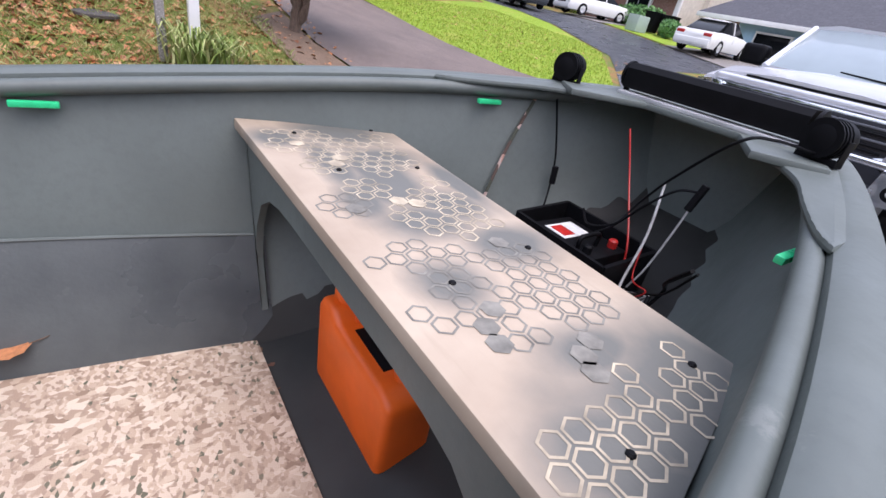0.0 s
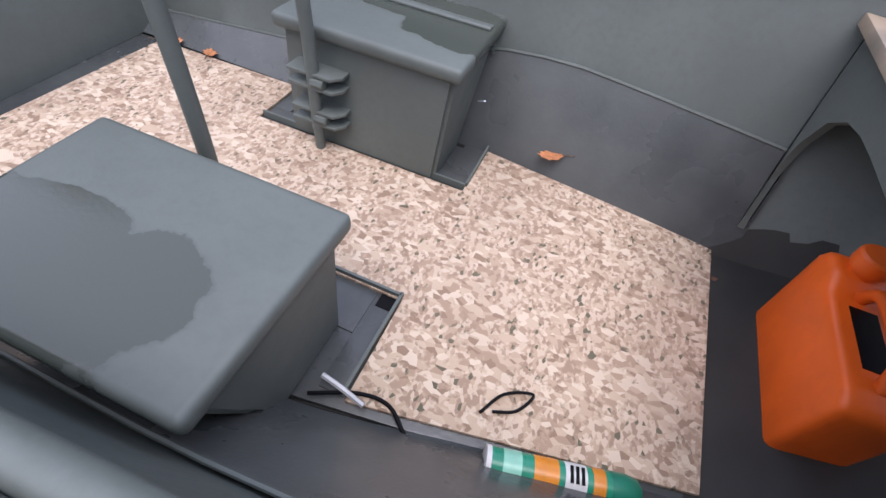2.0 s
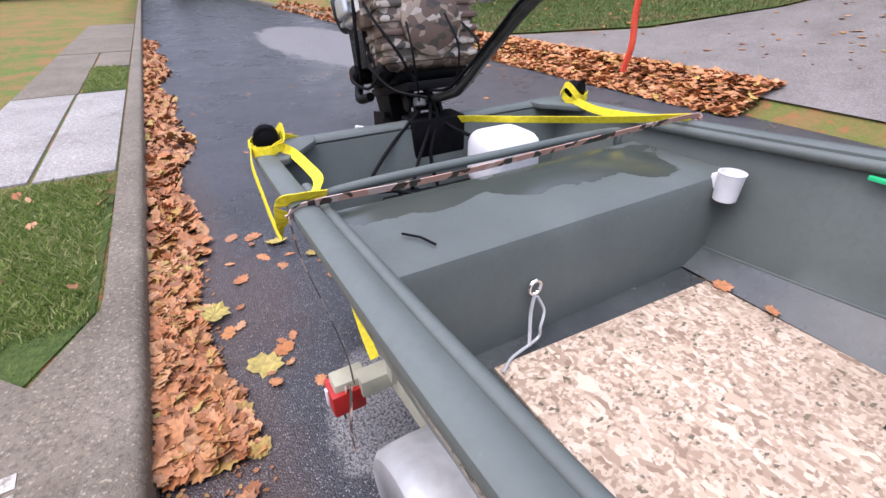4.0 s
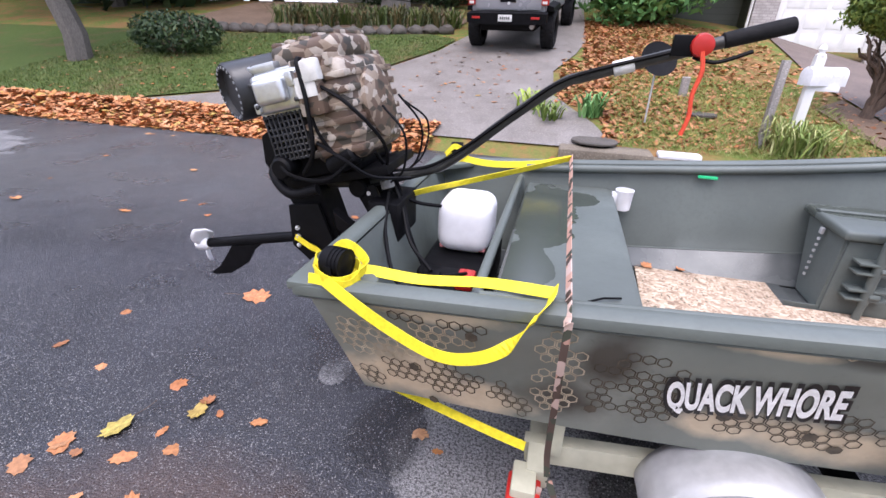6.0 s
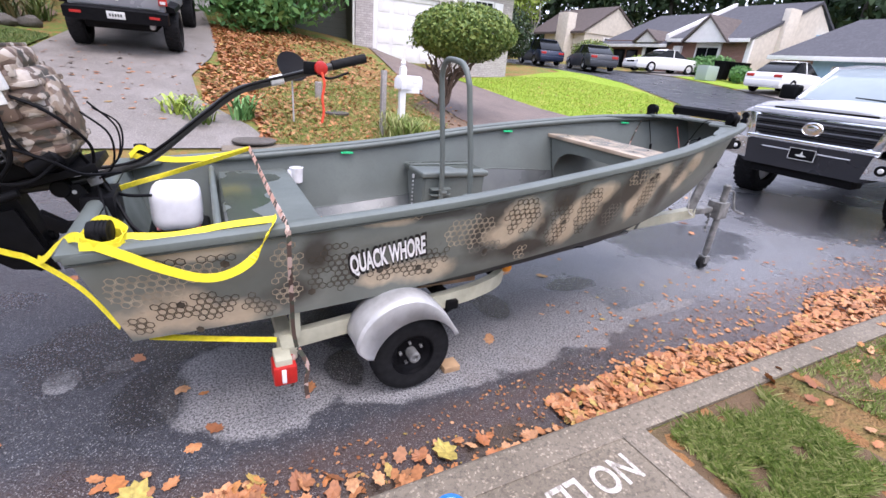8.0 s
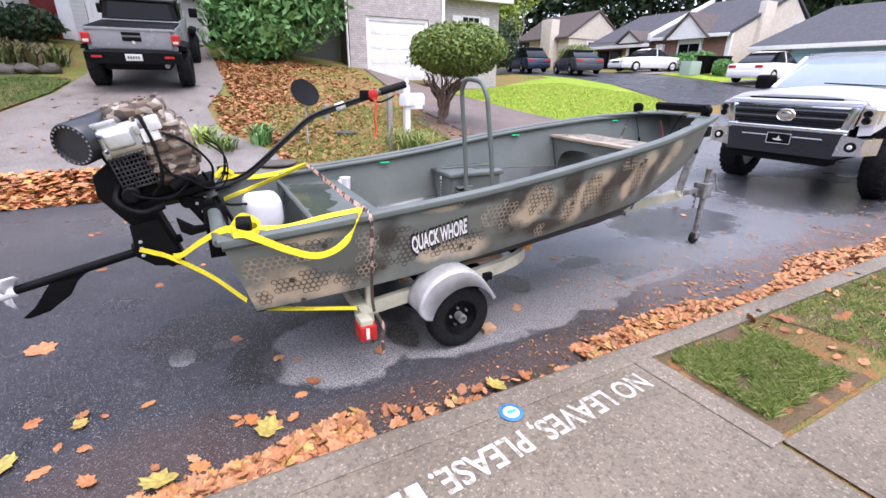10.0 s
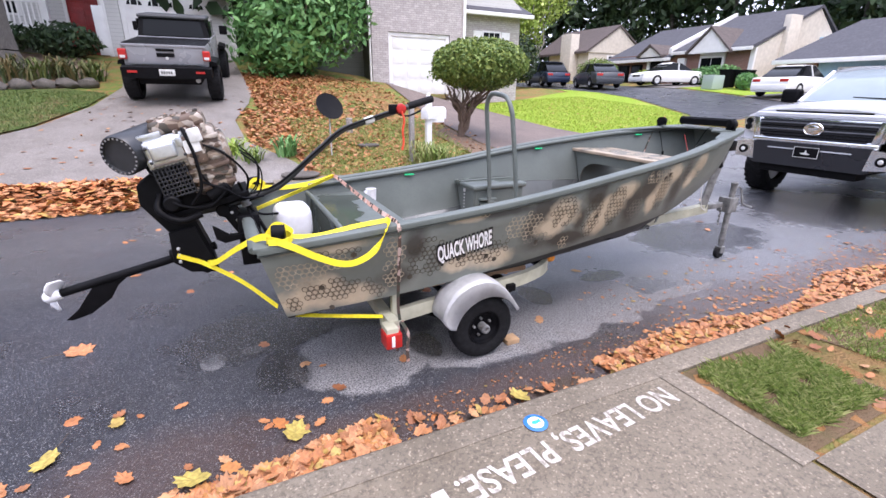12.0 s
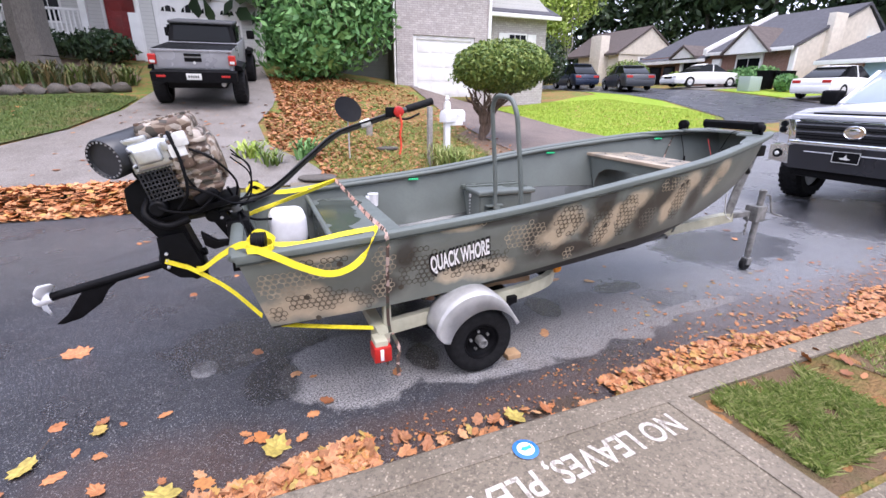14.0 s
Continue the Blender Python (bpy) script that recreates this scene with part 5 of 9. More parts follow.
part("drive_tube", rod((-0.20, 0.0, 0.70), (-0.93, 0.055, 0.525), 0.022, k=16), M_BLACKPAINT, motor)
part("bearing_cap", rod((-0.42, 0.01, 0.665), (-0.36, 0.01, 0.68), 0.034, k=16), M_BLACKPAINT, motor)
part("skeg", prism([(-0.60, 0.60), (-0.78, 0.565), (-0.80, 0.53), (-0.87, 0.43), (-0.93, 0.385), (-0.90, 0.38), (-0.82, 0.40), (-0.72, 0.47), (-0.68, 0.54)], 0.03, 0.038, 0.002), M_BLACKPAINT, motor, "curved black skeg")
for i in range(3):
    part("tube_clamp", turned([(0.03, 0), (0.03, 0.012)], 14, None, axis_to((-0.33 - i * 0.03, 0.01, 0.683 - i * 0.007), (-0.93, 0.055, 0.525))), M_STEEL, motor)
prop = part("propeller_hub", rod((-0.92, 0.055, 0.527), (-1.0, 0.06, 0.508), 0.03, k=16, bevel=0.012), M_WHITE, motor, "white painted propeller")
for k in range(2):
    bm = bmesh.new()
    rows = []
    for i in range(7):
        r = 0.02 + i * 0.014
        w = 0.03 + 0.022 * math.sin(math.pi * i / 6)
        tw = radians(58 - i * 5)
        rows.append([bm.verts.new((math.cos(tw) * w * u * 0.8 + (0.004 if u else 0), math.sin(tw) * w * u, r)) for u in (-1, -0.4, 0.4, 1)])
    for a, b in zip(rows, rows[1:]):
        for i in range(3):
            bm.faces.new((a[i], a[i + 1], b[i + 1], b[i]))
    bmesh.ops.transform(bm, matrix=pose(-0.96, 0.058, 0.517, 0, 15, 0) @ pose(0, 0, 0, 25 + 180 * k, 0, 0), verts=bm.verts[:])
    blade = part("blade", bm, M_WHITE, prop)
    blade.modifiers.new("thick", "SOLIDIFY").thickness = 0.005
part("tiller", tube(smooth_line([(-0.30, 0, 0.885), (-0.1, 0, 0.915), (0.10, 0, 0.975), (0.19, 0, 1.02), (0.38, 0, 1.18), (0.52, 0, 1.285), (0.60, 0, 1.315), (0.88, 0, 1.40), (0.98, 0, 1.43)], 6), 0.0165, k=14), plain("worn dark grey arm paint", (0.03, 0.03, 0.028), 0.45, 0, 0.4, 18, 0.1), motor, "long olive-black tiller arm")
part("grip", rod((0.93, 0, 1.418), (1.09, 0, 1.462), 0.021, k=16), M_RUBBER, motor, "black rubber grip")
part("brake_lever", tube(smooth_line([(0.86, -0.02, 1.375), (0.92, -0.03, 1.365), (1.0, -0.03, 1.395)], 5), 0.006, k=6), M_BLACKPAINT, motor)
part("kill_switch", turned([(0.03, 0), (0.032, 0.01), (0.028, 0.03), (0.015, 0.034)], 16, None, pose(0.875, -0.012, 1.405, 90, 0, 0)), M_RED, motor, "red kill switch")
part("lanyard", tube(smooth_line([(0.875, -0.045, 1.39), (0.885, -0.05, 1.34), (0.875, -0.05, 1.28), (0.88, -0.05, 1.22), (0.87, -0.05, 1.17)], 6), 0.006, k=6), plain("orange red cord", (0.7, 0.07, 0.03), 0.6), motor, "orange red coiled lanyard")
part("switch_plate", box(0.80, 0.86, -0.03, -0.015, 1.375, 1.43, 0.006), M_BLACK, motor)
part("arm_sleeve", rod((0.66, 0, 1.3335), (0.715, 0, 1.351), 0.0215, k=14), M_PLATE, motor, "pale tape sleeve")
part("arm_cable", tube(smooth_line([(-0.02, -0.03, 0.97), (0.12, -0.02, 1.0), (0.25, -0.022, 1.085), (0.40, -0.022, 1.205), (0.54, -0.022, 1.305), (0.80, -0.02, 1.385)], 6), 0.006, k=6), M_BLACK, motor)
part("pivot", rod((-0.14, -0.06, 0.90), (-0.14, 0.06, 0.90), 0.035, k=16), M_BLACKPAINT, motor)
part("pivot_cap", rod((-0.03, -0.055, 0.945), (-0.02, -0.058, 0.915), 0.024, k=16), M_OLDSTEEL, motor, "grey pivot cap")
part("mount_arm", prism([(-0.16, 0.90), (-0.08, 0.92), (0.03, 0.70), (-0.02, 0.66)], -0.05, -0.035, 0.004), M_BLACKPAINT, motor)
part("mount_arm", prism([(-0.16, 0.90), (-0.08, 0.92), (0.03, 0.70), (-0.02, 0.66)], 0.05, 0.065, 0.004), M_BLACKPAINT, motor)
for i in range(5):
    part("mount_hole", turned([(0.008, 0), (0.008, 0.003)], 10, None, pose(-0.10 + i * 0.022, -0.0502, 0.885 - i * 0.045, 90, 0, 0)), M_STEEL, motor)
part("transom_bracket", box(-0.08, 0.03, -0.11, 0.11, 0.60, 0.875, 0.006), M_BLACKPAINT, motor)
part("trim_stop", prism([(-0.20, 0.84), (-0.13, 0.78), (-0.05, 0.79), (-0.04, 0.765), (-0.15, 0.745), (-0.19, 0.77)], -0.14, -0.10, 0.004), M_BLACKPAINT, motor)
for y, dz in ((-0.1, 0), (0.05, 0.02), (0.12, -0.01)):
    part("wiring", tube(smooth_line([(-0.02, y, 1.2 + dz), (0.06, y * 1.2, 1.12), (0.05, y, 1.0), (-0.02, y * 0.6, 0.93)], 6), 0.004, k=6), M_BLACK, motor)

# ---- straps ----


def ribbon(name, pts, width, mat, label, lean=(0, 0, 1), group="tie-down straps"):
    """A flat strap whose width lies along lean."""
    line = smooth_line(pts, 8)
    bm = bmesh.new()
    rows = []
    for i, p in enumerate(line):
        t = (line[min(i + 1, len(line) - 1)] - line[max(i - 1, 0)]).normalized()
        w = Vector(lean)
        w = (w - t * w.dot(t)).normalized() * width / 2
        rows.append((bm.verts.new(p - w), bm.verts.new(p + w)))
    for a, b in zip(rows, rows[1:]):
        bm.faces.new((a[0], a[1], b[1], b[0]))
    ob = obj(name, bm, mat, smooth=False)
    ob.modifiers.new("thick", "SOLIDIFY").thickness = 0.002
    return tagged(ob, label, "strap", group)


ribbon("strap", [(0.57, -0.60, 0.912), (0.565, -0.66, 0.915), (0.545, -0.698, 0.90), (0.48, -0.70, 0.80), (0.40, -0.70, 0.755), (0.32, -0.70, 0.755), (0.22, -0.70, 0.80), (0.13, -0.70, 0.855), (0.06, -0.685, 0.89)], 0.03, M_YELLOW, "yellow webbing strap sagging along the hull side", (0.5, 0.1, 0.8))
ribbon("strap", [(0.57, -0.63, 0.918), (0.42, -0.58, 0.89), (0.25, -0.56, 0.86), (0.12, -0.58, 0.875), (0.05, -0.62, 0.885)], 0.03, M_YELLOW, "yellow webbing strap lying inside the rail", (0.2, 0.9, 0.5))
ribbon("strap", [(0.60, 0.655, 0.915), (0.45, 0.62, 0.885), (0.25, 0.60, 0.87), (0.10, 0.60, 0.885), (0.05, 0.64, 0.89)], 0.03, M_YELLOW, "yellow webbing strap along the far rail", (0.1, 0.3, 0.9))
ribbon("strap", [(0.60, 0.64, 0.92), (0.42, 0.50, 0.89), (0.20, 0.28, 0.87), (0.04, 0.10, 0.86), (-0.06, -0.02, 0.84)], 0.03, M_YELLOW, "yellow webbing strap from the far rail to the motor", (0.3, -0.3, 0.9))
ribbon("strap", [(0.06, -0.67, 0.88), (0.0, -0.62, 0.90), (-0.10, -0.42, 0.80), (-0.20, -0.22, 0.68), (-0.25, -0.11, 0.64)], 0.03, M_YELLOW, "yellow webbing strap from the corner light to the motor leg", (0.3, 0, 0.9))
ribbon("strap", [(-0.38, -0.11, 0.70), (-0.32, -0.12, 0.675), (-0.26, -0.13, 0.645), (-0.10, -0.28, 0.575), (0.04, -0.50, 0.505)], 0.024, M_YELLOW, "yellow webbing strap from the motor leg to the transom", (0.2, 0, 0.9))
ribbon("strap", [(0.12, -0.48, 0.435), (0.30, -0.50, 0.40), (0.45, -0.52, 0.375), (0.56, -0.53, 0.355)], 0.028, M_YELLOW, "yellow webbing strap under the hull to the trailer", (0.3, 0.9, 0.2))
for side in (-1, 1):
    loop = [(0.07 + 0.055 * math.cos(a), side * 0.635 + 0.05 * math.sin(a), 0.885 + 0.012 * math.sin(2 * a)) for a in np.linspace(0, 2 * math.pi, 11)]
    ribbon("strap", loop, 0.03, M_YELLOW, "yellow webbing wound round the corner light", (0, 0, 1))
    ribbon("strap", [(0.02, side * 0.60, 0.895), (0.07, side * 0.585, 0.94), (0.13, side * 0.60, 0.90), (0.10, side * 0.67, 0.885), (0.02, side * 0.685, 0.89)], 0.025, M_YELLOW, "yellow webbing wound round the corner light", (0.2, 0.2, 1))
ribbon("strap", [(0.60, 0.70, 0.90), (0.60, 0.66, 0.922), (0.60, 0.3, 0.918), (0.60, -0.3, 0.905), (0.60, -0.64, 0.912), (0.60, -0.702, 0.89)], 0.022, M_STRAPPINK, "pink and brown camouflage strap across the aft bench", (0.45, 0, 0.9))
ribbon("strap", [(0.605, -0.700, 0.895), (0.605, -0.690, 0.78), (0.61, -0.655, 0.62), (0.615, -0.625, 0.45), (0.625, -0.62, 0.36)], 0.016, M_STRAPCAMO, "camouflage strap down the hull side to the trailer", (1, 0, 0))
ribbon("strap", [(0.63, -0.63, 0.36), (0.66, -0.65, 0.28), (0.65, -0.655, 0.20), (0.655, -0.655, 0.12)], 0.018, M_STRAPCAMO, "loose camouflage strap end hanging by the tail light", (1, 0, 0))
ribbon("strap", [(0.61, -0.64, 0.34), (0.60, -0.65, 0.27), (0.595, -0.655, 0.20)], 0.014, M_STRAPCAMO, "loose camouflage strap end hanging by the tail light", (1, 0, 0))

# ---- trailer ----
trailer = thing("boat_trailer", "single-axle boat trailer in chalky cream paint and galvanised steel", "trailer")
for s in (-1, 1):
    part("side_rail", sweep(smooth_line([(0.56, s * 0.485, 0.31), (1.0, s * 0.485, 0.355), (1.36, s * 0.485, 0.385), (1.55, s * 0.465, 0.40), (1.72, s * 0.40, 0.41), (1.86, s * 0.25, 0.415), (2.1, s * 0.06, 0.42)], 5), [(-0.02, -0.038), (0.02, -0.038), (0.02, 0.038), (-0.02, 0.038)]), M_CREAM, trailer)
    part("bunk", box(0.5, 1.62, s * 0.30 - 0.045, s * 0.30 + 0.045, 0.385, 0.418, 0.004), M_WOOD, trailer)
    part("bunk_post", box(0.62, 0.66, s * 0.50 - 0.02, s * 0.50 + 0.02, 0.33, 0.50, 0.004), M_CREAM, trailer)
    wheel = part("tyre", turned([(0.108, -0.052), (0.150, -0.06), (0.178, -0.055), (0.192, -0.04), (0.196, -0.015), (0.196, 0.015), (0.192, 0.04), (0.178, 0.055), (0.150, 0.06), (0.108, 0.052), (0.108, -0.052)], 40, None, pose(1.145, s * 0.575, 0.197, 90, 0, 0), False), M_RUBBER, trailer, "black trailer tyre")
    part("rim", turned([(0.03, 0.01), (0.045, 0.018), (0.07, 0.014), (0.082, 0.03), (0.095, 0.034), (0.102, 0.05), (0.108, 0.05), (0.108, -0.03)], 32, None, pose(1.145, s * 0.575, 0.197, 90 if s < 0 else -90, 0, 0)), M_BLACKPAINT, wheel, "black steel rim")
    part("hub_cap", turned([(0.027, 0), (0.027, 0.058), (0.022, 0.062), (0.014, 0.062), (0.014, 0.05)], 20, None, pose(1.145, s * 0.59, 0.197, 90 if s < 0 else -90, 0, 0)), M_OLDSTEEL, wheel, "greasy steel hub")
    for i in range(5):
        a = 2 * math.pi * i / 5 + 0.5
        part("wheel_nut", turned([(0.008, 0), (0.008, 0.016)], 6, None, pose(1.145 + 0.055 * math.cos(a), s * 0.592, 0.197 + 0.055 * math.sin(a), 90 if s < 0 else -90, 0, 0)), M_OLDSTEEL, wheel)
    bm = bmesh.new()
    arch = smooth_line([(0.905, 0, 0.255), (0.868, 0, 0.30), (0.866, 0, 0.35), (0.895, 0, 0.42), (0.95, 0, 0.475), (1.02, 0, 0.510), (1.09, 0, 0.520), (1.16, 0, 0.508), (1.235, 0, 0.462), (1.29, 0, 0.405), (1.33, 0, 0.345), (1.362, 0, 0.298)], 3)
    rows = []
    for p in arch:
        way = p - Vector((1.145, 0, 0.2))
        rim = Vector((1.145, 0, 0.2)) + way * min(1.0, 0.212 / way.length)
        low = p.lerp(rim, 0.12)
        rows.append([bm.verts.new(v) for v in ((p.x, s * 0.505, p.z), (p.x, s * 0.53, p.z + 0.004), (p.x, s * 0.585, p.z + 0.007), (p.x, s * 0.635, p.z + 0.004), (p.x, s * 0.655, p.z - 0.002), (low.x, s * 0.666, low.z), (rim.x, s * 0.668, rim.z))])
    for a, b in zip(rows, rows[1:]):
        for i in range(6):
            bm.faces.new((a[i], a[i + 1], b[i + 1], b[i]))
    fender = part("mudguard", bm, M_STEEL, trailer, "dull galvanised mudguard")
    fender.modifiers.new("thick", "SOLIDIFY").thickness = 0.003
    part("tail_light", box(0.535, 0.60, s * 0.62 - 0.05, s * 0.62 + 0.05, 0.25, 0.345, 0.008), M_CREAM, trailer)
    part("red_lens", box(0.525, 0.615, s * 0.635 - 0.05, s * 0.635 + 0.05, 0.235, 0.318, 0.01), M_RED, trailer, "red tail lens")
    part("lamp_side", box(0.555, 0.572, s * 0.687 - 0.004, s * 0.687 + 0.004, 0.25, 0.31, 0.002), M_WHITE, trailer, "white reflector strip")
    part("side_marker", turned([(0.03, 0), (0.032, 0.015), (0.022, 0.03), (0.01, 0.034)], 14, None, pose(1.80, s * 0.36, 0.455, 90 if s < 0 else -90, 0, 0)), M_AMBER, trailer, "amber side marker lens")
    part("marker_bracket", box(1.76, 1.84, s * 0.35 - 0.012, s * 0.35 + 0.012, 0.42, 0.49, 0.004), M_CREAM, trailer)
part("axle", rod((1.145, -0.62, 0.197), (1.145, 0.62, 0.197), 0.024), M_BLACKPAINT, trailer)
for s in (-1, 1):
    part("leaf_spring", tube(smooth_line([(0.82, s * 0.475, 0.30), (0.98, s * 0.475, 0.235), (1.145, s * 0.475, 0.22), (1.27, s * 0.475, 0.245), (1.42, s * 0.475, 0.33)], 5), 0.014, k=6), M_BLACKPAINT, trailer)
part("rear_beam", box(0.57, 0.63, -0.60, 0.60, 0.29, 0.35, 0.005), M_CREAM, trailer)
part("cross_beam", box(1.36, 1.42, -0.53, 0.53, 0.345, 0.39, 0.005), M_BLACKPAINT, trailer)
part("cross_beam", box(1.74, 1.79, -0.36, 0.36, 0.375, 0.412, 0.005), M_BLACKPAINT, trailer)
part("tongue", sweep([(1.7, 0, 0.40), (2.6, 0, 0.432), (3.87, 0, 0.51)], [(-0.032, -0.038), (0.032, -0.038), (0.032, 0.038), (-0.032, 0.038)]), M_CREAM, trailer)
part("coupler", box(3.86, 4.20, -0.04, 0.04, 0.50, 0.55, 0.012), M_OLDSTEEL, trailer)
part("winch_post", sweep([(3.83, 0, 0.52), (3.90, 0, 0.78), (4.0, 0, 1.06)], [(-0.028, -0.028), (0.028, -0.028), (0.028, 0.028), (-0.028, 0.028)]), M_OLDSTEEL, trailer, "galvanised winch post")
part("winch", box(3.93, 4.05, -0.06, 0.06, 1.03, 1.12, 0.012), M_BLACKPAINT, trailer)
part("bow_stop", tube(smooth_line([(3.90, -0.05, 0.90), (3.83, -0.06, 0.97), (3.82, -0.03, 1.03), (3.86, 0.0, 1.05)], 5), 0.02, k=8), M_RUBBER, trailer, "black rubber bow stop")
part("jack_tube", rod((4.13, -0.06, 0.14), (4.14, -0.06, 0.72), 0.026, k=16), M_OLDSTEEL, trailer, "galvanised jack tube")
part("jack_inner", rod((4.13, -0.06, 0.08), (4.135, -0.06, 0.40), 0.02, k=16), M_OLDSTEEL, trailer)
part("jack_collar", box(4.07, 4.19, -0.10, 0.02, 0.46, 0.60, 0.012), M_OLDSTEEL, trailer)
part("jack_cap", turned([(0.03, 0), (0.03, 0.02), (0.02, 0.03)], 16, None, pose(4.14, -0.06, 0.715)), M_OLDSTEEL, trailer)
part("crank", tube(smooth_line([(4.17, -0.06, 0.69), (4.23, -0.07, 0.68), (4.25, -0.09, 0.58), (4.27, -0.10, 0.53), (4.36, -0.13, 0.50)], 6), 0.009, k=8), M_OLDSTEEL, trailer, "cranked steel handle")
part("jack_fork", box(4.10, 4.16, -0.095, -0.025, 0.055, 0.12, 0.006), M_OLDSTEEL, trailer)
part("jack_wheel", turned([(0.02, -0.02), (0.05, -0.022), (0.058, -0.012), (0.058, 0.012), (0.05, 0.022), (0.02, 0.02)], 24, None, pose(4.12, -0.06, 0.058, 90, 0, 0)), M_RUBBER, trailer, "black jack wheel")
for i in range(7):
    part("chain_link", turned([(0.010, -0.004), (0.014, 0), (0.010, 0.004)], 8, None, pose(4.02, -0.06 + (i % 2) * 0.006, 0.50 - i * 0.024, 90, 0, 90 * (i % 2))), M_OLDSTEEL, trailer)
part("winch_cable", tube(smooth_line([(3.80, 0.0, 0.95), (3.70, -0.05, 0.72), (3.72, -0.06, 0.56), (3.82, -0.04, 0.50)], 6), 0.005, k=6), M_PLATE, trailer)
part("skeg_pin", rod((3.12, -0.02, 0.45), (3.13, -0.02, 0.40), 0.012), M_BLACKPAINT, trailer)
chock = obj("wheel_chock", box(1.35, 1.44, -0.58, -0.50, 0.0, 0.032, 0.004), M_WOOD)
tagged(chock, "short raw pine board lying behind the trailer wheel", "wood block")

# ---- vehicles ----


def car_wheel(e, x, y, r, w, side, rim=M_STEEL):
    """A tyre with tread blocks and its rim; the outer face looks to side."""
    t = part("tyre", turned([(r * 0.60, -w / 2), (r * 0.86, -w / 2 - 0.012), (r * 0.97, -w * 0.42), (r, -w * 0.3), (r, w * 0.3), (r * 0.97, w * 0.42), (r * 0.86, w / 2 + 0.012), (r * 0.60, w / 2), (r * 0.60, -w / 2)], 36, None, pose(x, y, r, 90, 0, 0), False), M_RUBBER, e, "black tyre")
    bm = bmesh.new()
    for i in range(28):
        a = 2 * math.pi * i / 28
        for u in (-0.33, 0.0, 0.33):
            box(-0.022, 0.022, u * w - 0.03, u * w + 0.03, r - 0.012, r + 0.008, 0, 1, bm, pose(x, y, r) @ pose(0, 0, 0, 0, math.degrees(a) + (6 if u == 0 else 0), 0))
    part("tread", bm, M_RUBBER, t, smooth=False)["kind"] = "stuff"
    part("rim", turned([(0.02, 0.03), (r * 0.2, 0.035), (r * 0.5, 0.02), (r * 0.56, w * 0.45), (r * 0.62, w * 0.48), (r * 0.62, -w * 0.3)], 30, None, pose(x, y, r, 90 if side < 0 else -90, 0, 0)), rim, t, "wheel rim")
    return t


def mirrored(outline):
    return outline + [(-x, z) for x, z in reversed(outline)]


ACROSS = Matrix(((0, 1, 0, 0), (1, 0, 0, 0), (0, 0, 1, 0), (0, 0, 0, 1)))  # an outline of (y, z), made thick along x


def lofted(sections, bevel=0.0):
    """Closed rings of equal count joined in turn, with end caps."""
    bm = bmesh.new()
    rings = [[bm.verts.new(p) for p in s] for s in sections]
    k = len(rings[0])
    for a, b in zip(rings, rings[1:]):
        for i in range(k):
            bm.faces.new((a[i], a[(i + 1) % k], b[(i + 1) % k], b[i]))
    bm.faces.new(rings[0]), bm.faces.new(rings[-1][::-1])
    if bevel:
        bmesh.ops.bevel(bm, geom=[e for e in bm.edges if e.calc_face_angle(0) > 0.4], offset=bevel, segments=2, affect="EDGES")
    return bm


def half_ring(x, pts):
    """A ring across the car at x from (y, z) pairs for one side."""
    return [(x, y, z) for y, z in pts] + [(x, -y, z) for y, z in reversed(pts)]


M_GRILLEBAR = plain("grey grille bar", (0.12, 0.125, 0.14), 0.3, 0.2, 0.06, 2)
truck = thing("pickup_truck", "silver pickup truck with a dark grille parked in the street", "pickup truck", (7.22, 0.90, 0.09), turn=3)
part("bonnet", lofted([half_ring(0.06, [(0.30, 1.06), (0.86, 1.02), (0.90, 1.10), (0.80, 1.20), (0.30, 1.245)]),
                       half_ring(0.45, [(0.30, 1.0), (0.94, 0.98), (0.97, 1.12), (0.86, 1.255), (0.30, 1.305)]),
                       half_ring(1.35, [(0.30, 1.0), (0.96, 0.98), (1.0, 1.14), (0.90, 1.30), (0.30, 1.36)])], 0.02), M_TRUCK, truck)
part("bonnet_scoop", box(0.035, 0.075, -0.56, 0.56, 1.195, 1.215, 0.006), M_BLACK, truck, "black slot in the bonnet's front")
part("bonnet_lip", box(0.0, 0.10, -0.80, 0.80, 1.125, 1.19, 0.025, 3), M_TRUCK, truck)
part("grille_surround", prism([(-0.80, 1.12), (0.80, 1.12), (0.76, 0.86), (0.62, 0.80), (-0.62, 0.80), (-0.76, 0.86)], -0.02, 0.08, 0.02, swap=ACROSS), M_CHROME, truck, "chrome grille surround")
part("grille", prism([(-0.74, 1.095), (0.74, 1.095), (0.70, 0.885), (0.58, 0.845), (-0.58, 0.845), (-0.70, 0.885)], -0.035, 0.0, 0.004, swap=ACROSS), M_TRUCKDARK, truck)
for z in (1.055, 1.01, 0.965, 0.92, 0.88):
    w = 0.72 if z > 0.9 else 0.62
    part("grille_bar", box(-0.052, -0.03, -w, w, z - 0.009, z + 0.009, 0.005), M_GRILLEBAR if z in (1.055, 0.965) else M_BLACK, truck)
part("grille_band", box(-0.075, 0.0, -0.74, 0.74, 0.785, 0.845, 0.02, 3), M_CHROME, truck, "bright chrome band under the grille")
for s in (-1, 1):
    part("grille_side", prism([(s * 0.70, 1.12), (s * 0.79, 1.12), (s * 0.74, 0.83), (s * 0.64, 0.80)], -0.06, 0.0, 0.01, swap=ACROSS), M_CHROME, truck, "chrome grille side")
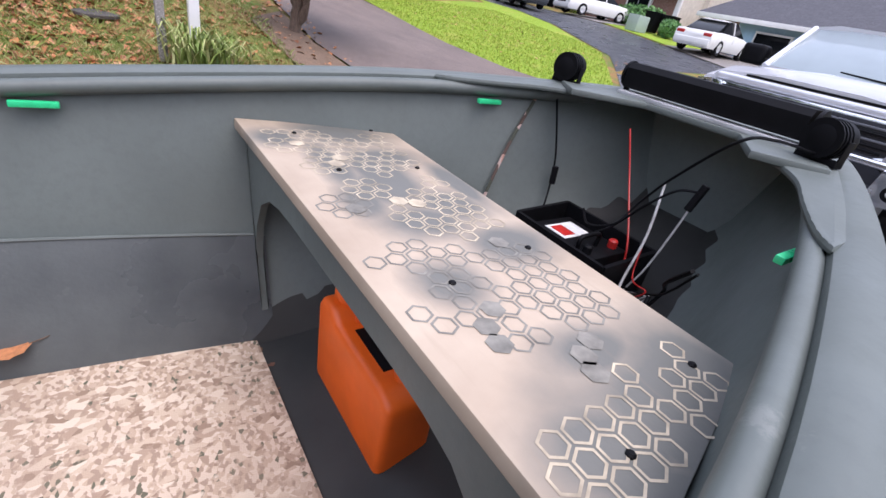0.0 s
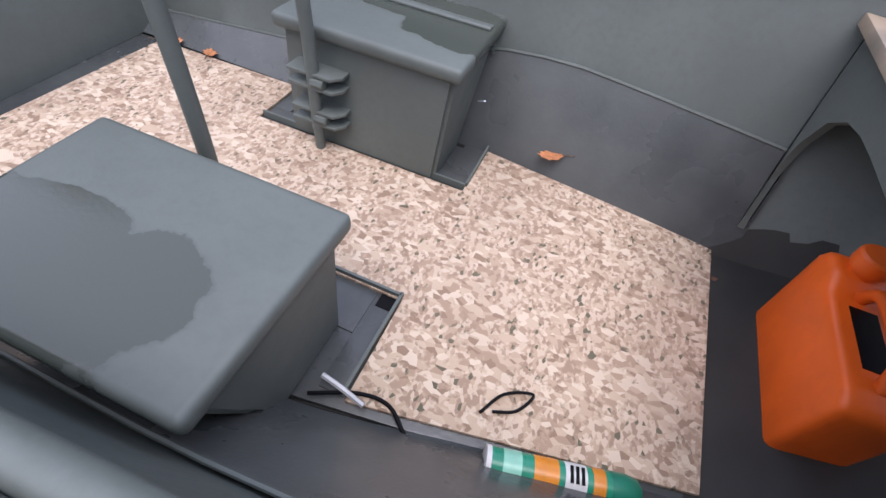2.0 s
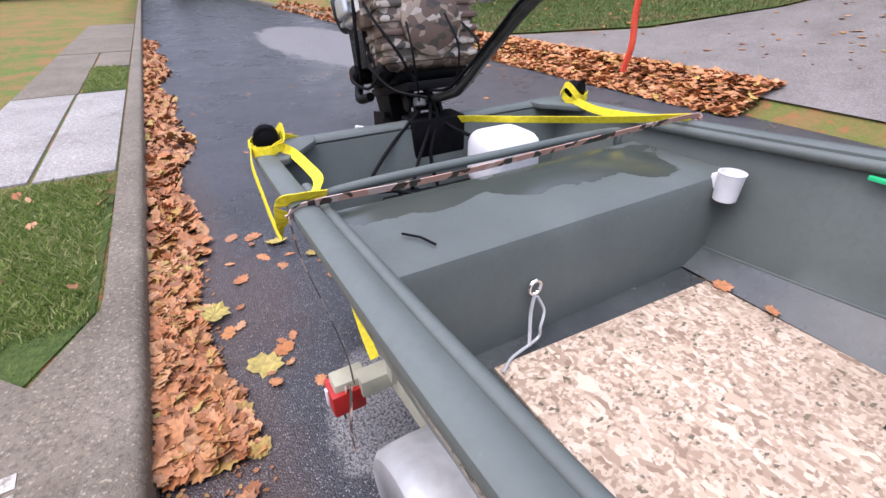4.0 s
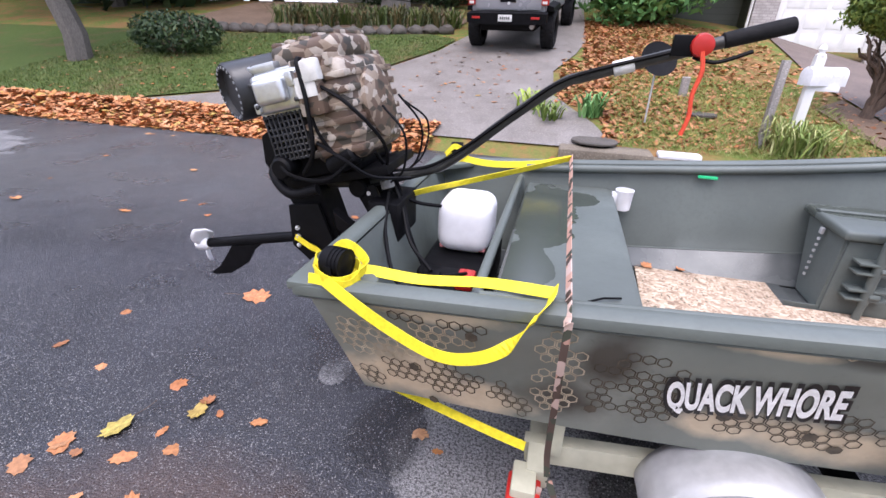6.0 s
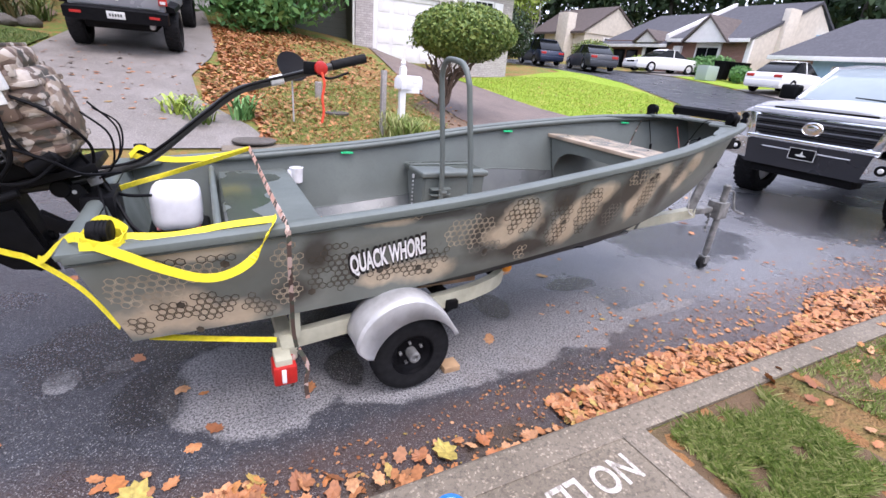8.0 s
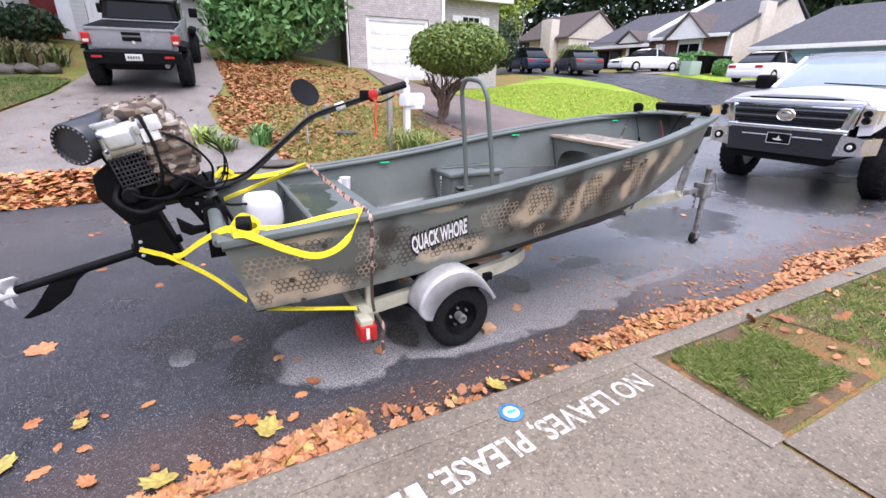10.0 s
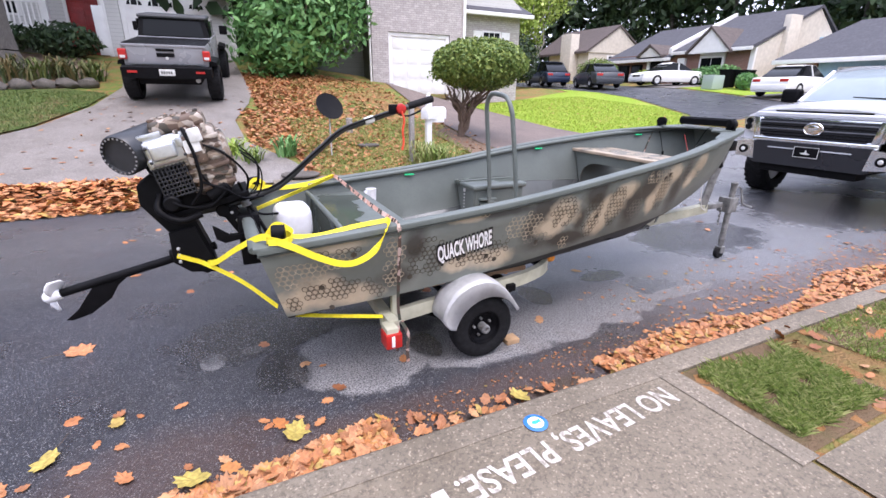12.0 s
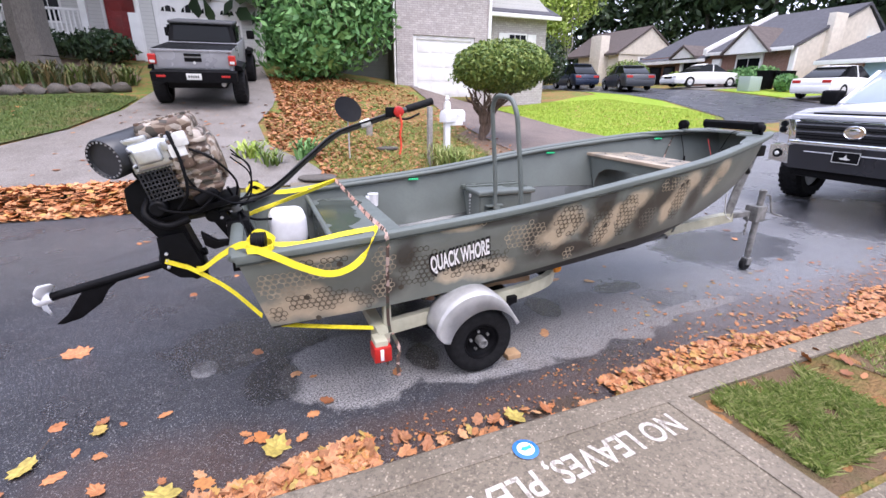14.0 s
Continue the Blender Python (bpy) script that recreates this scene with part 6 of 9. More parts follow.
emblem = part("emblem", turned([(0.115, 0), (0.12, 0.01), (0.11, 0.02), (0.10, 0.012)], 28, None, pose(-0.05, 0, 0.985, 0, -90, 0) @ Matrix.Diagonal((0.7, 1, 1, 1))), M_CHROME, truck, "chrome oval emblem")
part("emblem_ring", turned([(0.05, 0), (0.055, 0.012), (0.045, 0.014)], 20, None, pose(-0.066, 0, 1.0, 0, -90, 0) @ Matrix.Diagonal((0.6, 1, 1, 1))), M_CHROME, emblem)
for s in (-1, 1):
    part("wing", lofted([[(0.05, s * y, z) for y, z in ((0.80, 0.78), (0.93, 0.80), (0.96, 1.06), (0.90, 1.14), (0.80, 1.14))],
                         [(0.45, s * y, z) for y, z in ((0.80, 0.95), (1.0, 0.97), (1.01, 1.12), (0.96, 1.2), (0.80, 1.2))],
                         [(1.45, s * y, z) for y, z in ((0.80, 0.95), (1.01, 0.97), (1.01, 1.15), (0.97, 1.25), (0.80, 1.25))]], 0.015), M_TRUCK, truck)
    lamp = part("headlight", lofted([[(-0.005, s * y, z) for y, z in ((0.78, 0.90), (0.92, 0.93), (0.95, 1.10), (0.82, 1.12))], [(0.12, s * y, z) for y, z in ((0.78, 0.90), (0.96, 0.93), (0.985, 1.10), (0.82, 1.12))]], 0.01), M_CHROME, truck, "clear chromed headlight")
    for z in (0.97, 1.05):
        part("lamp_bowl", turned([(0.045, 0), (0.045, 0.012), (0.03, 0.004)], 16, None, pose(-0.008, s * 0.865, z, 0, -90, 0)), M_GLASSDARK, lamp)
    part("bumper_end", lofted([[(-0.10, s * y, z) for y, z in ((0.66, 0.52), (0.93, 0.55), (0.94, 0.76), (0.70, 0.78))], [(0.25, s * y, z) for y, z in ((0.66, 0.52), (1.0, 0.55), (1.01, 0.76), (0.70, 0.78))]], 0.03), M_CHROME, truck, "chrome bumper corner")
    part("fog_lamp", turned([(0.055, 0), (0.06, 0.01), (0.03, 0.012)], 18, None, pose(-0.105, s * 0.82, 0.65, 0, -90, 0)), M_BLACK, truck, "round fog lamp in a dark bezel")
    part("fog_glass", turned([(0.03, 0), (0.02, 0.01)], 14, None, pose(-0.118, s * 0.82, 0.65, 0, -90, 0)), M_PLATE, truck)
    part("door_mirror", box(1.55, 1.75, s * 1.16 - 0.13, s * 1.16 + 0.13, 1.30, 1.52, 0.05, 3), M_BLACK, truck, "large black door mirror")
    part("mirror_arm", rod((1.65, s * 0.92, 1.33), (1.65, s * 1.08, 1.38), 0.03), M_BLACK, truck)
    part("arch_liner", box(0.55, 1.45, s * 0.70 - 0.15, s * 0.70 + 0.15, 0.55, 0.97, 0.05), M_BLACK, truck)
    for wx in (1.0, 4.6):
        car_wheel(truck, wx - 0.04, s * 0.94, 0.45, 0.30, s).location.z = -0.09
part("lower_bumper", lofted([half_ring(-0.08, [(0.66, 0.47), (0.72, 0.50), (0.72, 0.74), (0.66, 0.79)]), half_ring(0.2, [(0.66, 0.47), (0.72, 0.50), (0.72, 0.74), (0.66, 0.79)])], 0.02), M_TRUCKDARK, truck)
part("bumper_trim", box(-0.09, -0.07, -0.50, 0.50, 0.70, 0.715, 0.004), M_TRUCK, truck)
part("skid_plate", box(-0.02, 0.3, -0.6, 0.6, 0.36, 0.47, 0.03), M_BLACK, truck)
sign = part("front_plate", prism([(-0.155, 0.60), (0.155, 0.60), (0.155, 0.75), (-0.155, 0.75)], -0.098, -0.088, 0.004, swap=ACROSS), M_BLACK, truck, "black plate with a pale border")
for y0, y1, z0, z1 in ((-0.15, 0.15, 0.604, 0.61), (-0.15, 0.15, 0.74, 0.746), (-0.15, -0.144, 0.604, 0.746), (0.144, 0.15, 0.604, 0.746)):
    part("plate_border", box(-0.1, -0.0975, y0, y1, z0, z1, 0), M_PLATE, sign)
part("plate_shape", prism([(-0.06, 0.655), (-0.01, 0.645), (0.05, 0.65), (0.075, 0.665), (0.02, 0.672), (0.0, 0.715), (-0.015, 0.67)], -0.1005, -0.098, 0, swap=ACROSS), M_PLATE, sign, "pale bird shape")
part("cab", lofted([half_ring(1.40, [(0.95, 0.55), (1.0, 0.75), (1.0, 1.2), (0.97, 1.30), (0.85, 1.33)]), half_ring(3.9, [(0.95, 0.55), (1.0, 0.75), (1.0, 1.2), (0.97, 1.30), (0.85, 1.33)])], 0.02), M_TRUCK, truck)
part("roof", lofted([half_ring(2.05, [(0.84, 1.74), (0.80, 1.81), (0.60, 1.85)]), half_ring(2.5, [(0.84, 1.77), (0.80, 1.85), (0.60, 1.88)]), half_ring(3.7, [(0.84, 1.75), (0.80, 1.83), (0.60, 1.86)])], 0.02), M_TRUCK, truck)
part("windscreen", lofted([half_ring(1.42, [(0.93, 1.31), (0.5, 1.34)]), half_ring(2.06, [(0.78, 1.79), (0.45, 1.82)]), half_ring(2.10, [(0.78, 1.79), (0.45, 1.82)]), half_ring(1.46, [(0.93, 1.31), (0.5, 1.34)])]), M_GLASSPALE, truck, "windscreen with a pale sky reflection painted in")
part("wiper", rod((1.43, -0.55, 1.37), (1.50, 0.25, 1.40), 0.008), M_BLACK, truck)
for s in (-1, 1):
    part("side_glass", prism([(1.55, 1.32), (3.75, 1.32), (3.6, 1.76), (2.15, 1.76)], s * 0.90 - 0.02, s * 0.90 + 0.02, 0.0), M_GLASSDARK, truck)
    part("pillar", rod((1.42, s * 0.93, 1.31), (2.06, s * 0.82, 1.79), 0.035), M_TRUCK, truck)
part("bed", box(3.95, 5.7, -1.0, 1.0, 0.6, 1.33, 0.04), M_TRUCK, truck)
part("chassis", box(0.3, 5.6, -0.5, 0.5, 0.38, 0.62, 0.02), M_BLACK, truck)

offroader = thing("pickup_truck", "grey off-road pickup with a black bed cover seen from behind", "pickup truck")
jy = 10.05
offroader.matrix_basis = pose(-0.85, jy, rise(-0.85, jy) + 0.012, 9.0, 0, -5)
part("bed", box(-0.80, 0.80, -0.42, 1.25, 0.80, 1.22, 0.03), M_GREYCAR, offroader)
part("tailgate", box(-0.72, 0.72, -0.45, -0.41, 0.84, 1.20, 0.012), M_GREYCAR, offroader)
part("tailgate_ledge", box(-0.80, 0.80, -0.47, -0.42, 1.185, 1.235, 0.012), M_GREYCAR, offroader)
part("bed_cover", box(-0.78, 0.78, -0.44, 1.25, 1.225, 1.25, 0.01), M_BLACK, offroader, "black folded bed cover")
part("tailgate_handle", box(-0.17, 0.17, -0.475, -0.45, 1.10, 1.155, 0.01), M_BLACK, offroader)
part("tail_emblem", box(-0.17, 0.17, -0.458, -0.45, 0.985, 1.065, 0.01), M_BLACK, offroader, "dark maker's badge, a plain shape")
part("badge", turned([(0.03, 0), (0.03, 0.012), (0.02, 0.014)], 14, None, pose(0.02, -0.456, 0.965, 90, 0, 0)), M_PLATE, offroader)
part("rear_bumper", lofted([[(-0.86, y, z) for y, z in ((-0.62, 0.60), (-0.62, 0.78), (-0.40, 0.80), (-0.40, 0.60))], [(-0.6, y, z) for y, z in ((-0.68, 0.58), (-0.68, 0.80), (-0.40, 0.82), (-0.40, 0.58))], [(0.6, y, z) for y, z in ((-0.68, 0.58), (-0.68, 0.80), (-0.40, 0.82), (-0.40, 0.58))], [(0.86, y, z) for y, z in ((-0.62, 0.60), (-0.62, 0.78), (-0.40, 0.80), (-0.40, 0.60))]], 0.02), M_BLACKPAINT, offroader)
part("number_plate", box(-0.15, 0.15, -0.692, -0.682, 0.64, 0.77, 0.004), M_PLATE, offroader, "pale number plate with plain bars")
for i in range(5):
    part("plate_bar", box(-0.11 + i * 0.045, -0.08 + i * 0.045, -0.696, -0.692, 0.68, 0.73, 0), M_GREYGREEN, offroader)
for s in (-1, 1):
    lamp = part("tail_light", box(s * 0.79 - 0.075, s * 0.79 + 0.075, -0.50, -0.41, 0.93, 1.13, 0.02, 3), M_RED, offroader, "red tail light")
    part("clear_lens", box(s * 0.79 - 0.05, s * 0.79 + 0.05, -0.508, -0.498, 0.955, 1.01, 0.008), M_PLATE, lamp, "pale reversing lens")
    part("bumper_reflector", box(s * 0.64 - 0.09, s * 0.64 + 0.09, -0.69, -0.68, 0.69, 0.735, 0.006), M_RED, offroader)
    part("flare", lofted([[(s * x, y, z) for x, z in ((0.80, 0.80), (0.97, 0.80), (0.95, 0.88), (0.80, 0.92))] for y in (-0.25, 0.75)], 0.02), M_BLACK, offroader)
    part("flare", lofted([[(s * x, y, z) for x, z in ((0.80, 0.86), (0.97, 0.86), (0.95, 0.94), (0.80, 0.98))] for y in (3.2, 4.2)], 0.02), M_BLACK, offroader)
    for y in (0.22, 3.7):
        w = car_wheel(offroader, 0, 0, 0.42, 0.27, s, M_BLACKPAINT)
        w.matrix_basis = pose(s * 0.83, y, 0, 0, 0, 90)
    part("door_mirror", box(s * 1.02 - 0.1, s * 1.02 + 0.1, 2.75, 2.87, 1.28, 1.50, 0.03), M_BLACK, offroader)
    part("side_window", box(s * 0.765 - 0.012, s * 0.765 + 0.012, 1.45, 2.7, 1.28, 1.62, 0.01), M_GLASSDARK, offroader)
part("cab", box(-0.80, 0.80, 1.25, 2.95, 0.65, 1.27, 0.04), M_GREYCAR, offroader)
part("cab_top", lofted([[(-0.77, 1.28, 1.25), (0.77, 1.28, 1.25), (0.77, 2.9, 1.25), (-0.77, 2.9, 1.25)], [(-0.70, 1.40, 1.66), (0.70, 1.40, 1.66), (0.70, 2.5, 1.68), (-0.70, 2.5, 1.68)]], 0.03), M_BLACK, offroader, "black soft top")
part("roof", box(-0.73, 0.73, 1.34, 2.6, 1.655, 1.735, 0.04, 3), plain("charcoal roof", (0.05, 0.052, 0.056), 0.6), offroader)
part("rear_window", lofted([[(-0.66, 1.262, 1.29), (0.66, 1.262, 1.29), (0.66, 1.30, 1.29), (-0.66, 1.30, 1.29)], [(-0.60, 1.362, 1.62), (0.60, 1.362, 1.62), (0.60, 1.40, 1.62), (-0.60, 1.40, 1.62)]]), M_GLASSDARK, offroader, "dark rear window")
part("engine_bay", box(-0.72, 0.72, 2.9, 4.3, 0.65, 1.25, 0.05), M_GREYCAR, offroader)
part("underbody", box(-0.6, 0.6, -0.4, 4.2, 0.42, 0.75, 0.03), M_BLACK, offroader)
part("exhaust", rod((0.55, -0.5, 0.52), (0.55, -0.1, 0.54), 0.05), M_STEEL, offroader)


def saloon(name, label, at, turn, paint, long=4.8, wide=1.8, high=1.42, boot=1.0):
    """A saloon car; its nose points along local +x."""
    e = thing(name, label, "car", (at[0], at[1], rise(at[0], at[1]) + 0.03), "cars parked along the street", turn=turn)
    h, w = long / 2, wide / 2
    prof = [(-h, 0.72, 0.92), (-h + 0.1, 0.86, 0.98), (-h + boot, 0.92, 1.0), (0, 0.93, 1.0), (h - 1.2, 0.90, 1.0), (h - 0.15, 0.74, 0.95), (h, 0.58, 0.88)]
    part("body", lofted([half_ring(x, [(w * k * 0.92, 0.22), (w * k, 0.40), (w * k, z - 0.10), (w * k * 0.93, z)]) for x, z, k in prof], 0.03), paint, e)
    part("cabin", lofted([half_ring(x, [(w * a, 0.88), (w * b, z)]) for x, a, b, z in ((-h + boot - 0.25, 0.86, 0.82, 0.93), (-h + boot + 0.55, 0.90, 0.70, high - 0.03), (0.25, 0.90, 0.70, high), (1.15, 0.88, 0.82, 0.93))], 0.02), M_GLASSDARK, e, "dark window band")
    part("roof", lofted([half_ring(x, [(w * b, z), (w * 0.45, z + 0.035)]) for x, b, z in ((-h + boot + 0.45, 0.735, high - 0.06), (-h + boot + 0.75, 0.735, high - 0.02), (0.2, 0.735, high), (0.45, 0.74, high - 0.08))], 0.01), paint, e)
    for s in (-1, 1):
        for x in (-h + 0.95, h - 0.95):
            t = part("tyre", turned([(0.19, -0.1), (0.30, -0.11), (0.32, -0.07), (0.32, 0.07), (0.30, 0.11), (0.19, 0.1), (0.19, -0.1)], 28, None, pose(x, s * (w - 0.1), 0.32, 90, 0, 0), False), M_RUBBER, e)
            part("rim", turned([(0.03, 0.07), (0.12, 0.06), (0.19, 0.095), (0.2, 0.0)], 22, None, pose(x, s * (w - 0.1), 0.32, 90 if s < 0 else -90, 0, 0)), M_STEEL, t)
        part("pillar", rod((-0.15, s * w * 0.895, 0.95), (-0.2, s * w * 0.735, high - 0.02), 0.03), paint, e)
        part("head_lamp", box(h - 0.12, h + 0.005, s * w * 0.68 - 0.16, s * w * 0.68 + 0.16, 0.56, 0.68, 0.02), M_PLATE, e)
        part("tail_lamp", box(-h - 0.005, -h + 0.1, s * w * 0.68 - 0.18, s * w * 0.68 + 0.18, 0.66, 0.80, 0.02), M_RED, e)
    part("bumper", box(h - 0.1, h + 0.06, -w * 0.86, w * 0.86, 0.26, 0.5, 0.05), paint, e)
    part("bumper", box(-h - 0.06, -h + 0.1, -w * 0.9, w * 0.9, 0.28, 0.55, 0.05), paint, e)
    part("grille", box(h - 0.02, h + 0.02, -0.4, 0.4, 0.52, 0.64, 0.01), M_BLACK, e)
    return e


saloon("car", "white old saloon car with a long bonnet on a driveway", (27.8, 20.4), 166, M_WHITECAR, 4.7, 1.9, 1.4, 1.35)
saloon("car", "white modern saloon car parked on a tan driveway", (26.3, 11.6), 3, M_WHITECAR, 4.5, 1.82, 1.45, 0.9)
saloon("car", "charcoal saloon car parked at the kerb", (22.3, 21.2), 66, M_DARKCAR, 4.7, 1.82, 1.42, 0.9)
saloon("car", "dark blue hatchback parked beyond the lawn", (22.0, 26.0), 75, M_BLUECAR, 4.4, 1.82, 1.6, 0.5)

# ---- houses ----


def window(e, x0, x1, z0, z1, y, shutters=False, name="window"):
    """A sash window in a wall that faces -y."""
    w = part(name, box(x0 - 0.07, x1 + 0.07, y - 0.03, y + 0.06, z0 - 0.07, z1 + 0.07, 0.008), M_TRIM, e, "white framed sash window")
    part("pane", box(x0, x1, y - 0.034, y - 0.028, z0, (z0 + z1) / 2 - 0.02, 0), M_GLASSDARK, w)
    part("pane", box(x0, x1, y - 0.034, y - 0.028, (z0 + z1) / 2 + 0.02, z1, 0), M_GLASSDARK, w)
    for i in (1, 2):
        x = x0 + (x1 - x0) * i / 3
        part("glazing_bar", box(x - 0.012, x + 0.012, y - 0.042, y - 0.034, z0, z1, 0), M_TRIM, w)
    if shutters:
        for a, b in ((x0 - 0.52, x0 - 0.09), (x1 + 0.09, x1 + 0.52)):
            part("shutter", box(a, b, y - 0.05, y - 0.01, z0 - 0.05, z1 + 0.05, 0.01), M_TRIM, e, "white shutter")
    return w


def garage_door(e, x0, x1, z0, z1, y, rows=4, panes=False):
    d = part("garage_door", box(x0, x1, y - 0.02, y + 0.02, z0, z1, 0.004), M_TRIM, e, "white panelled garage door")
    h = (z1 - z0) / rows
    for i in range(rows):
        for j in range(4):
            a = x0 + (x1 - x0) * j / 4
            b = x0 + (x1 - x0) * (j + 1) / 4
            if panes and i == rows - 1:
                part("pane", prism([(a + 0.08, z0 + h * i + 0.1), (b - 0.08, z0 + h * i + 0.1), (b - 0.12, z0 + h * i + 0.22), ((a + b) / 2, z0 + h * i + (0.36 if j in (1, 2) else 0.3)), (a + 0.12, z0 + h * i + 0.22)], y - 0.032, y - 0.024, 0), M_GLASSDARK, d)
                for q in (0.33, 0.66):
                    part("glazing_bar", box(a + (b - a) * q - 0.015, a + (b - a) * q + 0.015, y - 0.04, y - 0.032, z0 + h * i + 0.08, z0 + h * i + 0.36, 0), M_TRIM, d)
            else:
                part("panel", box(a + 0.06, b - 0.06, y - 0.03, y - 0.018, z0 + h * i + 0.07, z0 + h * (i + 1) - 0.07, 0.008), M_TRIM, d)
    for a, b, c, g in ((x0 - 0.14, x0, z0, z1 + 0.14), (x1, x1 + 0.14, z0, z1 + 0.14), (x0, x1, z1, z1 + 0.14)):
        part("casing", box(a, b, y - 0.06, y + 0.05, c, g, 0.008), M_TRIM, e, "white casing")
    return d


house_a = thing("house", "white lap-sided house with a red door, porch and garage", "house")
zh = rise(0, 17.3)
part("garage_wall", box(-3.0, -2.55, 17.3, 17.5, zh - 0.3, zh + 3.6, 0), M_SIDING, house_a)
part("garage_wall", box(0.22, 0.85, 17.3, 17.5, zh - 0.3, zh + 3.6, 0), M_SIDING, house_a)
part("garage_wall", box(-2.55, 0.22, 17.3, 17.5, zh + 2.2, zh + 3.6, 0), M_SIDING, house_a)
garage_door(house_a, -2.40, 0.08, zh - 0.05, zh + 2.05, 17.40, 4, True)
part("corner_trim", box(0.80, 0.95, 17.24, 17.42, zh - 0.3, zh + 3.6, 0.01), M_TRIM, house_a)
part("corner_trim", box(-3.06, -2.93, 17.24, 17.42, zh - 0.3, zh + 3.6, 0.01), M_TRIM, house_a)
part("side_wall", box(0.66, 0.86, 17.5, 26, zh - 0.3, zh + 3.6, 0), M_SIDING, house_a)
part("porch_wall", box(-9.5, -4.35, 18.9, 19.1, zh, zh + 4.2, 0), M_SIDING, house_a)
part("porch_wall", box(-3.25, -3.0, 18.9, 19.1, zh, zh + 4.2, 0), M_SIDING, house_a)
part("porch_wall", box(-4.35, -3.25, 18.9, 19.1, zh + 2.85, zh + 4.2, 0), M_SIDING, house_a)
part("inner_wall", box(-3.06, -2.9, 17.5, 18.9, zh, zh + 3.6, 0), M_SIDING, house_a)
door = part("front_door", box(-4.27, -3.33, 18.93, 18.98, zh + 0.75, zh + 2.8, 0.006), M_REDPAINT, house_a, "red front door")
for z0, z1 in ((0.9, 1.6), (1.75, 2.65)):
    for x in (-4.15, -3.75):
        part("panel", box(x, x + 0.33, 18.915, 18.932, zh + z0, zh + z1, 0.01), M_REDPAINT, door)
part("door_casing", box(-4.36, -4.26, 18.86, 18.95, zh + 0.7, zh + 2.9, 0.01), M_TRIM, house_a)
part("door_casing", box(-3.34, -3.24, 18.86, 18.95, zh + 0.7, zh + 2.9, 0.01), M_TRIM, house_a)
part("steps", lofted([[(-4.5, 17.4, zh + 0.0), (-3.06, 17.4, zh + 0.0), (-3.06, 17.4, zh + 0.25), (-4.5, 17.4, zh + 0.25)], [(-4.5, 18.9, zh), (-3.06, 18.9, zh), (-3.06, 18.9, zh + 0.75), (-4.5, 18.9, zh + 0.75)]]), M_REDPAINT, house_a, "red painted brick steps")
part("porch_floor", box(-9.5, -4.5, 17.5, 18.9, zh + 0.55, zh + 0.7, 0.01), M_TRIM, house_a)
part("porch_post", box(-4.72, -4.52, 17.5, 17.7, zh, zh + 3.3, 0.012), M_TRIM, house_a)
rail_b = part("porch_rail", box(-9.4, -4.72, 17.55, 17.63, zh + 1.50, zh + 1.57, 0.008), M_TRIM, house_a)
part("bottom_rail", box(-9.4, -4.72, 17.56, 17.62, zh + 0.78, zh + 0.84, 0.008), M_TRIM, rail_b)
for i in range(36):
    x = -9.35 + i * 0.13
    part("baluster", box(x, x + 0.045, 17.57, 17.61, zh + 0.8, zh + 1.52, 0), M_TRIM, rail_b, smooth=False)
window(house_a, -6.5, -5.6, zh + 1.3, zh + 2.8, 18.9)
part("roof", lofted([[(-10, 17.0, zh + 3.55), (1.2, 17.0, zh + 3.55), (1.2, 27, zh + 3.55), (-10, 27, zh + 3.55)], [(-9.5, 21.5, zh + 6.2), (0.8, 21.5, zh + 6.2), (0.8, 22.5, zh + 6.2), (-9.5, 22.5, zh + 6.2)]]), M_ROOF2, house_a)
for x in (-2.72, 0.42):
    lamp = part("wall_lamp", box(x - 0.07, x + 0.07, 17.2, 17.3, zh + 2.3, zh + 2.52, 0.01), M_AMBER, house_a, "warm glass wall lamp")
    part("lamp_cap", turned([(0.1, 0), (0.02, 0.07)], 10, None, pose(x, 17.24, zh + 2.52)), M_BLACK, lamp)
part("fence_gate", box(-3.3, -3.0, 17.2, 17.28, zh, zh + 1.5, 0.01), M_TRIM, house_a)

house_b = thing("house", "grey washed brick house with a white garage door", "house")
house_b.matrix_basis = Matrix.Identity(4)
zb2 = rise(7.5, 15.3) - 0.02
part("wall", box(5.5, 6.15, 15.2, 15.4, zb2 - 0.4, zb2 + 4.2, 0), M_BRICKGREY, house_b)
part("wall", box(8.75, 9.35, 15.2, 15.4, zb2 - 0.4, zb2 + 4.2, 0), M_BRICKGREY, house_b)
part("wall", box(6.15, 8.75, 15.2, 15.4, zb2 + 2.2, zb2 + 4.2, 0), M_BRICKGREY, house_b)
garage_door(house_b, 6.3, 8.6, zb2 - 0.02, zb2 + 2.05, 15.32, 4)
part("side_wall", box(5.45, 5.6, 15.35, 24, zb2 - 0.4, zb2 + 4.2, 0), M_GREYGREEN, house_b)
part("left_wing", box(2.6, 5.46, 16.2, 16.4, zb2 + 0.1, zb2 + 4.2, 0), M_GREYGREEN, house_b, "dark grey green lap siding")
part("wing_foot", box(2.6, 5.46, 16.22, 16.42, zb2 - 0.6, zb2 + 0.1, 0), M_SLAB, house_b)
part("downpipe", tube(smooth_line([(5.40, 15.15, zb2 + 4.0), (5.40, 15.12, zb2 + 1.0), (5.40, 15.12, zb2 + 0.15), (5.25, 15.0, zb2 + 0.05)], 5), 0.04, k=8), M_TRIM, house_b)
part("right_wall", box(9.35, 12.6, 16.0, 16.2, zb2 - 0.4, zb2 + 3.2, 0), M_BRICKGREY, house_b)
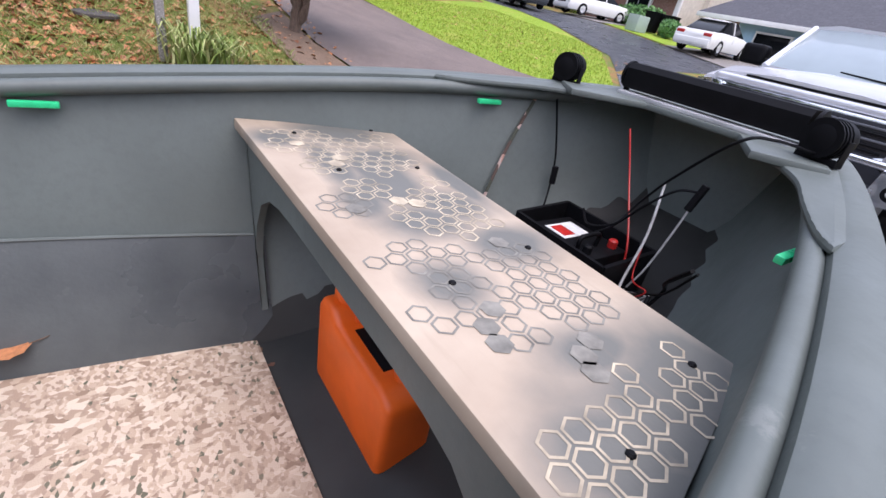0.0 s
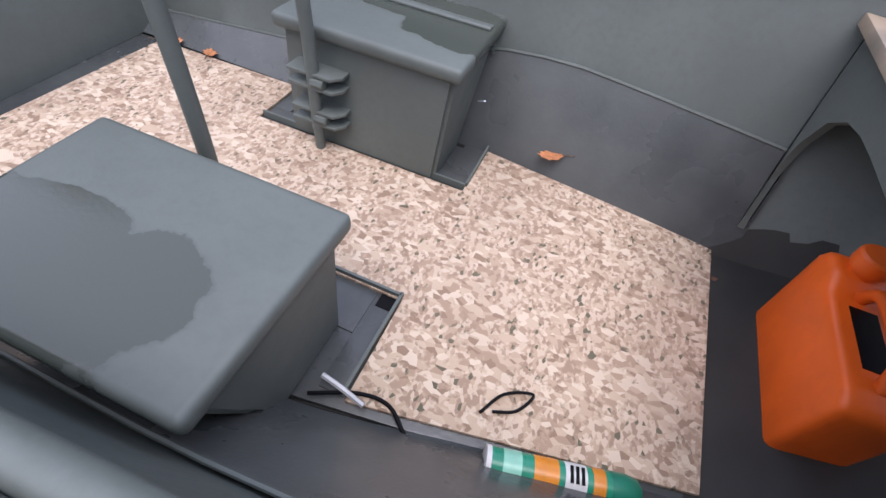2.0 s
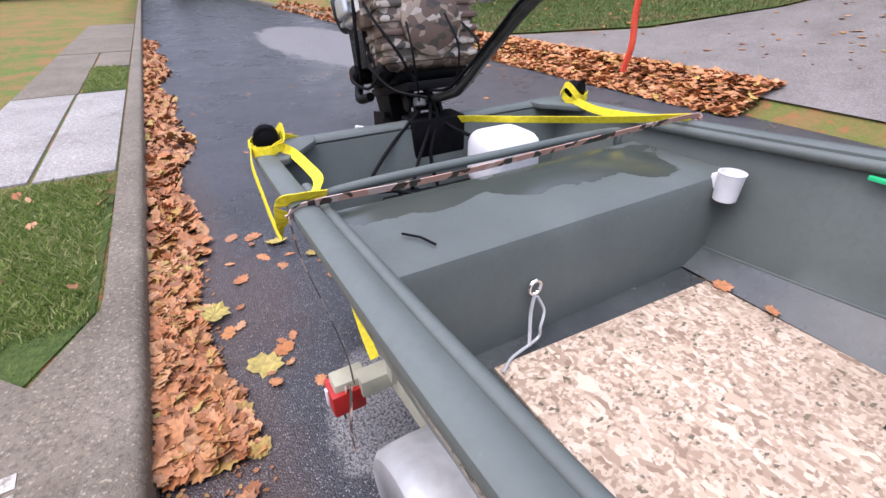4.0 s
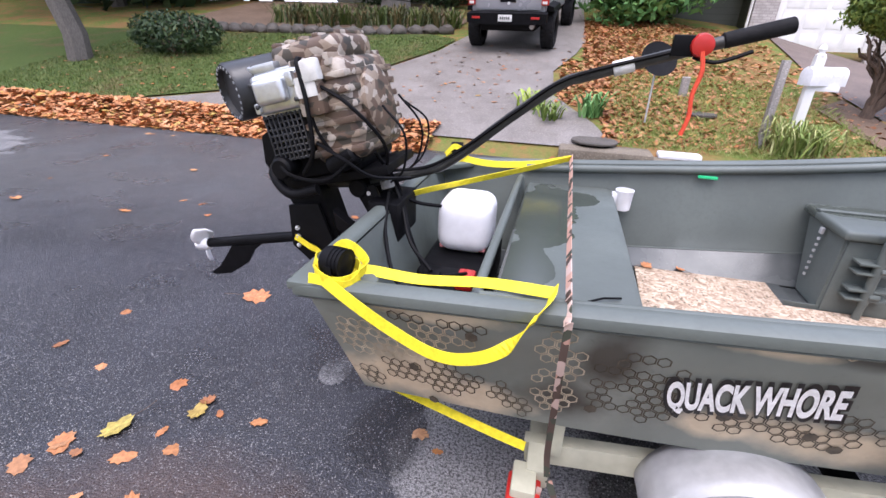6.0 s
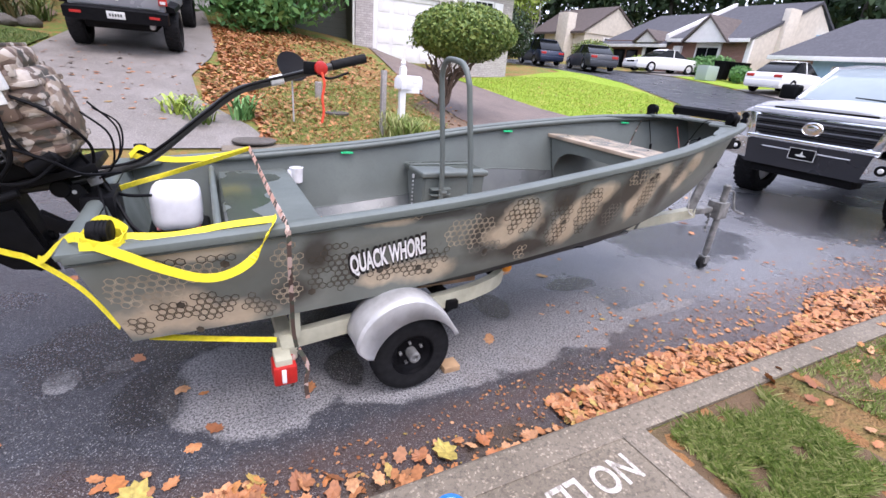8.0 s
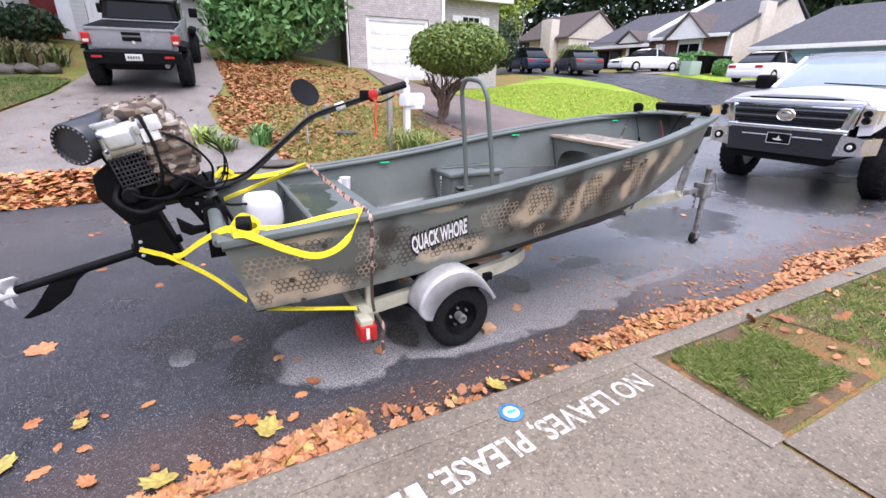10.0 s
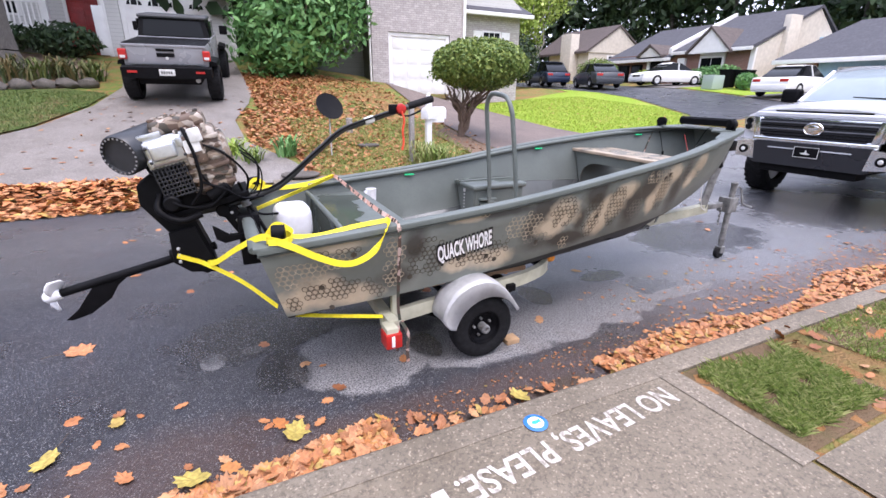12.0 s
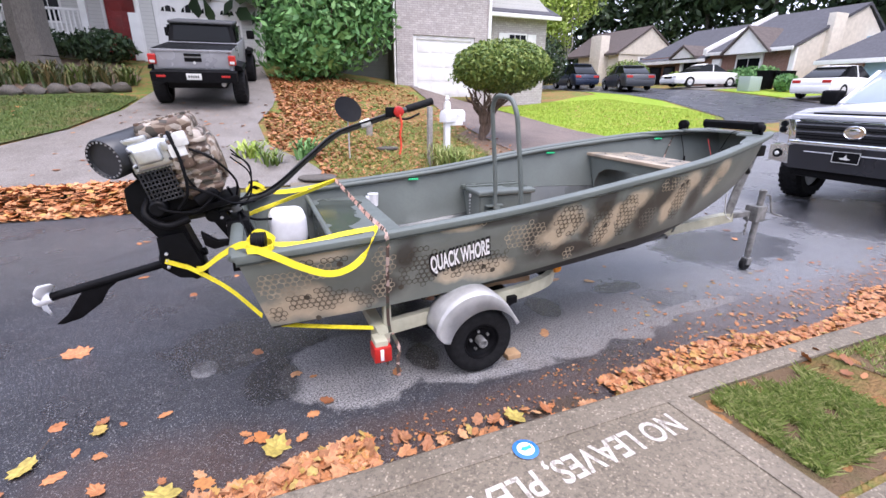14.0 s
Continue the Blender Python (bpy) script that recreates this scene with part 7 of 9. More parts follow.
part("right_return", box(9.22, 9.36, 15.3, 16.05, zb2 - 0.4, zb2 + 3.6, 0), M_BRICKGREY, house_b)
part("corner_trim", box(9.3, 9.42, 15.12, 15.25, zb2 - 0.3, zb2 + 4.0, 0.01), M_TRIM, house_b)
window(house_b, 10.75, 11.55, zb2 + 1.1, zb2 + 2.5, 16.0, True)
part("right_roof", lofted([[(9.3, 15.6, zb2 + 3.15), (13.0, 15.6, zb2 + 3.15), (13.0, 15.6, zb2 + 3.3), (9.3, 15.6, zb2 + 3.3)], [(9.3, 19, zb2 + 5.4), (11.0, 19, zb2 + 5.4), (11.0, 19, zb2 + 5.55), (9.3, 19, zb2 + 5.55)]]), M_ROOF, house_b)
part("gable_siding", prism([(9.35, zb2 + 3.2), (12.9, zb2 + 3.2), (10.6, zb2 + 5.0), (9.35, zb2 + 5.0)], 15.85, 15.95, 0), M_SIDING, house_b)
part("gutter", box(9.3, 13.0, 15.5, 15.62, zb2 + 3.1, zb2 + 3.25, 0.02), M_TRIM, house_b)
part("roof", lofted([[(2.4, 14.9, zb2 + 4.15), (9.5, 14.9, zb2 + 4.15), (9.5, 24, zb2 + 4.15), (2.4, 24, zb2 + 4.15)], [(2.9, 19, zb2 + 6.4), (9.0, 19, zb2 + 6.4), (9.0, 20, zb2 + 6.4), (2.9, 20, zb2 + 6.4)]]), M_ROOF, house_b)
part("number_plaque", box(8.9, 9.15, 15.17, 15.2, zb2 + 1.85, zb2 + 1.97, 0.005), M_TRIM, house_b, "pale plaque")
for i in range(2):
    tagged(obj("cinder_block", box(5.95 + i * 0.14, 6.07 + i * 0.14, 14.9, 15.1, zb2 - 0.1, zb2 + 0.35, 0.01), M_SLAB), "grey concrete block standing by the garage", "concrete block", "concrete blocks")

# the row of houses across the side street: their fronts face -x
house_c = thing("house", "red brick and beige duplex with dark shingles and a stepped roof", "house")
zc = 2.25
part("front_wall", box(31.0, 31.2, 17.0, 29.0, zc - 1.2, zc + 2.1, 0), M_BRICKRED, house_c)
part("gable_wall", prism([(31.0, zc - 1.2), (40.5, zc - 1.2), (40.5, zc + 2.3), (37.0, zc + 4.7), (31.0, zc + 2.1)], 16.8, 17.0, 0), M_BEIGE, house_c, "stained beige end wall")
part("chimney", box(33.4, 34.6, 16.5, 16.9, zc - 0.6, zc + 4.1, 0.02), M_BEIGE, house_c)
part("blue_bay", box(37.6, 40.2, 16.4, 16.8, zc + 1.2, zc + 3.0, 0.02), M_BLUE, house_c, "light blue wall box")
for y0, y1, dz, m in ((16.7, 22.6, 0.0, M_ROOF), (22.6, 29.3, -0.35, M_ROOF)):
    part("roof", lofted([[(30.5, y0, zc + 2.0 + dz), (30.5, y1, zc + 2.0 + dz), (30.5, y1, zc + 2.18 + dz), (30.5, y0, zc + 2.18 + dz)], [(37.0, y0, zc + 4.75 + dz), (37.0, y1, zc + 4.75 + dz), (37.0, y1, zc + 4.93 + dz), (37.0, y0, zc + 4.93 + dz)], [(41, y0, zc + 2.4), (41, y1, zc + 2.4), (41, y1, zc + 2.55), (41, y0, zc + 2.55)]]), m, house_c)
    part("eaves_board", box(30.42, 30.52, y0, y1, zc + 1.92 + dz, zc + 2.14 + dz, 0.01), M_TRIM, house_c)
part("party_board", lofted([[(30.4, 22.5, zc + 2.0), (30.4, 22.75, zc + 2.0), (30.4, 22.75, zc + 2.4), (30.4, 22.5, zc + 2.4)], [(37.0, 22.5, zc + 4.8), (37.0, 22.75, zc + 4.8), (37.0, 22.75, zc + 5.15), (37.0, 22.5, zc + 5.15)]]), M_TRIM, house_c)
for y, w, zt2 in ((19.6, 1.5, 3.4), (24.4, 1.0, 2.65)):
    yz = Matrix(((0, 1, 0, 30.35), (1, 0, 0, 0), (0, 0, 1, 0), (0, 0, 0, 1)))
    part("gablet", prism([(y - w, zc + 1.9), (y + w, zc + 1.9), (y, zc + zt2)], 0, 0.3, 0, swap=yz), M_TRIM, house_c, "small white gable")
    for s in (-1, 1):
        part("gablet_roof", lofted([[(30.2, y + s * (w + 0.15), zc + 1.85), (33.5, y + s * (w + 0.15), zc + 1.85), (33.5, y + s * (w + 0.15), zc + 2.0), (30.2, y + s * (w + 0.15), zc + 2.0)], [(30.2, y, zc + zt2), (33.5, y, zc + zt2), (33.5, y, zc + zt2 + 0.15), (30.2, y, zc + zt2 + 0.15)]]), M_ROOF2, house_c)
win = part("window", box(30.85, 31.0, 18.7, 20.5, zc - 0.3, zc + 1.9, 0.01), M_TRIM, house_c, "tall white framed window")
for i in range(2):
    part("pane", box(30.82, 30.85, 18.85 + i * 0.78, 19.57 + i * 0.78, zc + 0.0, zc + 1.6, 0), M_GLASSDARK, win)
part("entry_recess", box(30.8, 31.0, 23.6, 24.6, zc - 0.8, zc + 1.7, 0.01), M_BLACKPAINT, house_c, "dark front door")
part("entry_trim", box(30.75, 30.95, 24.65, 24.9, zc - 0.8, zc + 1.9, 0.01), M_TRIM, house_c)
part("entry_trim", box(30.75, 30.98, 21.6, 22.2, zc - 0.8, zc + 1.7, 0.01), M_TRIM, house_c, "white entry door")
for y in (26.0, 27.3, 28.3):
    wn2 = part("window", box(30.85, 31.0, y - 0.5, y + 0.5, zc - 0.3, zc + 1.4, 0.01), M_BLACKPAINT, house_c)
    part("pane", box(30.82, 30.85, y - 0.4, y + 0.4, zc - 0.2, zc + 1.3, 0), M_GLASSDARK, wn2)
cond = part("side_window", box(35.6, 36.4, 16.7, 16.8, zc + 0.2, zc + 1.5, 0.01), M_TRIM, house_c)
part("pane", box(35.7, 36.3, 16.67, 16.7, zc + 0.3, zc + 1.4, 0), M_GLASSDARK, cond)
part("corner_trim", box(30.9, 31.05, 16.75, 17.05, zc - 1.0, zc + 2.1, 0.01), M_TRIM, house_c)

house_d = thing("house", "blue sided house with a low brown shingle roof", "house")
part("front_wall", box(30.0, 30.2, 6.0, 14.2, zc - 1.4, zc + 1.1, 0), M_BLUE, house_d)
part("brick_pier", box(29.94, 30.18, 12.6, 14.2, zc - 1.4, zc + 1.1, 0), M_BRICKRED, house_d)
part("gable_wall", box(30.2, 38, 14.0, 14.2, zc - 1.4, zc + 1.1, 0), M_BRICKRED, house_d)
part("roof", lofted([[(29.4, 5.5, zc + 1.0), (29.4, 14.7, zc + 1.0), (29.4, 14.7, zc + 1.15), (29.4, 5.5, zc + 1.15)], [(34.5, 6.5, zc + 3.3), (34.5, 13.2, zc + 3.3), (34.5, 13.2, zc + 3.45), (34.5, 6.5, zc + 3.45)], [(39.5, 5.5, zc + 1.0), (39.5, 14.7, zc + 1.0), (39.5, 14.7, zc + 1.15), (39.5, 5.5, zc + 1.15)]]), M_ROOF, house_d)
part("eaves_board", box(29.3, 29.42, 5.5, 14.7, zc + 0.92, zc + 1.14, 0.01), M_TRIM, house_d)
wd = part("window", box(29.9, 30.0, 9.8, 11.6, zc - 0.7, zc + 0.7, 0.01), M_TRIM, house_d)
part("pane", box(29.87, 29.9, 9.9, 11.5, zc - 0.6, zc + 0.6, 0), M_GLASSDARK, wd)

house_e = thing("house", "distant beige house with a gable and chimney", "house")
part("wall", box(33, 40, 34, 40, 1.2, 5.2, 0), M_BEIGE, house_e)
part("gable", prism([(32.8, 5.2), (40.2, 5.2), (36.5, 7.6)], 33.9, 34.05, 0), M_BEIGE, house_e)
part("roof", lofted([[(32.5, 33.8, 5.1), (32.5, 42, 5.1), (32.5, 42, 5.3), (32.5, 33.8, 5.3)], [(36.5, 33.8, 7.6), (36.5, 42, 7.6), (36.5, 42, 7.8), (36.5, 33.8, 7.8)], [(40.5, 33.8, 5.1), (40.5, 42, 5.1), (40.5, 42, 5.3), (40.5, 33.8, 5.3)]]), M_ROOF2, house_e)
part("chimney", box(32.0, 33.0, 35.5, 37, 2, 6.9, 0.02), M_BEIGE, house_e)
we = part("window", box(35.2, 37.4, 33.8, 33.9, 3.4, 5.0, 0.01), M_TRIM, house_e)
part("pane", box(35.4, 37.2, 33.76, 33.8, 3.5, 4.9, 0), M_GLASSDARK, we)

# ---- street furniture ----
mailbox = thing("mailbox", "white mailbox on a white turned post", "mailbox", (3.35, 5.15, rise(3.35, 5.15)))
part("post", box(-0.05, 0.05, -0.05, 0.05, 0, 1.12, 0.008), M_TRIM, mailbox)
part("finial", turned([(0.055, 0), (0.055, 0.02), (0.03, 0.035), (0.045, 0.075), (0.03, 0.11), (0.004, 0.135)], 16, None, pose(0, 0, 1.12)), M_TRIM, mailbox)
bx = [(-0.09, 0.80), (0.09, 0.80), (0.09, 0.92)] + [(0.09 * math.cos(a), 0.92 + 0.09 * math.sin(a)) for a in np.linspace(0.2, math.pi - 0.2, 8)] + [(-0.09, 0.92)]
body = part("box", prism(bx, -0.10, 0.38, 0.004, swap=pose(0.0, 0, 0, 0, 0, -68)), M_WHITE, mailbox)
part("flag", box(0.12, 0.2, -0.16, -0.15, 0.9, 0.95, 0.002), M_WHITE, body)
part("arm", box(-0.02, 0.30, -0.03, 0.03, 0.74, 0.80, 0.004), M_TRIM, mailbox)
paper = obj("paper_box", box(3.02, 3.10, 5.2, 5.3, rise(3.1, 5.2), rise(3.1, 5.2) + 1.05, 0.01), M_SLAB)
tagged(paper, "slim grey post standing beside the mailbox", "post")
dish = thing("satellite_dish", "black round reflector dish on a thin grey pole", "dish", (1.70, 5.75, rise(1.7, 5.75)))
part("pole", rod((0, 0, 0), (0, 0, 0.82), 0.013), M_STEEL, dish)
part("reflector", turned([(0.02, 0), (0.14, 0.006), (0.245, 0.024), (0.25, 0.032), (0.14, 0.016)], 28, None, pose(0.0, -0.03, 0.87, 55, 25, 0)), M_BLACK, dish)
part("neck", rod((0, 0, 0.82), (0.0, -0.02, 0.86), 0.02), M_STEEL, dish)
stub = obj("pipe_stub", rod((2.45, 7.3, rise(2.45, 7.3) - 0.05), (2.45, 7.3, rise(2.45, 7.3) + 0.28), 0.07), M_SLAB)
tagged(stub, "short pale capped pipe standing in the yard", "pipe")
lid = obj("manhole_cover", turned([(0.22, 0), (0.22, 0.03), (0.19, 0.04)], 24, None, pose(2.55, 6.3, rise(2.55, 6.3))), M_STONE)
tagged(lid, "round grey stone lying in the leafy yard", "stone")
drain = obj("drain_cover", turned([(0.30, 0), (0.30, 0.02), (0.27, 0.03)], 28, None, pose(1.0, 4.95, rise(1.0, 4.95) + 0.01)), M_STONE)
tagged(drain, "worn round drain cover set in the far kerb", "drain cover")
inlet = obj("drain_inlet", box(0.55, 1.7, 4.5, 5.15, 0.0, 0.165, 0.03), M_KERB)
tagged(inlet, "concrete drain inlet slab at the far kerb", "drain inlet")
sack = obj("plastic_bag", box(1.75, 2.25, 4.55, 4.75, 0.13, 0.2, 0.03), M_WHITE)
tagged(sack, "flat white plastic bag on the far kerb", "bag")
bins = [(28.2, 16.4), (28.6, 15.6)]
for i, (x, y) in enumerate(bins):
    b = thing("wheeled_bin", "dark green wheeled bin standing before the house", "bin", (x, y, rise(x, y)), "wheeled bins")
    part("body", lofted([[(-0.28, -0.28, 0.05), (0.28, -0.28, 0.05), (0.28, 0.28, 0.05), (-0.28, 0.28, 0.05)], [(-0.35, -0.35, 1.0), (0.35, -0.35, 1.0), (0.35, 0.35, 1.0), (-0.35, 0.35, 1.0)]], 0.03), M_BLACKPAINT, b)
    part("lid", box(-0.38, 0.38, -0.38, 0.38, 1.0, 1.08, 0.02), M_BLACKPAINT, b)
util = obj("utility_box", box(26.2, 27.2, 15.9, 16.6, rise(26.7, 16.2), rise(26.7, 16.2) + 0.8, 0.04), plain("pale green enamel", (0.33, 0.40, 0.36), 0.5))
tagged(util, "pale green utility box on the lawn", "utility box")

# ---- stencils and lettering ----


def hexagons(bag, spots, place, ring, r):
    """Painted hexagons into a (vertices, faces) bag: open rings, or filled where ring is 0."""
    verts, faces = bag
    for u, v in spots:
        base = len(verts)
        for k in range(6):
            a = math.pi / 3 * k + math.pi / 6
            verts.append(place(u + r * math.cos(a), v + r * math.sin(a)))
        if ring:
            for k in range(6):
                a = math.pi / 3 * k + math.pi / 6
                verts.append(place(u + (r - ring) * math.cos(a), v + (r - ring) * math.sin(a)))
            faces += [(base + k, base + (k + 1) % 6, base + 6 + (k + 1) % 6, base + 6 + k) for k in range(6)]
        else:
            faces.append(tuple(base + k for k in range(6)))


def honeycomb(rng, u, v, ru, rv, r, fill=0.8):
    """Cell centres of a ragged honeycomb patch."""
    out = []
    w, h = r * math.sqrt(3), r * 1.5
    u, v = round(u / w) * w, round(v / (2 * h)) * 2 * h
    for j in range(-int(rv / h) - 1, int(rv / h) + 2):
        for i in range(-int(ru / w) - 1, int(ru / w) + 2):
            x, y = (i + (j % 2) / 2) * w, j * h
            if (x / ru) ** 2 + (y / rv) ** 2 < 1 and rng.random() < fill:
                out.append((u + x, v + y))
    return out


M_STENCIL_TAN = plain("pale sprayed stencil paint", (0.41, 0.345, 0.25), 0.7, 0, 0.4, 25)
M_STENCIL_DARK = plain("dark sprayed stencil paint", (0.075, 0.062, 0.045), 0.7, 0, 0.4, 40)
M_STENCIL_GREY = plain("grey sprayed stencil paint", (0.18, 0.17, 0.145), 0.7, 0, 0.35, 40)
rng = random.Random(7)


def on_side(u, v):
    """u metres forward, v metres above the chine, on the near side."""
    x = max(0.02, min(3.75, u))
    yb, zb, yk, zk, yg, zg = hull_at(x)
    s = (v - zk) / (zg - zk)
    return side_point(x, s, 0.003)


TAN, DARK, GREY = ([], []), ([], []), ([], [])
side_taken = set()
for u, v, ru, rv, bag in ((0.13, 0.70, 0.13, 0.07, TAN), (0.30, 0.56, 0.20, 0.055, DARK), (0.60, 0.69, 0.06, 0.14, TAN), (0.30, 0.74, 0.10, 0.035, TAN), (0.07, 0.55, 0.04, 0.05, DARK), (0.52, 0.53, 0.04, 0.03, DARK),
                          (0.78, 0.70, 0.10, 0.13, DARK), (1.10, 0.615, 0.18, 0.035, DARK), (1.24, 0.66, 0.07, 0.04, DARK), (1.40, 0.79, 0.14, 0.08, TAN), (1.02, 0.875, 0.10, 0.025, TAN), (1.52, 0.68, 0.10, 0.04, GREY),
                          (1.66, 0.82, 0.11, 0.09, DARK), (1.92, 0.80, 0.07, 0.14, DARK), (2.09, 0.84, 0.07, 0.14, DARK), (2.30, 0.80, 0.08, 0.06, GREY), (2.42, 0.98, 0.12, 0.05, TAN), (2.56, 0.90, 0.06, 0.15, DARK),
                          (2.80, 0.98, 0.09, 0.10, GREY), (2.98, 1.02, 0.10, 0.07, TAN), (0.30, 0.81, 0.13, 0.025, DARK), (1.72, 0.62, 0.06, 0.03, TAN)):
    cells = [c for c in honeycomb(rng, u, v, ru, rv, 0.0175, 0.84) if (round(c[0], 3), round(c[1], 3)) not in side_taken]
    side_taken.update((round(x, 3), round(y, 3)) for x, y in cells)
    hexagons(bag, cells, on_side, 0.0036, 0.0165)
filled = [(0.98, 0.645), (1.01, 0.66), (1.16, 0.63), (1.22, 0.60), (0.40, 0.76), (0.22, 0.60), (0.25, 0.47), (1.50, 0.67), (0.70, 0.58), (1.95, 0.78), (2.52, 0.98), (2.56, 1.0)]
hexagons(DARK, filled, lambda u, v: on_side(u, v) + Vector((0, -0.001, 0)), 0, 0.0165)


def on_bench(u, v):
    return (u, v - 0.045, 1.0446)


def on_bench_top(u, v):
    return (u, v - 0.045, 1.0451)


BR = 0.0195
taken = set()
for u, v, ru, rv, bag in ((2.90, 0.30, 0.15, 0.06, TAN), (2.84, 0.41, 0.12, 0.07, TAN), (2.80, 0.50, 0.07, 0.05, TAN), (2.93, 0.08, 0.11, 0.09, TAN), (2.83, 0.17, 0.06, 0.05, TAN), (3.0, 0.39, 0.05, 0.08, TAN), (3.0, 0.19, 0.05, 0.04, TAN),
                          (2.96, -0.19, 0.10, 0.11, GREY), (2.88, -0.13, 0.08, 0.06, GREY), (2.765, -0.15, 0.05, 0.05, GREY), (2.83, -0.262, 0.025, 0.04, GREY), (2.81, -0.04, 0.07, 0.035, GREY), (2.78, 0.09, 0.05, 0.04, GREY),
                          (2.90, -0.385, 0.11, 0.06, TAN), (2.99, -0.42, 0.06, 0.06, TAN), (2.76, -0.41, 0.035, 0.04, TAN), (2.86, -0.465, 0.05, 0.025, TAN)):
    cells = [c for c in honeycomb(rng, u, v, ru, rv, BR, 0.93) if 2.73 < c[0] < 3.02 and -0.425 - 0.12 * (3.05 - c[0]) < c[1] < 0.52]
    cells = [c for c in cells if (round(c[0], 3), round(c[1], 3)) not in taken]
    taken.update((round(x, 3), round(y, 3)) for x, y in cells)
    hexagons(bag, cells, on_bench, 0.0036, 0.0176)
hexagons(GREY, [(2.80, -0.225), (2.83, -0.20), (2.795, -0.255), (2.88, -0.31), (2.91, -0.295), (2.87, -0.335), (2.96, -0.06), (2.78, 0.1)], on_bench_top, 0, 0.018)
hexagons(TAN, [(2.87, 0.115), (2.90, 0.10), (2.83, 0.30), (2.85, 0.33), (2.79, 0.42)], on_bench_top, 0, 0.018)
for (vs, fs), m, what in ((TAN, M_STENCIL_TAN, "pale"), (DARK, M_STENCIL_DARK, "dark"), (GREY, M_STENCIL_GREY, "grey")):
    raw("honeycomb_stencil", vs, fs, m, boat, what + " sprayed honeycomb stencil")["kind"] = "stuff"

sx = side_point(1.01, 0.53, 0.004)
ex = (side_point(1.30, 0.50, 0.004) - side_point(0.72, 0.34, 0.004)).normalized()
ey = (side_point(1.01, 0.7, 0.004) - side_point(1.01, 0.2, 0.004)).normalized()
ez = ex.cross(ey).normalized()
ey = ez.cross(ex)
decal = Matrix(((ex.x, ey.x, ez.x, sx.x), (ex.y, ey.y, ez.y, sx.y), (ex.z, ey.z, ez.z, sx.z), (0, 0, 0, 1)))
M_INK = plain("black decal film", (0.015, 0.015, 0.016), 0.4)
M_DECAL = plain("white decal film", (0.78, 0.78, 0.78), 0.4, 0, 0.15, 40)
letters("QUACK WHORE", 0.112, 0.345, decal, M_INK, boat, "lettering_outline", 0.0005, 0.075, "black outline of the boat's name")
letters("QUACK WHORE", 0.094, 0.33, decal, M_DECAL, boat, "lettering", 0.0022, 0.040, "white block letters of the boat's name")

def worn_paint():
    n = Nodes("worn white stencil paint", 0.85)
    wear = n.math("MAXIMUM", n.ramp(n.noise(22.0, 8, 0.75), (0.50, 0.0), (0.60, 0.75)), n.ramp(n.noise(140.0, 4, 0.7), (0.55, 0.0), (0.65, 0.7)))
    n.set("Base Color", n.mix(wear, n.mix(n.noise(9.0, 5), (0.40, 0.365, 0.32), (0.58, 0.545, 0.50)), (0.15, 0.125, 0.095)))
    n.bump(n.noise(160.0, 4), 0.6, 0.005)
    return n.mat


M_ROADPAINT = worn_paint()
walk_sign = thing("pavement_lettering", "worn white stencilled words painted on the drive apron", "painted sign", (1.10, -1.508, 0.1355), turn=184.2)
letters("NO LEAVES, PLEASE.", 0.118, 1.19, pose(0, 0, 0), M_ROADPAINT, walk_sign, "lettering", 0.001, 0.018)
for i in range(3):
    part("word_bar", box(0.64 + i * 0.075, 0.695 + i * 0.075, -0.055, 0.055, 0.0, 0.0012, 0), M_ROADPAINT, walk_sign, "worn plain bar of paint")
disc = thing("kerb_marker", "round blue and white marker disc glued to the kerb", "marker", (0.974, -1.36, 0.138))
part("plate", turned([(0.052, 0), (0.054, 0.003), (0.05, 0.005)], 28), plain("blue enamel", (0.03, 0.16, 0.45), 0.3), disc)
part("middle", turned([(0.036, 0.005), (0.034, 0.006)], 24), M_WHITE, disc, "white centre")
part("fish", prism([(-0.024, 0.0), (-0.008, 0.012), (0.014, 0.008), (0.026, 0.016), (0.024, -0.012), (0.014, -0.006), (-0.008, -0.012)], 0.006, 0.0068, 0, swap=FLAT), plain("teal print", (0.03, 0.35, 0.42), 0.4), disc, "teal fish-like shape")

# ---- plants ----


def limb(bm, a, b, ra, rb, bend=0.08, steps=5, seed=0):
    rr = random.Random(seed)
    a, b = Vector(a), Vector(b)
    pts = []
    for i in range(steps + 1):
        t = i / steps
        off = Vector((rr.uniform(-1, 1), rr.uniform(-1, 1), rr.uniform(-0.5, 0.5))) * bend * math.sin(math.pi * t) * (b - a).length
        pts.append(a.lerp(b, t) + off)
    k = 7
    rings = []
    for (p, t, n, q), i in zip(ring_frames(pts), range(steps + 1)):
        r = ra + (rb - ra) * i / steps
        rings.append([bm.verts.new(p + n * r * math.cos(2 * math.pi * j / k) + q * r * math.sin(2 * math.pi * j / k)) for j in range(k)])
    for r, s in zip(rings, rings[1:]):
        for j in range(k):
            bm.faces.new((r[j], r[(j + 1) % k], s[(j + 1) % k], s[j]))
    bm.faces.new(rings[-1])


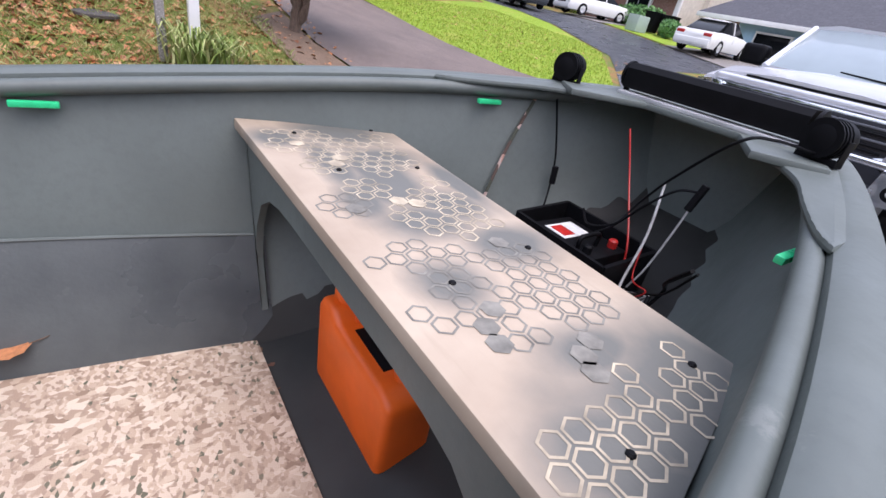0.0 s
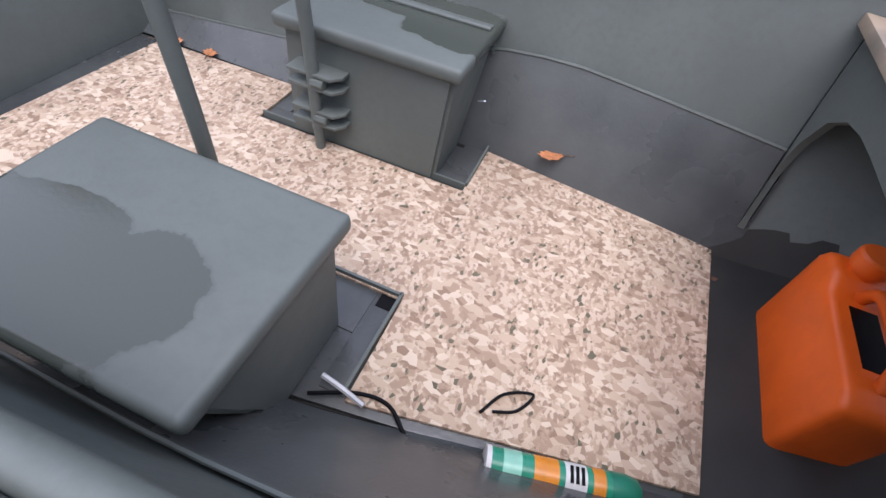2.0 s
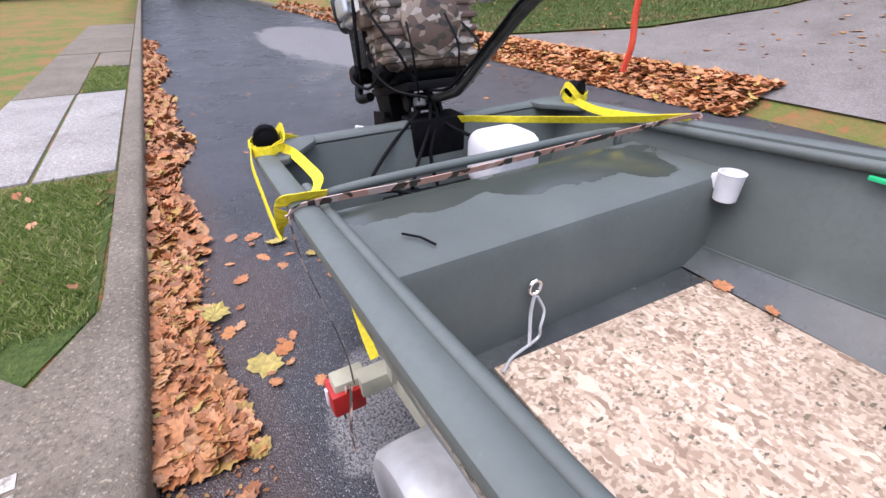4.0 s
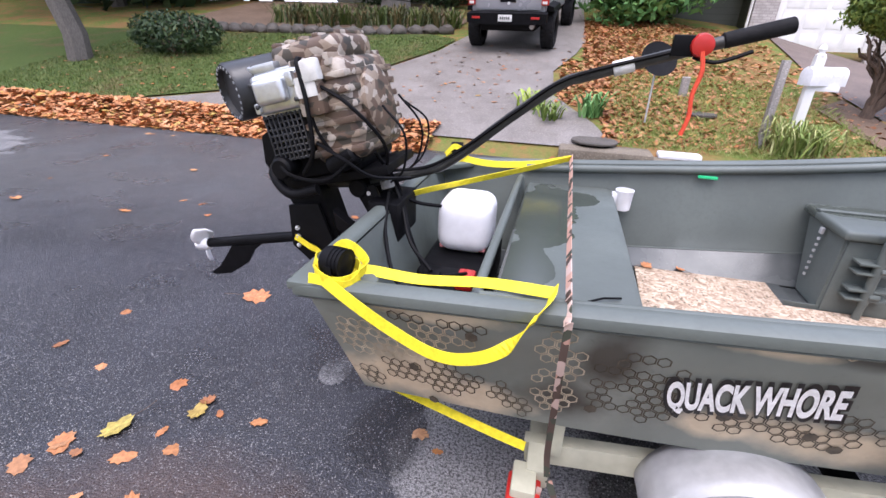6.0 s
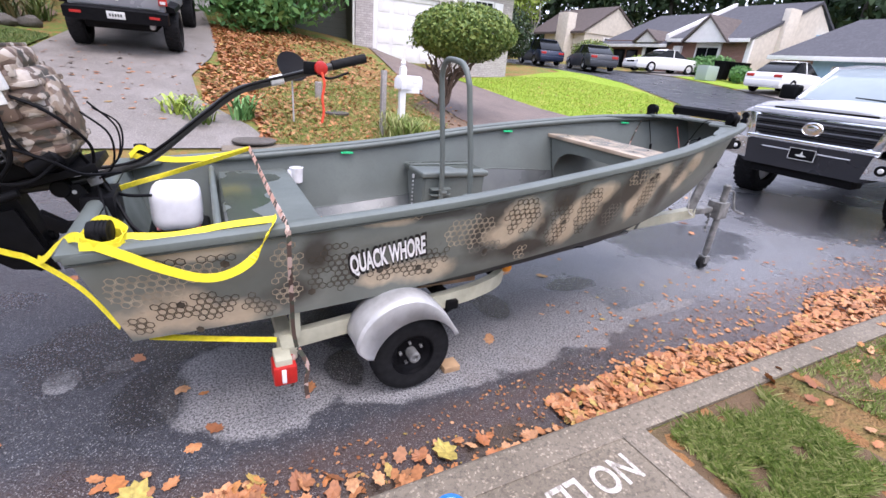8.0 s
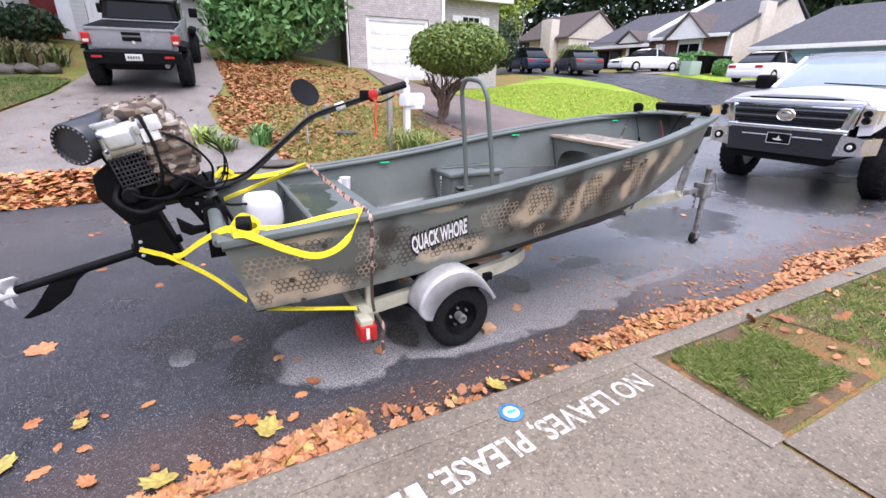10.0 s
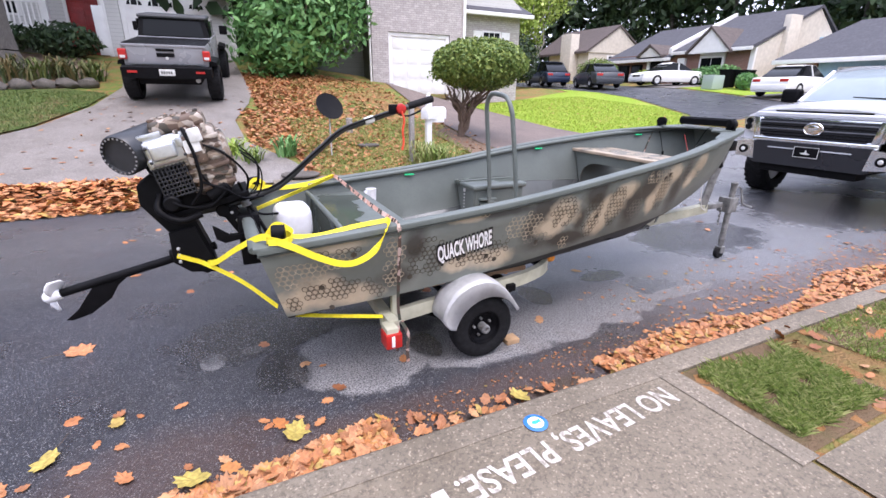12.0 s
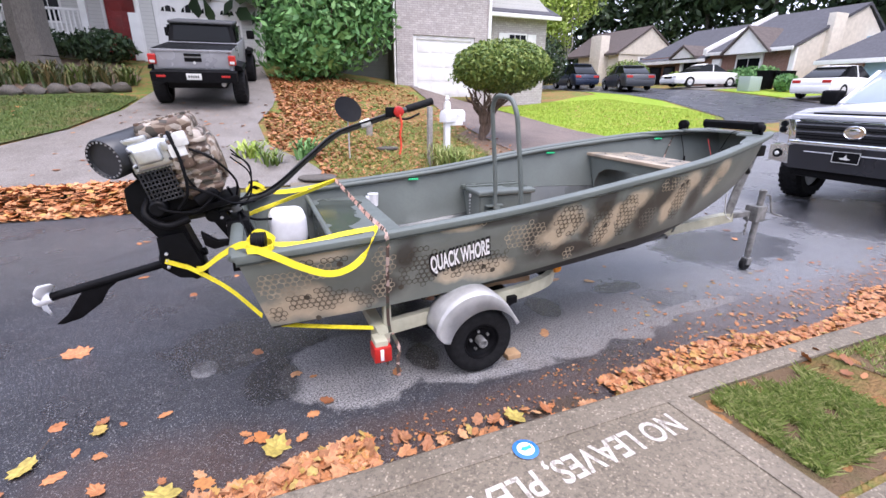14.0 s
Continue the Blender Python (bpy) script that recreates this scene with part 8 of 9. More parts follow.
def leaf_cloud(seed, centre, radii, n, size, hollow=0.55, lumps=9, ragged=0.25, flat=0.0):
    """Vertices and faces of n small leaves filling a lumpy crown."""
    g = np.random.default_rng(seed)
    d = g.normal(size=(n, 3))
    d /= np.linalg.norm(d, axis=1)[:, None]
    lump = g.normal(size=(lumps, 3))
    lump /= np.linalg.norm(lump, axis=1)[:, None]
    swell = 1 + ragged * (np.max(d @ lump.T, axis=1) - 0.8) * 2.2
    r = (hollow + (1 - hollow) * g.random(n) ** 0.6) * swell
    p = np.array(centre) + d * r[:, None] * np.array(radii)
    u = g.normal(size=(n, 3))
    u /= np.linalg.norm(u, axis=1)[:, None]
    nrm = d + g.normal(size=(n, 3)) * 0.7 + np.array([0, 0, flat])
    w = np.cross(nrm, u)
    w /= np.linalg.norm(w, axis=1)[:, None] + 1e-9
    u = np.cross(w, nrm)
    u /= np.linalg.norm(u, axis=1)[:, None] + 1e-9
    s = size * (0.6 + 0.8 * g.random(n))[:, None]
    v = np.stack([p - u * s, p + w * s * 0.42, p + u * s, p - w * s * 0.42], 1).reshape(-1, 3)
    f = np.arange(4 * n).reshape(-1, 4)
    return v, f


def leaves_part(name, clouds, mat, parent, label=""):
    vs, fs, at = [], [], 0
    for v, f in clouds:
        vs.append(v)
        fs.append(f + at)
        at += len(v)
    return raw(name, np.concatenate(vs).tolist(), np.concatenate(fs).tolist(), mat, parent, label)


topiary = thing("clipped_tree", "rounded clipped evergreen tree on many dark bare stems", "tree", (5.0, 7.0, rise(5.0, 7.0)))
bm = bmesh.new()
limb(bm, (0, 0, -0.1), (0.05, 0.0, 0.35), 0.10, 0.075, 0.05, 4, 1)
for i in range(13):
    a = 2 * math.pi * i / 13 + rng.uniform(-0.2, 0.2)
    r0 = rng.uniform(0.0, 0.05)
    tip = (0.28 + math.cos(a) * rng.uniform(0.35, 0.72), math.sin(a) * rng.uniform(0.35, 0.7), rng.uniform(0.95, 1.25))
    midp = (0.1 + math.cos(a) * 0.16, math.sin(a) * 0.16, rng.uniform(0.5, 0.7))
    limb(bm, (0.03 + r0, r0 * math.sin(a), rng.uniform(0.05, 0.32)), midp, 0.05, 0.032, 0.10, 4, 10 + i)
    limb(bm, midp, tip, 0.032, 0.016, 0.12, 5, 40 + i)
    limb(bm, midp, (tip[0] * 0.7, tip[1] * 1.2, tip[2] - 0.05), 0.022, 0.01, 0.15, 5, 80 + i)
part("trunk", bm, M_BARK, topiary)
leaves_part("crown", [leaf_cloud(3, (0.42, -0.05, 1.58), (1.0, 0.96, 0.50), 15000, 0.042, 0.70, 46, 0.34), leaf_cloud(4, (0.42, -0.05, 1.62), (0.9, 0.88, 0.42), 4000, 0.05, 0.3, 8, 0.1)] + [leaf_cloud(90 + k, (0.42 + (0.52 + 0.22 * (k % 3)) * math.cos(k * 0.63), -0.05 + (0.5 + 0.2 * (k % 2)) * math.sin(k * 0.63), 1.30 + 0.07 * (k % 4)), (0.26, 0.26, 0.13 + 0.03 * (k % 3)), 420, 0.042, 0.2, 7, 0.6) for k in range(11)], M_TOPIARY, topiary)

big_bush = thing("large_shrub", "tall broad-leaved green shrub with a few pink blooms", "shrub", (2.7, 14.4, rise(2.7, 14.4)))
bm = bmesh.new()
for i in range(9):
    a = 2 * math.pi * i / 9
    limb(bm, (0.1 * math.cos(a), 0.1 * math.sin(a), -0.1), (1.3 * math.cos(a), 0.9 * math.sin(a), 2.1), 0.05, 0.02, 0.1, 5, 200 + i)
part("stem", bm, M_BARK, big_bush)
leaves_part("foliage", [leaf_cloud(11, (0, 0, 1.6), (1.8, 1.4, 1.55), 3400, 0.13, 0.25, 18, 0.75), leaf_cloud(12, (-0.9, -0.5, 0.9), (1.2, 0.8, 0.95), 1300, 0.12, 0.25, 10, 0.7), leaf_cloud(13, (1.3, -0.3, 2.2), (1.1, 0.8, 1.2), 1200, 0.12, 0.25, 10, 0.7), leaf_cloud(14, (0, 0, 3.2), (1.7, 1.2, 1.2), 1600, 0.13, 0.25, 12, 0.7)], M_BUSH, big_bush)
leaves_part("bloom", [leaf_cloud(15, (0.35, -1.25, 2.35), (0.14, 0.1, 0.12), 40, 0.06, 0.1)], plain("pink petals", (0.6, 0.1, 0.14), 0.6), big_bush, "pink bloom")

oak = thing("oak_tree", "thick grey oak trunk rising from the planting bed", "tree", (-4.9, 13.6, rise(-4.9, 13.6)))
bm = bmesh.new()
limb(bm, (0, 0, -0.3), (0, 0, 0.5), 0.62, 0.46, 0.0, 3, 1)
limb(bm, (0, 0, 0.48), (-0.15, 0.1, 4.2), 0.46, 0.38, 0.02, 6, 2)
for i in range(6):
    a = i * 1.05
    limb(bm, (-0.15, 0.1, 4.0), (2.6 * math.cos(a), 2.6 * math.sin(a), 7.5), 0.22, 0.06, 0.08, 6, 300 + i)
part("trunk", bm, M_GREYBARK, oak)
leaves_part("crown", [leaf_cloud(20, (0, 0.5, 8.2), (4.5, 4.5, 2.4), 5000, 0.26, 0.3, 14, 0.35)], M_DARKLEAF, oak)

street_tree = thing("street_tree", "leaning slender grey trunk beside a low hedge", "tree", (-10.3, 7.3, rise(-10.3, 7.3)))
bm = bmesh.new()
limb(bm, (0, 0, -0.2), (-0.5, 0.2, 4.0), 0.26, 0.18, 0.03, 6, 5)
for i in range(5):
    limb(bm, (-0.5, 0.2, 3.9), (-0.5 + 2 * math.cos(i * 1.25), 2 * math.sin(i * 1.25), 6.5), 0.12, 0.03, 0.1, 5, 320 + i)
part("trunk", bm, M_GREYBARK, street_tree)
leaves_part("crown", [leaf_cloud(21, (-0.5, 0.2, 7), (3.0, 3.0, 1.8), 2500, 0.24, 0.3, 12, 0.35)], M_DARKLEAF, street_tree)


def shrub(name, label, at, radii, n, size, mat, seed):
    e = thing(name, label, "shrub", (at[0], at[1], rise(*at)), "garden shrubs")
    bm = bmesh.new()
    for i in range(6):
        a = i * 1.05 + seed
        limb(bm, (0, 0, -0.05), (radii[0] * 0.6 * math.cos(a), radii[1] * 0.6 * math.sin(a), radii[2] * 1.1), 0.04, 0.01, 0.1, 4, seed * 10 + i)
    part("stem", bm, M_BARK, e)
    leaves_part("foliage", [leaf_cloud(seed, (0, 0, radii[2]), radii, n, size, 0.5, 10, 0.2)], mat, e)
    return e


shrub("hedge_shrub", "low dark evergreen shrub at the lawn's edge", (-8.4, 8.2), (1.3, 0.6, 0.45), 2500, 0.06, M_DARKLEAF, 31)
shrub("clipped_shrub", "clipped dark evergreen mound behind the lawn", (14.2, 21.5), (1.6, 1.6, 1.5), 3500, 0.11, M_TOPIARY, 32)
shrub("clipped_shrub", "clipped dark evergreen mound behind the lawn", (11.7, 17.4), (1.5, 1.2, 1.35), 3500, 0.10, M_DARKLEAF, 33)
shrub("clipped_shrub", "tall dark evergreen mound on bare stems", (18.7, 25.5), (1.7, 1.7, 1.7), 3500, 0.12, M_DARKLEAF, 34)
shrub("clipped_shrub", "round pale green clipped shrub by the parked cars", (26.0, 25.2), (1.5, 1.5, 0.9), 3500, 0.09, M_TOPIARY, 35)
shrub("hedge_shrub", "trimmed green hedge below the tall window", (29.9, 18.6), (0.7, 1.9, 0.65), 3000, 0.09, M_BUSH, 36)
shrub("hedge_shrub", "small green shrub on the front lawn", (28.0, 15.1), (0.6, 0.6, 0.5), 900, 0.08, M_BUSH, 37)
shrub("yellow_shrub", "yellow green shrub by the front door", (29.8, 23.9), (0.8, 1.0, 0.5), 1200, 0.08, M_LIMELEAF, 38)
shrub("porch_shrub", "green shrub before the porch", (-4.0, 16.3), (1.0, 0.7, 0.5), 1500, 0.09, M_DARKLEAF, 39)
shrub("porch_shrub", "green shrub before the porch", (-6.3, 16.6), (1.6, 0.7, 0.55), 1800, 0.09, M_DARKLEAF, 40)


def tuft(name, label, at, n, high, spread, mat, seed, wide=0.012):
    """A clump of arching strap leaves."""
    g = random.Random(seed)
    verts, faces = [], []
    for i in range(n):
        a = g.uniform(0, 6.283)
        reach, h = spread * g.uniform(0.3, 1.0), high * g.uniform(0.6, 1.1)
        bx, by = g.gauss(0, spread * 0.25), g.gauss(0, spread * 0.25)
        sx, sy = -math.sin(a) * wide, math.cos(a) * wide
        base = len(verts)
        for k, (f, z) in enumerate(((0, 0), (0.35, 0.7), (0.75, 1.0), (1.15, 0.78))):
            w = (1.0, 0.9, 0.6, 0.05)[k]
            x, y = bx + math.cos(a) * reach * f, by + math.sin(a) * reach * f
            verts += [(x - sx * w, y - sy * w, h * z), (x + sx * w, y + sy * w, h * z)]
        faces += [(base + 2 * k, base + 2 * k + 1, base + 2 * k + 3, base + 2 * k + 2) for k in range(3)]
    ob = raw(name, verts, faces, mat)
    ob.location = (at[0], at[1], rise(*at) - 0.01)
    return tagged(ob, label, "plant", "strap-leaved plants")


tuft("strap_plant", "dense clump of dark green strap leaves round the mailbox", (3.30, 5.10), 170, 0.42, 0.42, M_GRASS, 1)
tuft("strap_plant", "clump of dark green strap leaves by the mailbox", (3.65, 5.2), 90, 0.32, 0.36, M_GRASS, 2)
tuft("broad_plant", "bright green broad-leaved plant in the leaf litter", (0.95, 5.95), 46, 0.34, 0.34, M_BUSH, 3, 0.022)
tuft("broad_plant", "yellow green broad-leaved plant at the driveway edge", (0.05, 6.15), 46, 0.28, 0.36, M_LIMELEAF, 4, 0.02)
tuft("broad_plant", "green broad-leaved plant at the driveway edge", (0.35, 5.7), 40, 0.24, 0.3, M_TOPIARY, 5, 0.018)
# every third clump takes the shade-darkened blade green
for i in range(16):
    x = -8.2 + i * 0.36
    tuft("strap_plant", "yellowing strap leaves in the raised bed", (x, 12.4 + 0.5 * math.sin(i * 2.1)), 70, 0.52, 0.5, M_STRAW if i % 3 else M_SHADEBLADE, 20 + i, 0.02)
bed = drape("planting_bed_2", [(-12, 11.2), (-5.0, 11.0), (-3.6, 11.3), (-2.75, 11.75), (-2.6, 13.5), (-4.0, 16.9), (-12, 16.9)], M_SOIL, 0.03, 0.8, label="raised bed of brown mulch behind field stones")
for i in range(17):
    x = -9.2 + i * 0.40
    y = 10.95 + 0.0 if x < -5 else 10.95 + (x + 5.2) * 0.30
    g = random.Random(i)
    bm = bmesh.new()
    bmesh.ops.create_icosphere(bm, subdivisions=2, radius=1.0)
    for v in bm.verts:
        v.co *= 1 + 0.25 * noise.noise(v.co * 1.3 + Vector((i * 3.1, 0, 0)))
        v.co = Vector((v.co.x * g.uniform(0.19, 0.25), v.co.y * 0.16, v.co.z * g.uniform(0.11, 0.17)))
    ob = obj("field_stone", bm, M_STONE)
    ob.location = (x, y, rise(x, y) + 0.08)
    tagged(ob, "rough dark field stone edging the raised bed", "stone", "stones edging the bed")

lime = thing("young_tree", "pale bare-branched young tree with yellow green leaves", "tree", (24.0, 31.0, rise(24, 31)))
bm = bmesh.new()
for i in range(9):
    a = i * 0.7
    limb(bm, (0, 0, 0), (1.6 * math.cos(a), 1.6 * math.sin(a), 6.5), 0.09, 0.03, 0.06, 6, 500 + i)
part("stem", bm, plain("pale grey bark", (0.38, 0.35, 0.32), 0.9), lime)
leaves_part("crown", [leaf_cloud(51, (-1.5, 0, 5.2), (2.9, 2.4, 3.4), 5200, 0.17, 0.2, 14, 0.4), leaf_cloud(52, (1.2, 0, 6.4), (2.6, 2.2, 2.0), 1500, 0.17, 0.2, 12, 0.4)], M_LIMELEAF, lime)


def woods(name, label, spots, mat, seed):
    """A far belt of trees: stems and ragged crowns in one."""
    g = random.Random(seed)
    clouds = []
    for i, (x, y, h) in enumerate(spots):
        z = rise(x, y)
        for j in range(6):
            clouds.append(leaf_cloud(seed * 100 + i * 7 + j, (x + g.uniform(-2.5, 2.5), y + g.uniform(-2.5, 2.5), z + h * (0.12 + 0.16 * j + g.uniform(0, 0.12))), (g.uniform(3, 4.4), g.uniform(3, 4.4), h * g.uniform(0.16, 0.26)), 800, 0.46, 0.15, 12, 0.45))
    ob = leaves_part(name, clouds, mat, None)
    bm = bmesh.new()
    for i, (x, y, h) in enumerate(spots):
        limb(bm, (x, y, rise(x, y) - 0.5), (x + g.uniform(-1, 1), y, rise(x, y) + h * 0.8), 0.3, 0.1, 0.03, 4, seed + i)
    stems = part("stem", bm, M_GREYBARK, ob)
    return tagged(ob, label, "woods", kind="stuff")


woods("far_woods", "tall dark wood behind the row of houses", [(48, 8, 17), (50, 14, 18), (47, 19, 17), (50, 24, 18), (48, 30, 18), (46, 36, 17), (44, 42, 17), (40, 48, 17), (34, 50, 16), (28, 50, 17), (22, 46, 16), (16, 44, 16), (53, 2, 17), (52, -6, 17), (54, -14, 16)], M_DARKLEAF, 61)
woods("far_woods", "dark trees behind the nearer houses", [(10, 36, 13), (4, 34, 13), (-2, 33, 13), (2.2, 21, 8), (-8, 32, 13), (-14, 30, 13), (-20, 26, 12), (-13, 20, 9), (-17, 15, 9), (3.8, 24, 9), (-24, 18, 11)], M_DARKLEAF, 62)
# spots with y below -15 are added out of view, for reflections
woods("far_woods", "trees at the street's far end, and unseen ones added behind the camera", [(-45, 8, 12), (-46, 2, 12), (-44, -5, 12), (-38, 14, 12), (-32, 18, 12), (-40, -12, 12), (-28, -22, 11), (-14, -26, 11), (0, -28, 11), (14, -27, 11), (28, -22, 11), (42, -18, 12)], M_TOPIARY, 63)

# ---- leaves and grass ----
LEAF = [(1.0, 0.03), (0.74, 0.20), (0.78, 0.44), (0.52, 0.42), (0.28, 0.74), (0.06, 0.52), (-0.30, 0.64), (-0.46, 0.36), (-0.78, 0.12), (-0.66, -0.06), (-0.72, -0.30), (-0.34, -0.50), (-0.06, -0.46), (0.22, -0.80), (0.42, -0.48), (0.70, -0.52), (0.70, -0.20)]


def scatter(name, label, n, pick, size, seed, mat=M_LITTER, tilt=0.5):
    """n curled lobed leaves; pick(g) gives each one's place."""
    g = np.random.default_rng(seed)
    m = len(LEAF)
    verts, faces = [], []
    for i in range(n):
        x, y, z = pick(g)
        s = size * (0.55 + 0.8 * g.random())
        a = g.random() * 6.283
        tx, ty = g.normal() * tilt, g.normal() * tilt
        curl = g.normal() * 0.35
        c, d = math.cos(a), math.sin(a)
        slim = 0.65 + 0.35 * g.random()
        base = len(verts)
        verts.append((x, y, z))
        for u, v in LEAF:
            v *= slim
            lift = curl * (u * u + v * v) * 0.6
            px, py = s * (u * c - v * d), s * (u * d + v * c)
            verts.append((x + px, y + py, max(z - 0.02, z + px * tx + py * ty + s * lift)))
        faces += [(base, base + 1 + k, base + 1 + (k + 1) % m) for k in range(m)]
    ob = raw(name, verts, faces, mat, None)
    return tagged(ob, label, "leaves", kind="stuff")


def gutter(x0, x1, wide):
    def pick(g):
        x = x0 + (x1 - x0) * g.random()
        w = wide * (0.75 + 0.35 * math.sin(x * 2.3) * math.sin(x * 0.9 + 1))
        t = g.random() ** 1.3
        return x, -1.185 + w * t, 0.012 + 0.05 * (1 - t) * g.random()
    return pick


scatter("gutter_leaves", "thick drift of brown leaves along the kerb", 1400, gutter(-1.1, 0.42, 0.29), 0.046, 1, tilt=0.35)
scatter("gutter_leaves", "thick drift of brown leaves along the kerb", 2600, gutter(-12, -1.0, 0.36), 0.055, 2)
scatter("gutter_leaves", "thick drift of brown leaves along the kerb", 5200, gutter(1.72, 8.5, 0.42), 0.031, 3, tilt=0.30)
scatter("leaf_crumbs", "small broken leaf pieces along the gutter", 2600, lambda g: (lambda x: (x, -1.18 + (0.25 + 0.10 * max(0, min(x, 6))) * g.random() ** 1.4, 0.007))(-1.2 + 8.5 * g.random()), 0.010, 33, M_LITTERD, 0.3)
scatter("gutter_leaves", "few wet leaves in the gutter", 60, gutter(0.45, 1.65, 0.22), 0.035, 4)
scatter("street_leaves", "single leaves lying on the damp asphalt", 90, lambda g: (-6 + 13 * g.random(), -0.8 + 5.0 * g.random(), 0.006), 0.05, 5, tilt=0.08)
scatter("street_leaves", "wet leaves spread over the asphalt by the kerb", 34, lambda g: (-1.3 + 1.7 * g.random() ** 0.8, -1.0 + 0.75 * g.random() ** 1.6, 0.006), 0.046, 6, tilt=0.08)
scatter("street_leaves", "leaves spread over the asphalt towards the truck", 620, lambda g: (2.2 + 6 * g.random(), -0.85 + 0.75 * g.random() ** 2.4, 0.007), 0.019, 16, tilt=0.1)
scatter("drifted_leaves", "deep pile of brown leaves on the far kerb", 8500, lambda g: (lambda x, t: (x, 4.2 + 0.95 * t, rise(x, 4.2 + 0.95 * t) + 0.02 + 0.13 * math.sin(math.pi * t) * g.random() ** 0.6))(-9.5 + 8.3 * g.random(), g.random()), 0.065, 7, M_LITTERP, 0.28)
scatter("drifted_leaves", "brown leaves drifted on the far kerb further down the street", 1500, lambda g: (lambda x, t: (x, 4.2 + 0.8 * t, rise(x, 4.2 + 0.8 * t) + 0.02 + 0.1 * math.sin(math.pi * t) * g.random()))(-24 + 14.5 * g.random(), g.random()), 0.09, 17, M_LITTERF)


def yard(g):
    while True:
        x, y = 0.3 + 5.2 * g.random(), 5.0 + 9.5 * g.random()
        edge = 0.80 if y > 9.3 else 0.40 if y > 6.4 else 1.1
        if x > edge and g.random() < math.exp(-max(0, x - 1.6) / 1.4) + 0.06:
            return x, y, rise(x, y) + 0.01


scatter("yard_leaves", "carpet of dry brown leaves over the yard", 9500, yard, 0.05, 8, M_LITTERF, 0.3)
scatter("driveway_leaves", "few leaves on the driveway", 160, lambda g: (lambda x, y: (x, y, rise(x, y) + 0.02))(-3.0 + 3.6 * g.random(), 5.6 + 5 * g.random()), 0.05, 9, M_LITTERF, 0.1)
scatter("verge_leaves", "brown leaves caught in the turf", 45, lambda g: (2.5 + 2.1 * g.random(), -1.95 + 0.7 * g.random(), 0.14), 0.036, 10)
scatter("verge_leaves", "brown leaves caught in the turf", 14, lambda g: (-2.2 + 1.9 * g.random(), -2.2 + 0.8 * g.random(), 0.16), 0.05, 11)
scatter("floor_debris", "dark leaf crumbs on the boat floor", 40, lambda g: (2.70 + 0.05 * g.normal(), 0.10 + 0.12 * g.normal(), 0.516), 0.013, 12, M_CRUMBS, 0.3)
scatter("bow_debris", "dark leaf crumbs in the bow", 30, lambda g: (3.2 + 0.06 * g.normal(), 0.02 + 0.07 * g.normal(), 0.63), 0.016, 13, M_CRUMBS, 0.3)
scatter("lawn_leaves", "brown leaves lying on the shade-painted lawn", 260, lambda g: (lambda x, y: (x, y, rise(x, y) + 0.03))(-11 + 7 * g.random(), 5.3 + 5 * g.random()), 0.05, 34, M_LITTERF, 0.2)
scatter("lawn_leaves", "pale leaves lying on the bright lawn", 260, lambda g: (lambda x, y: (x, y, rise(x, y) + 0.03))(10.5 + 5 * g.random(), 8 + 7 * g.random()), 0.05, 35, M_LITTERF, 0.2)


def one_leaf(at, size, turn, mat, label):
    verts = [(0, 0, 0)] + [(size * u, size * v, size * 0.22 * (u * u + v * v) * (1 if v > 0 else 0.4)) for u, v in LEAF]
    m = len(LEAF)
    ob = raw("fallen_leaf", verts, [(0, 1 + k, 1 + (k + 1) % m) for k in range(m)], mat)
    ob.matrix_basis = pose(*at, 8, 6, turn)
    stalk = part("stalk", tube([(-size * 0.7, 0, 0.004), (-size * 1.3, size * 0.1, 0.004), (-size * 1.9, size * 0.05, 0.006)], 0.0016, k=5), M_BARK, ob)
    return tagged(ob, label, "leaf", "single fallen leaves")


M_LEAFORANGE = plain("orange brown leaf", (0.44, 0.18, 0.075), 0.6, 0, 0.3, 60)
M_LEAFYELLOW = plain("yellow leaf", (0.36, 0.28, 0.07), 0.6, 0, 0.4, 40)
one_leaf((2.25, 0.44, 0.585), 0.042, 200, M_LEAFORANGE, "curled orange leaf on the boat's sloping side")
one_leaf((0.975, 0.435, 0.53), 0.035, 40, M_LEAFORANGE, "orange leaf at the mat's corner")
one_leaf((1.12, 0.44, 0.53), 0.03, 120, M_LEAFORANGE, "orange leaf beside the mat")
one_leaf((-1.037, 0.427, 0.008), 0.09, 20, M_LEAFORANGE, "orange leaf on the asphalt behind the boat")
one_leaf((0.03, -0.82, 0.008), 0.085, 60, M_LEAFYELLOW, "large yellow leaf on the asphalt")
one_leaf((-0.38, -0.95, 0.03), 0.085, 150, M_LEAFYELLOW, "large yellow leaf in the leaf drift")
one_leaf((-0.95, -0.55, 0.008), 0.075, 250, M_LEAFYELLOW, "yellow brown leaf on the asphalt")
one_leaf((1.12, -1.05, 0.02), 0.075, 90, M_LEAFYELLOW, "crumpled yellow leaf in the gutter")
one_leaf((4.9, 0.6, 0.008), 0.05, 10, M_LEAFORANGE, "small brown leaf before the truck")


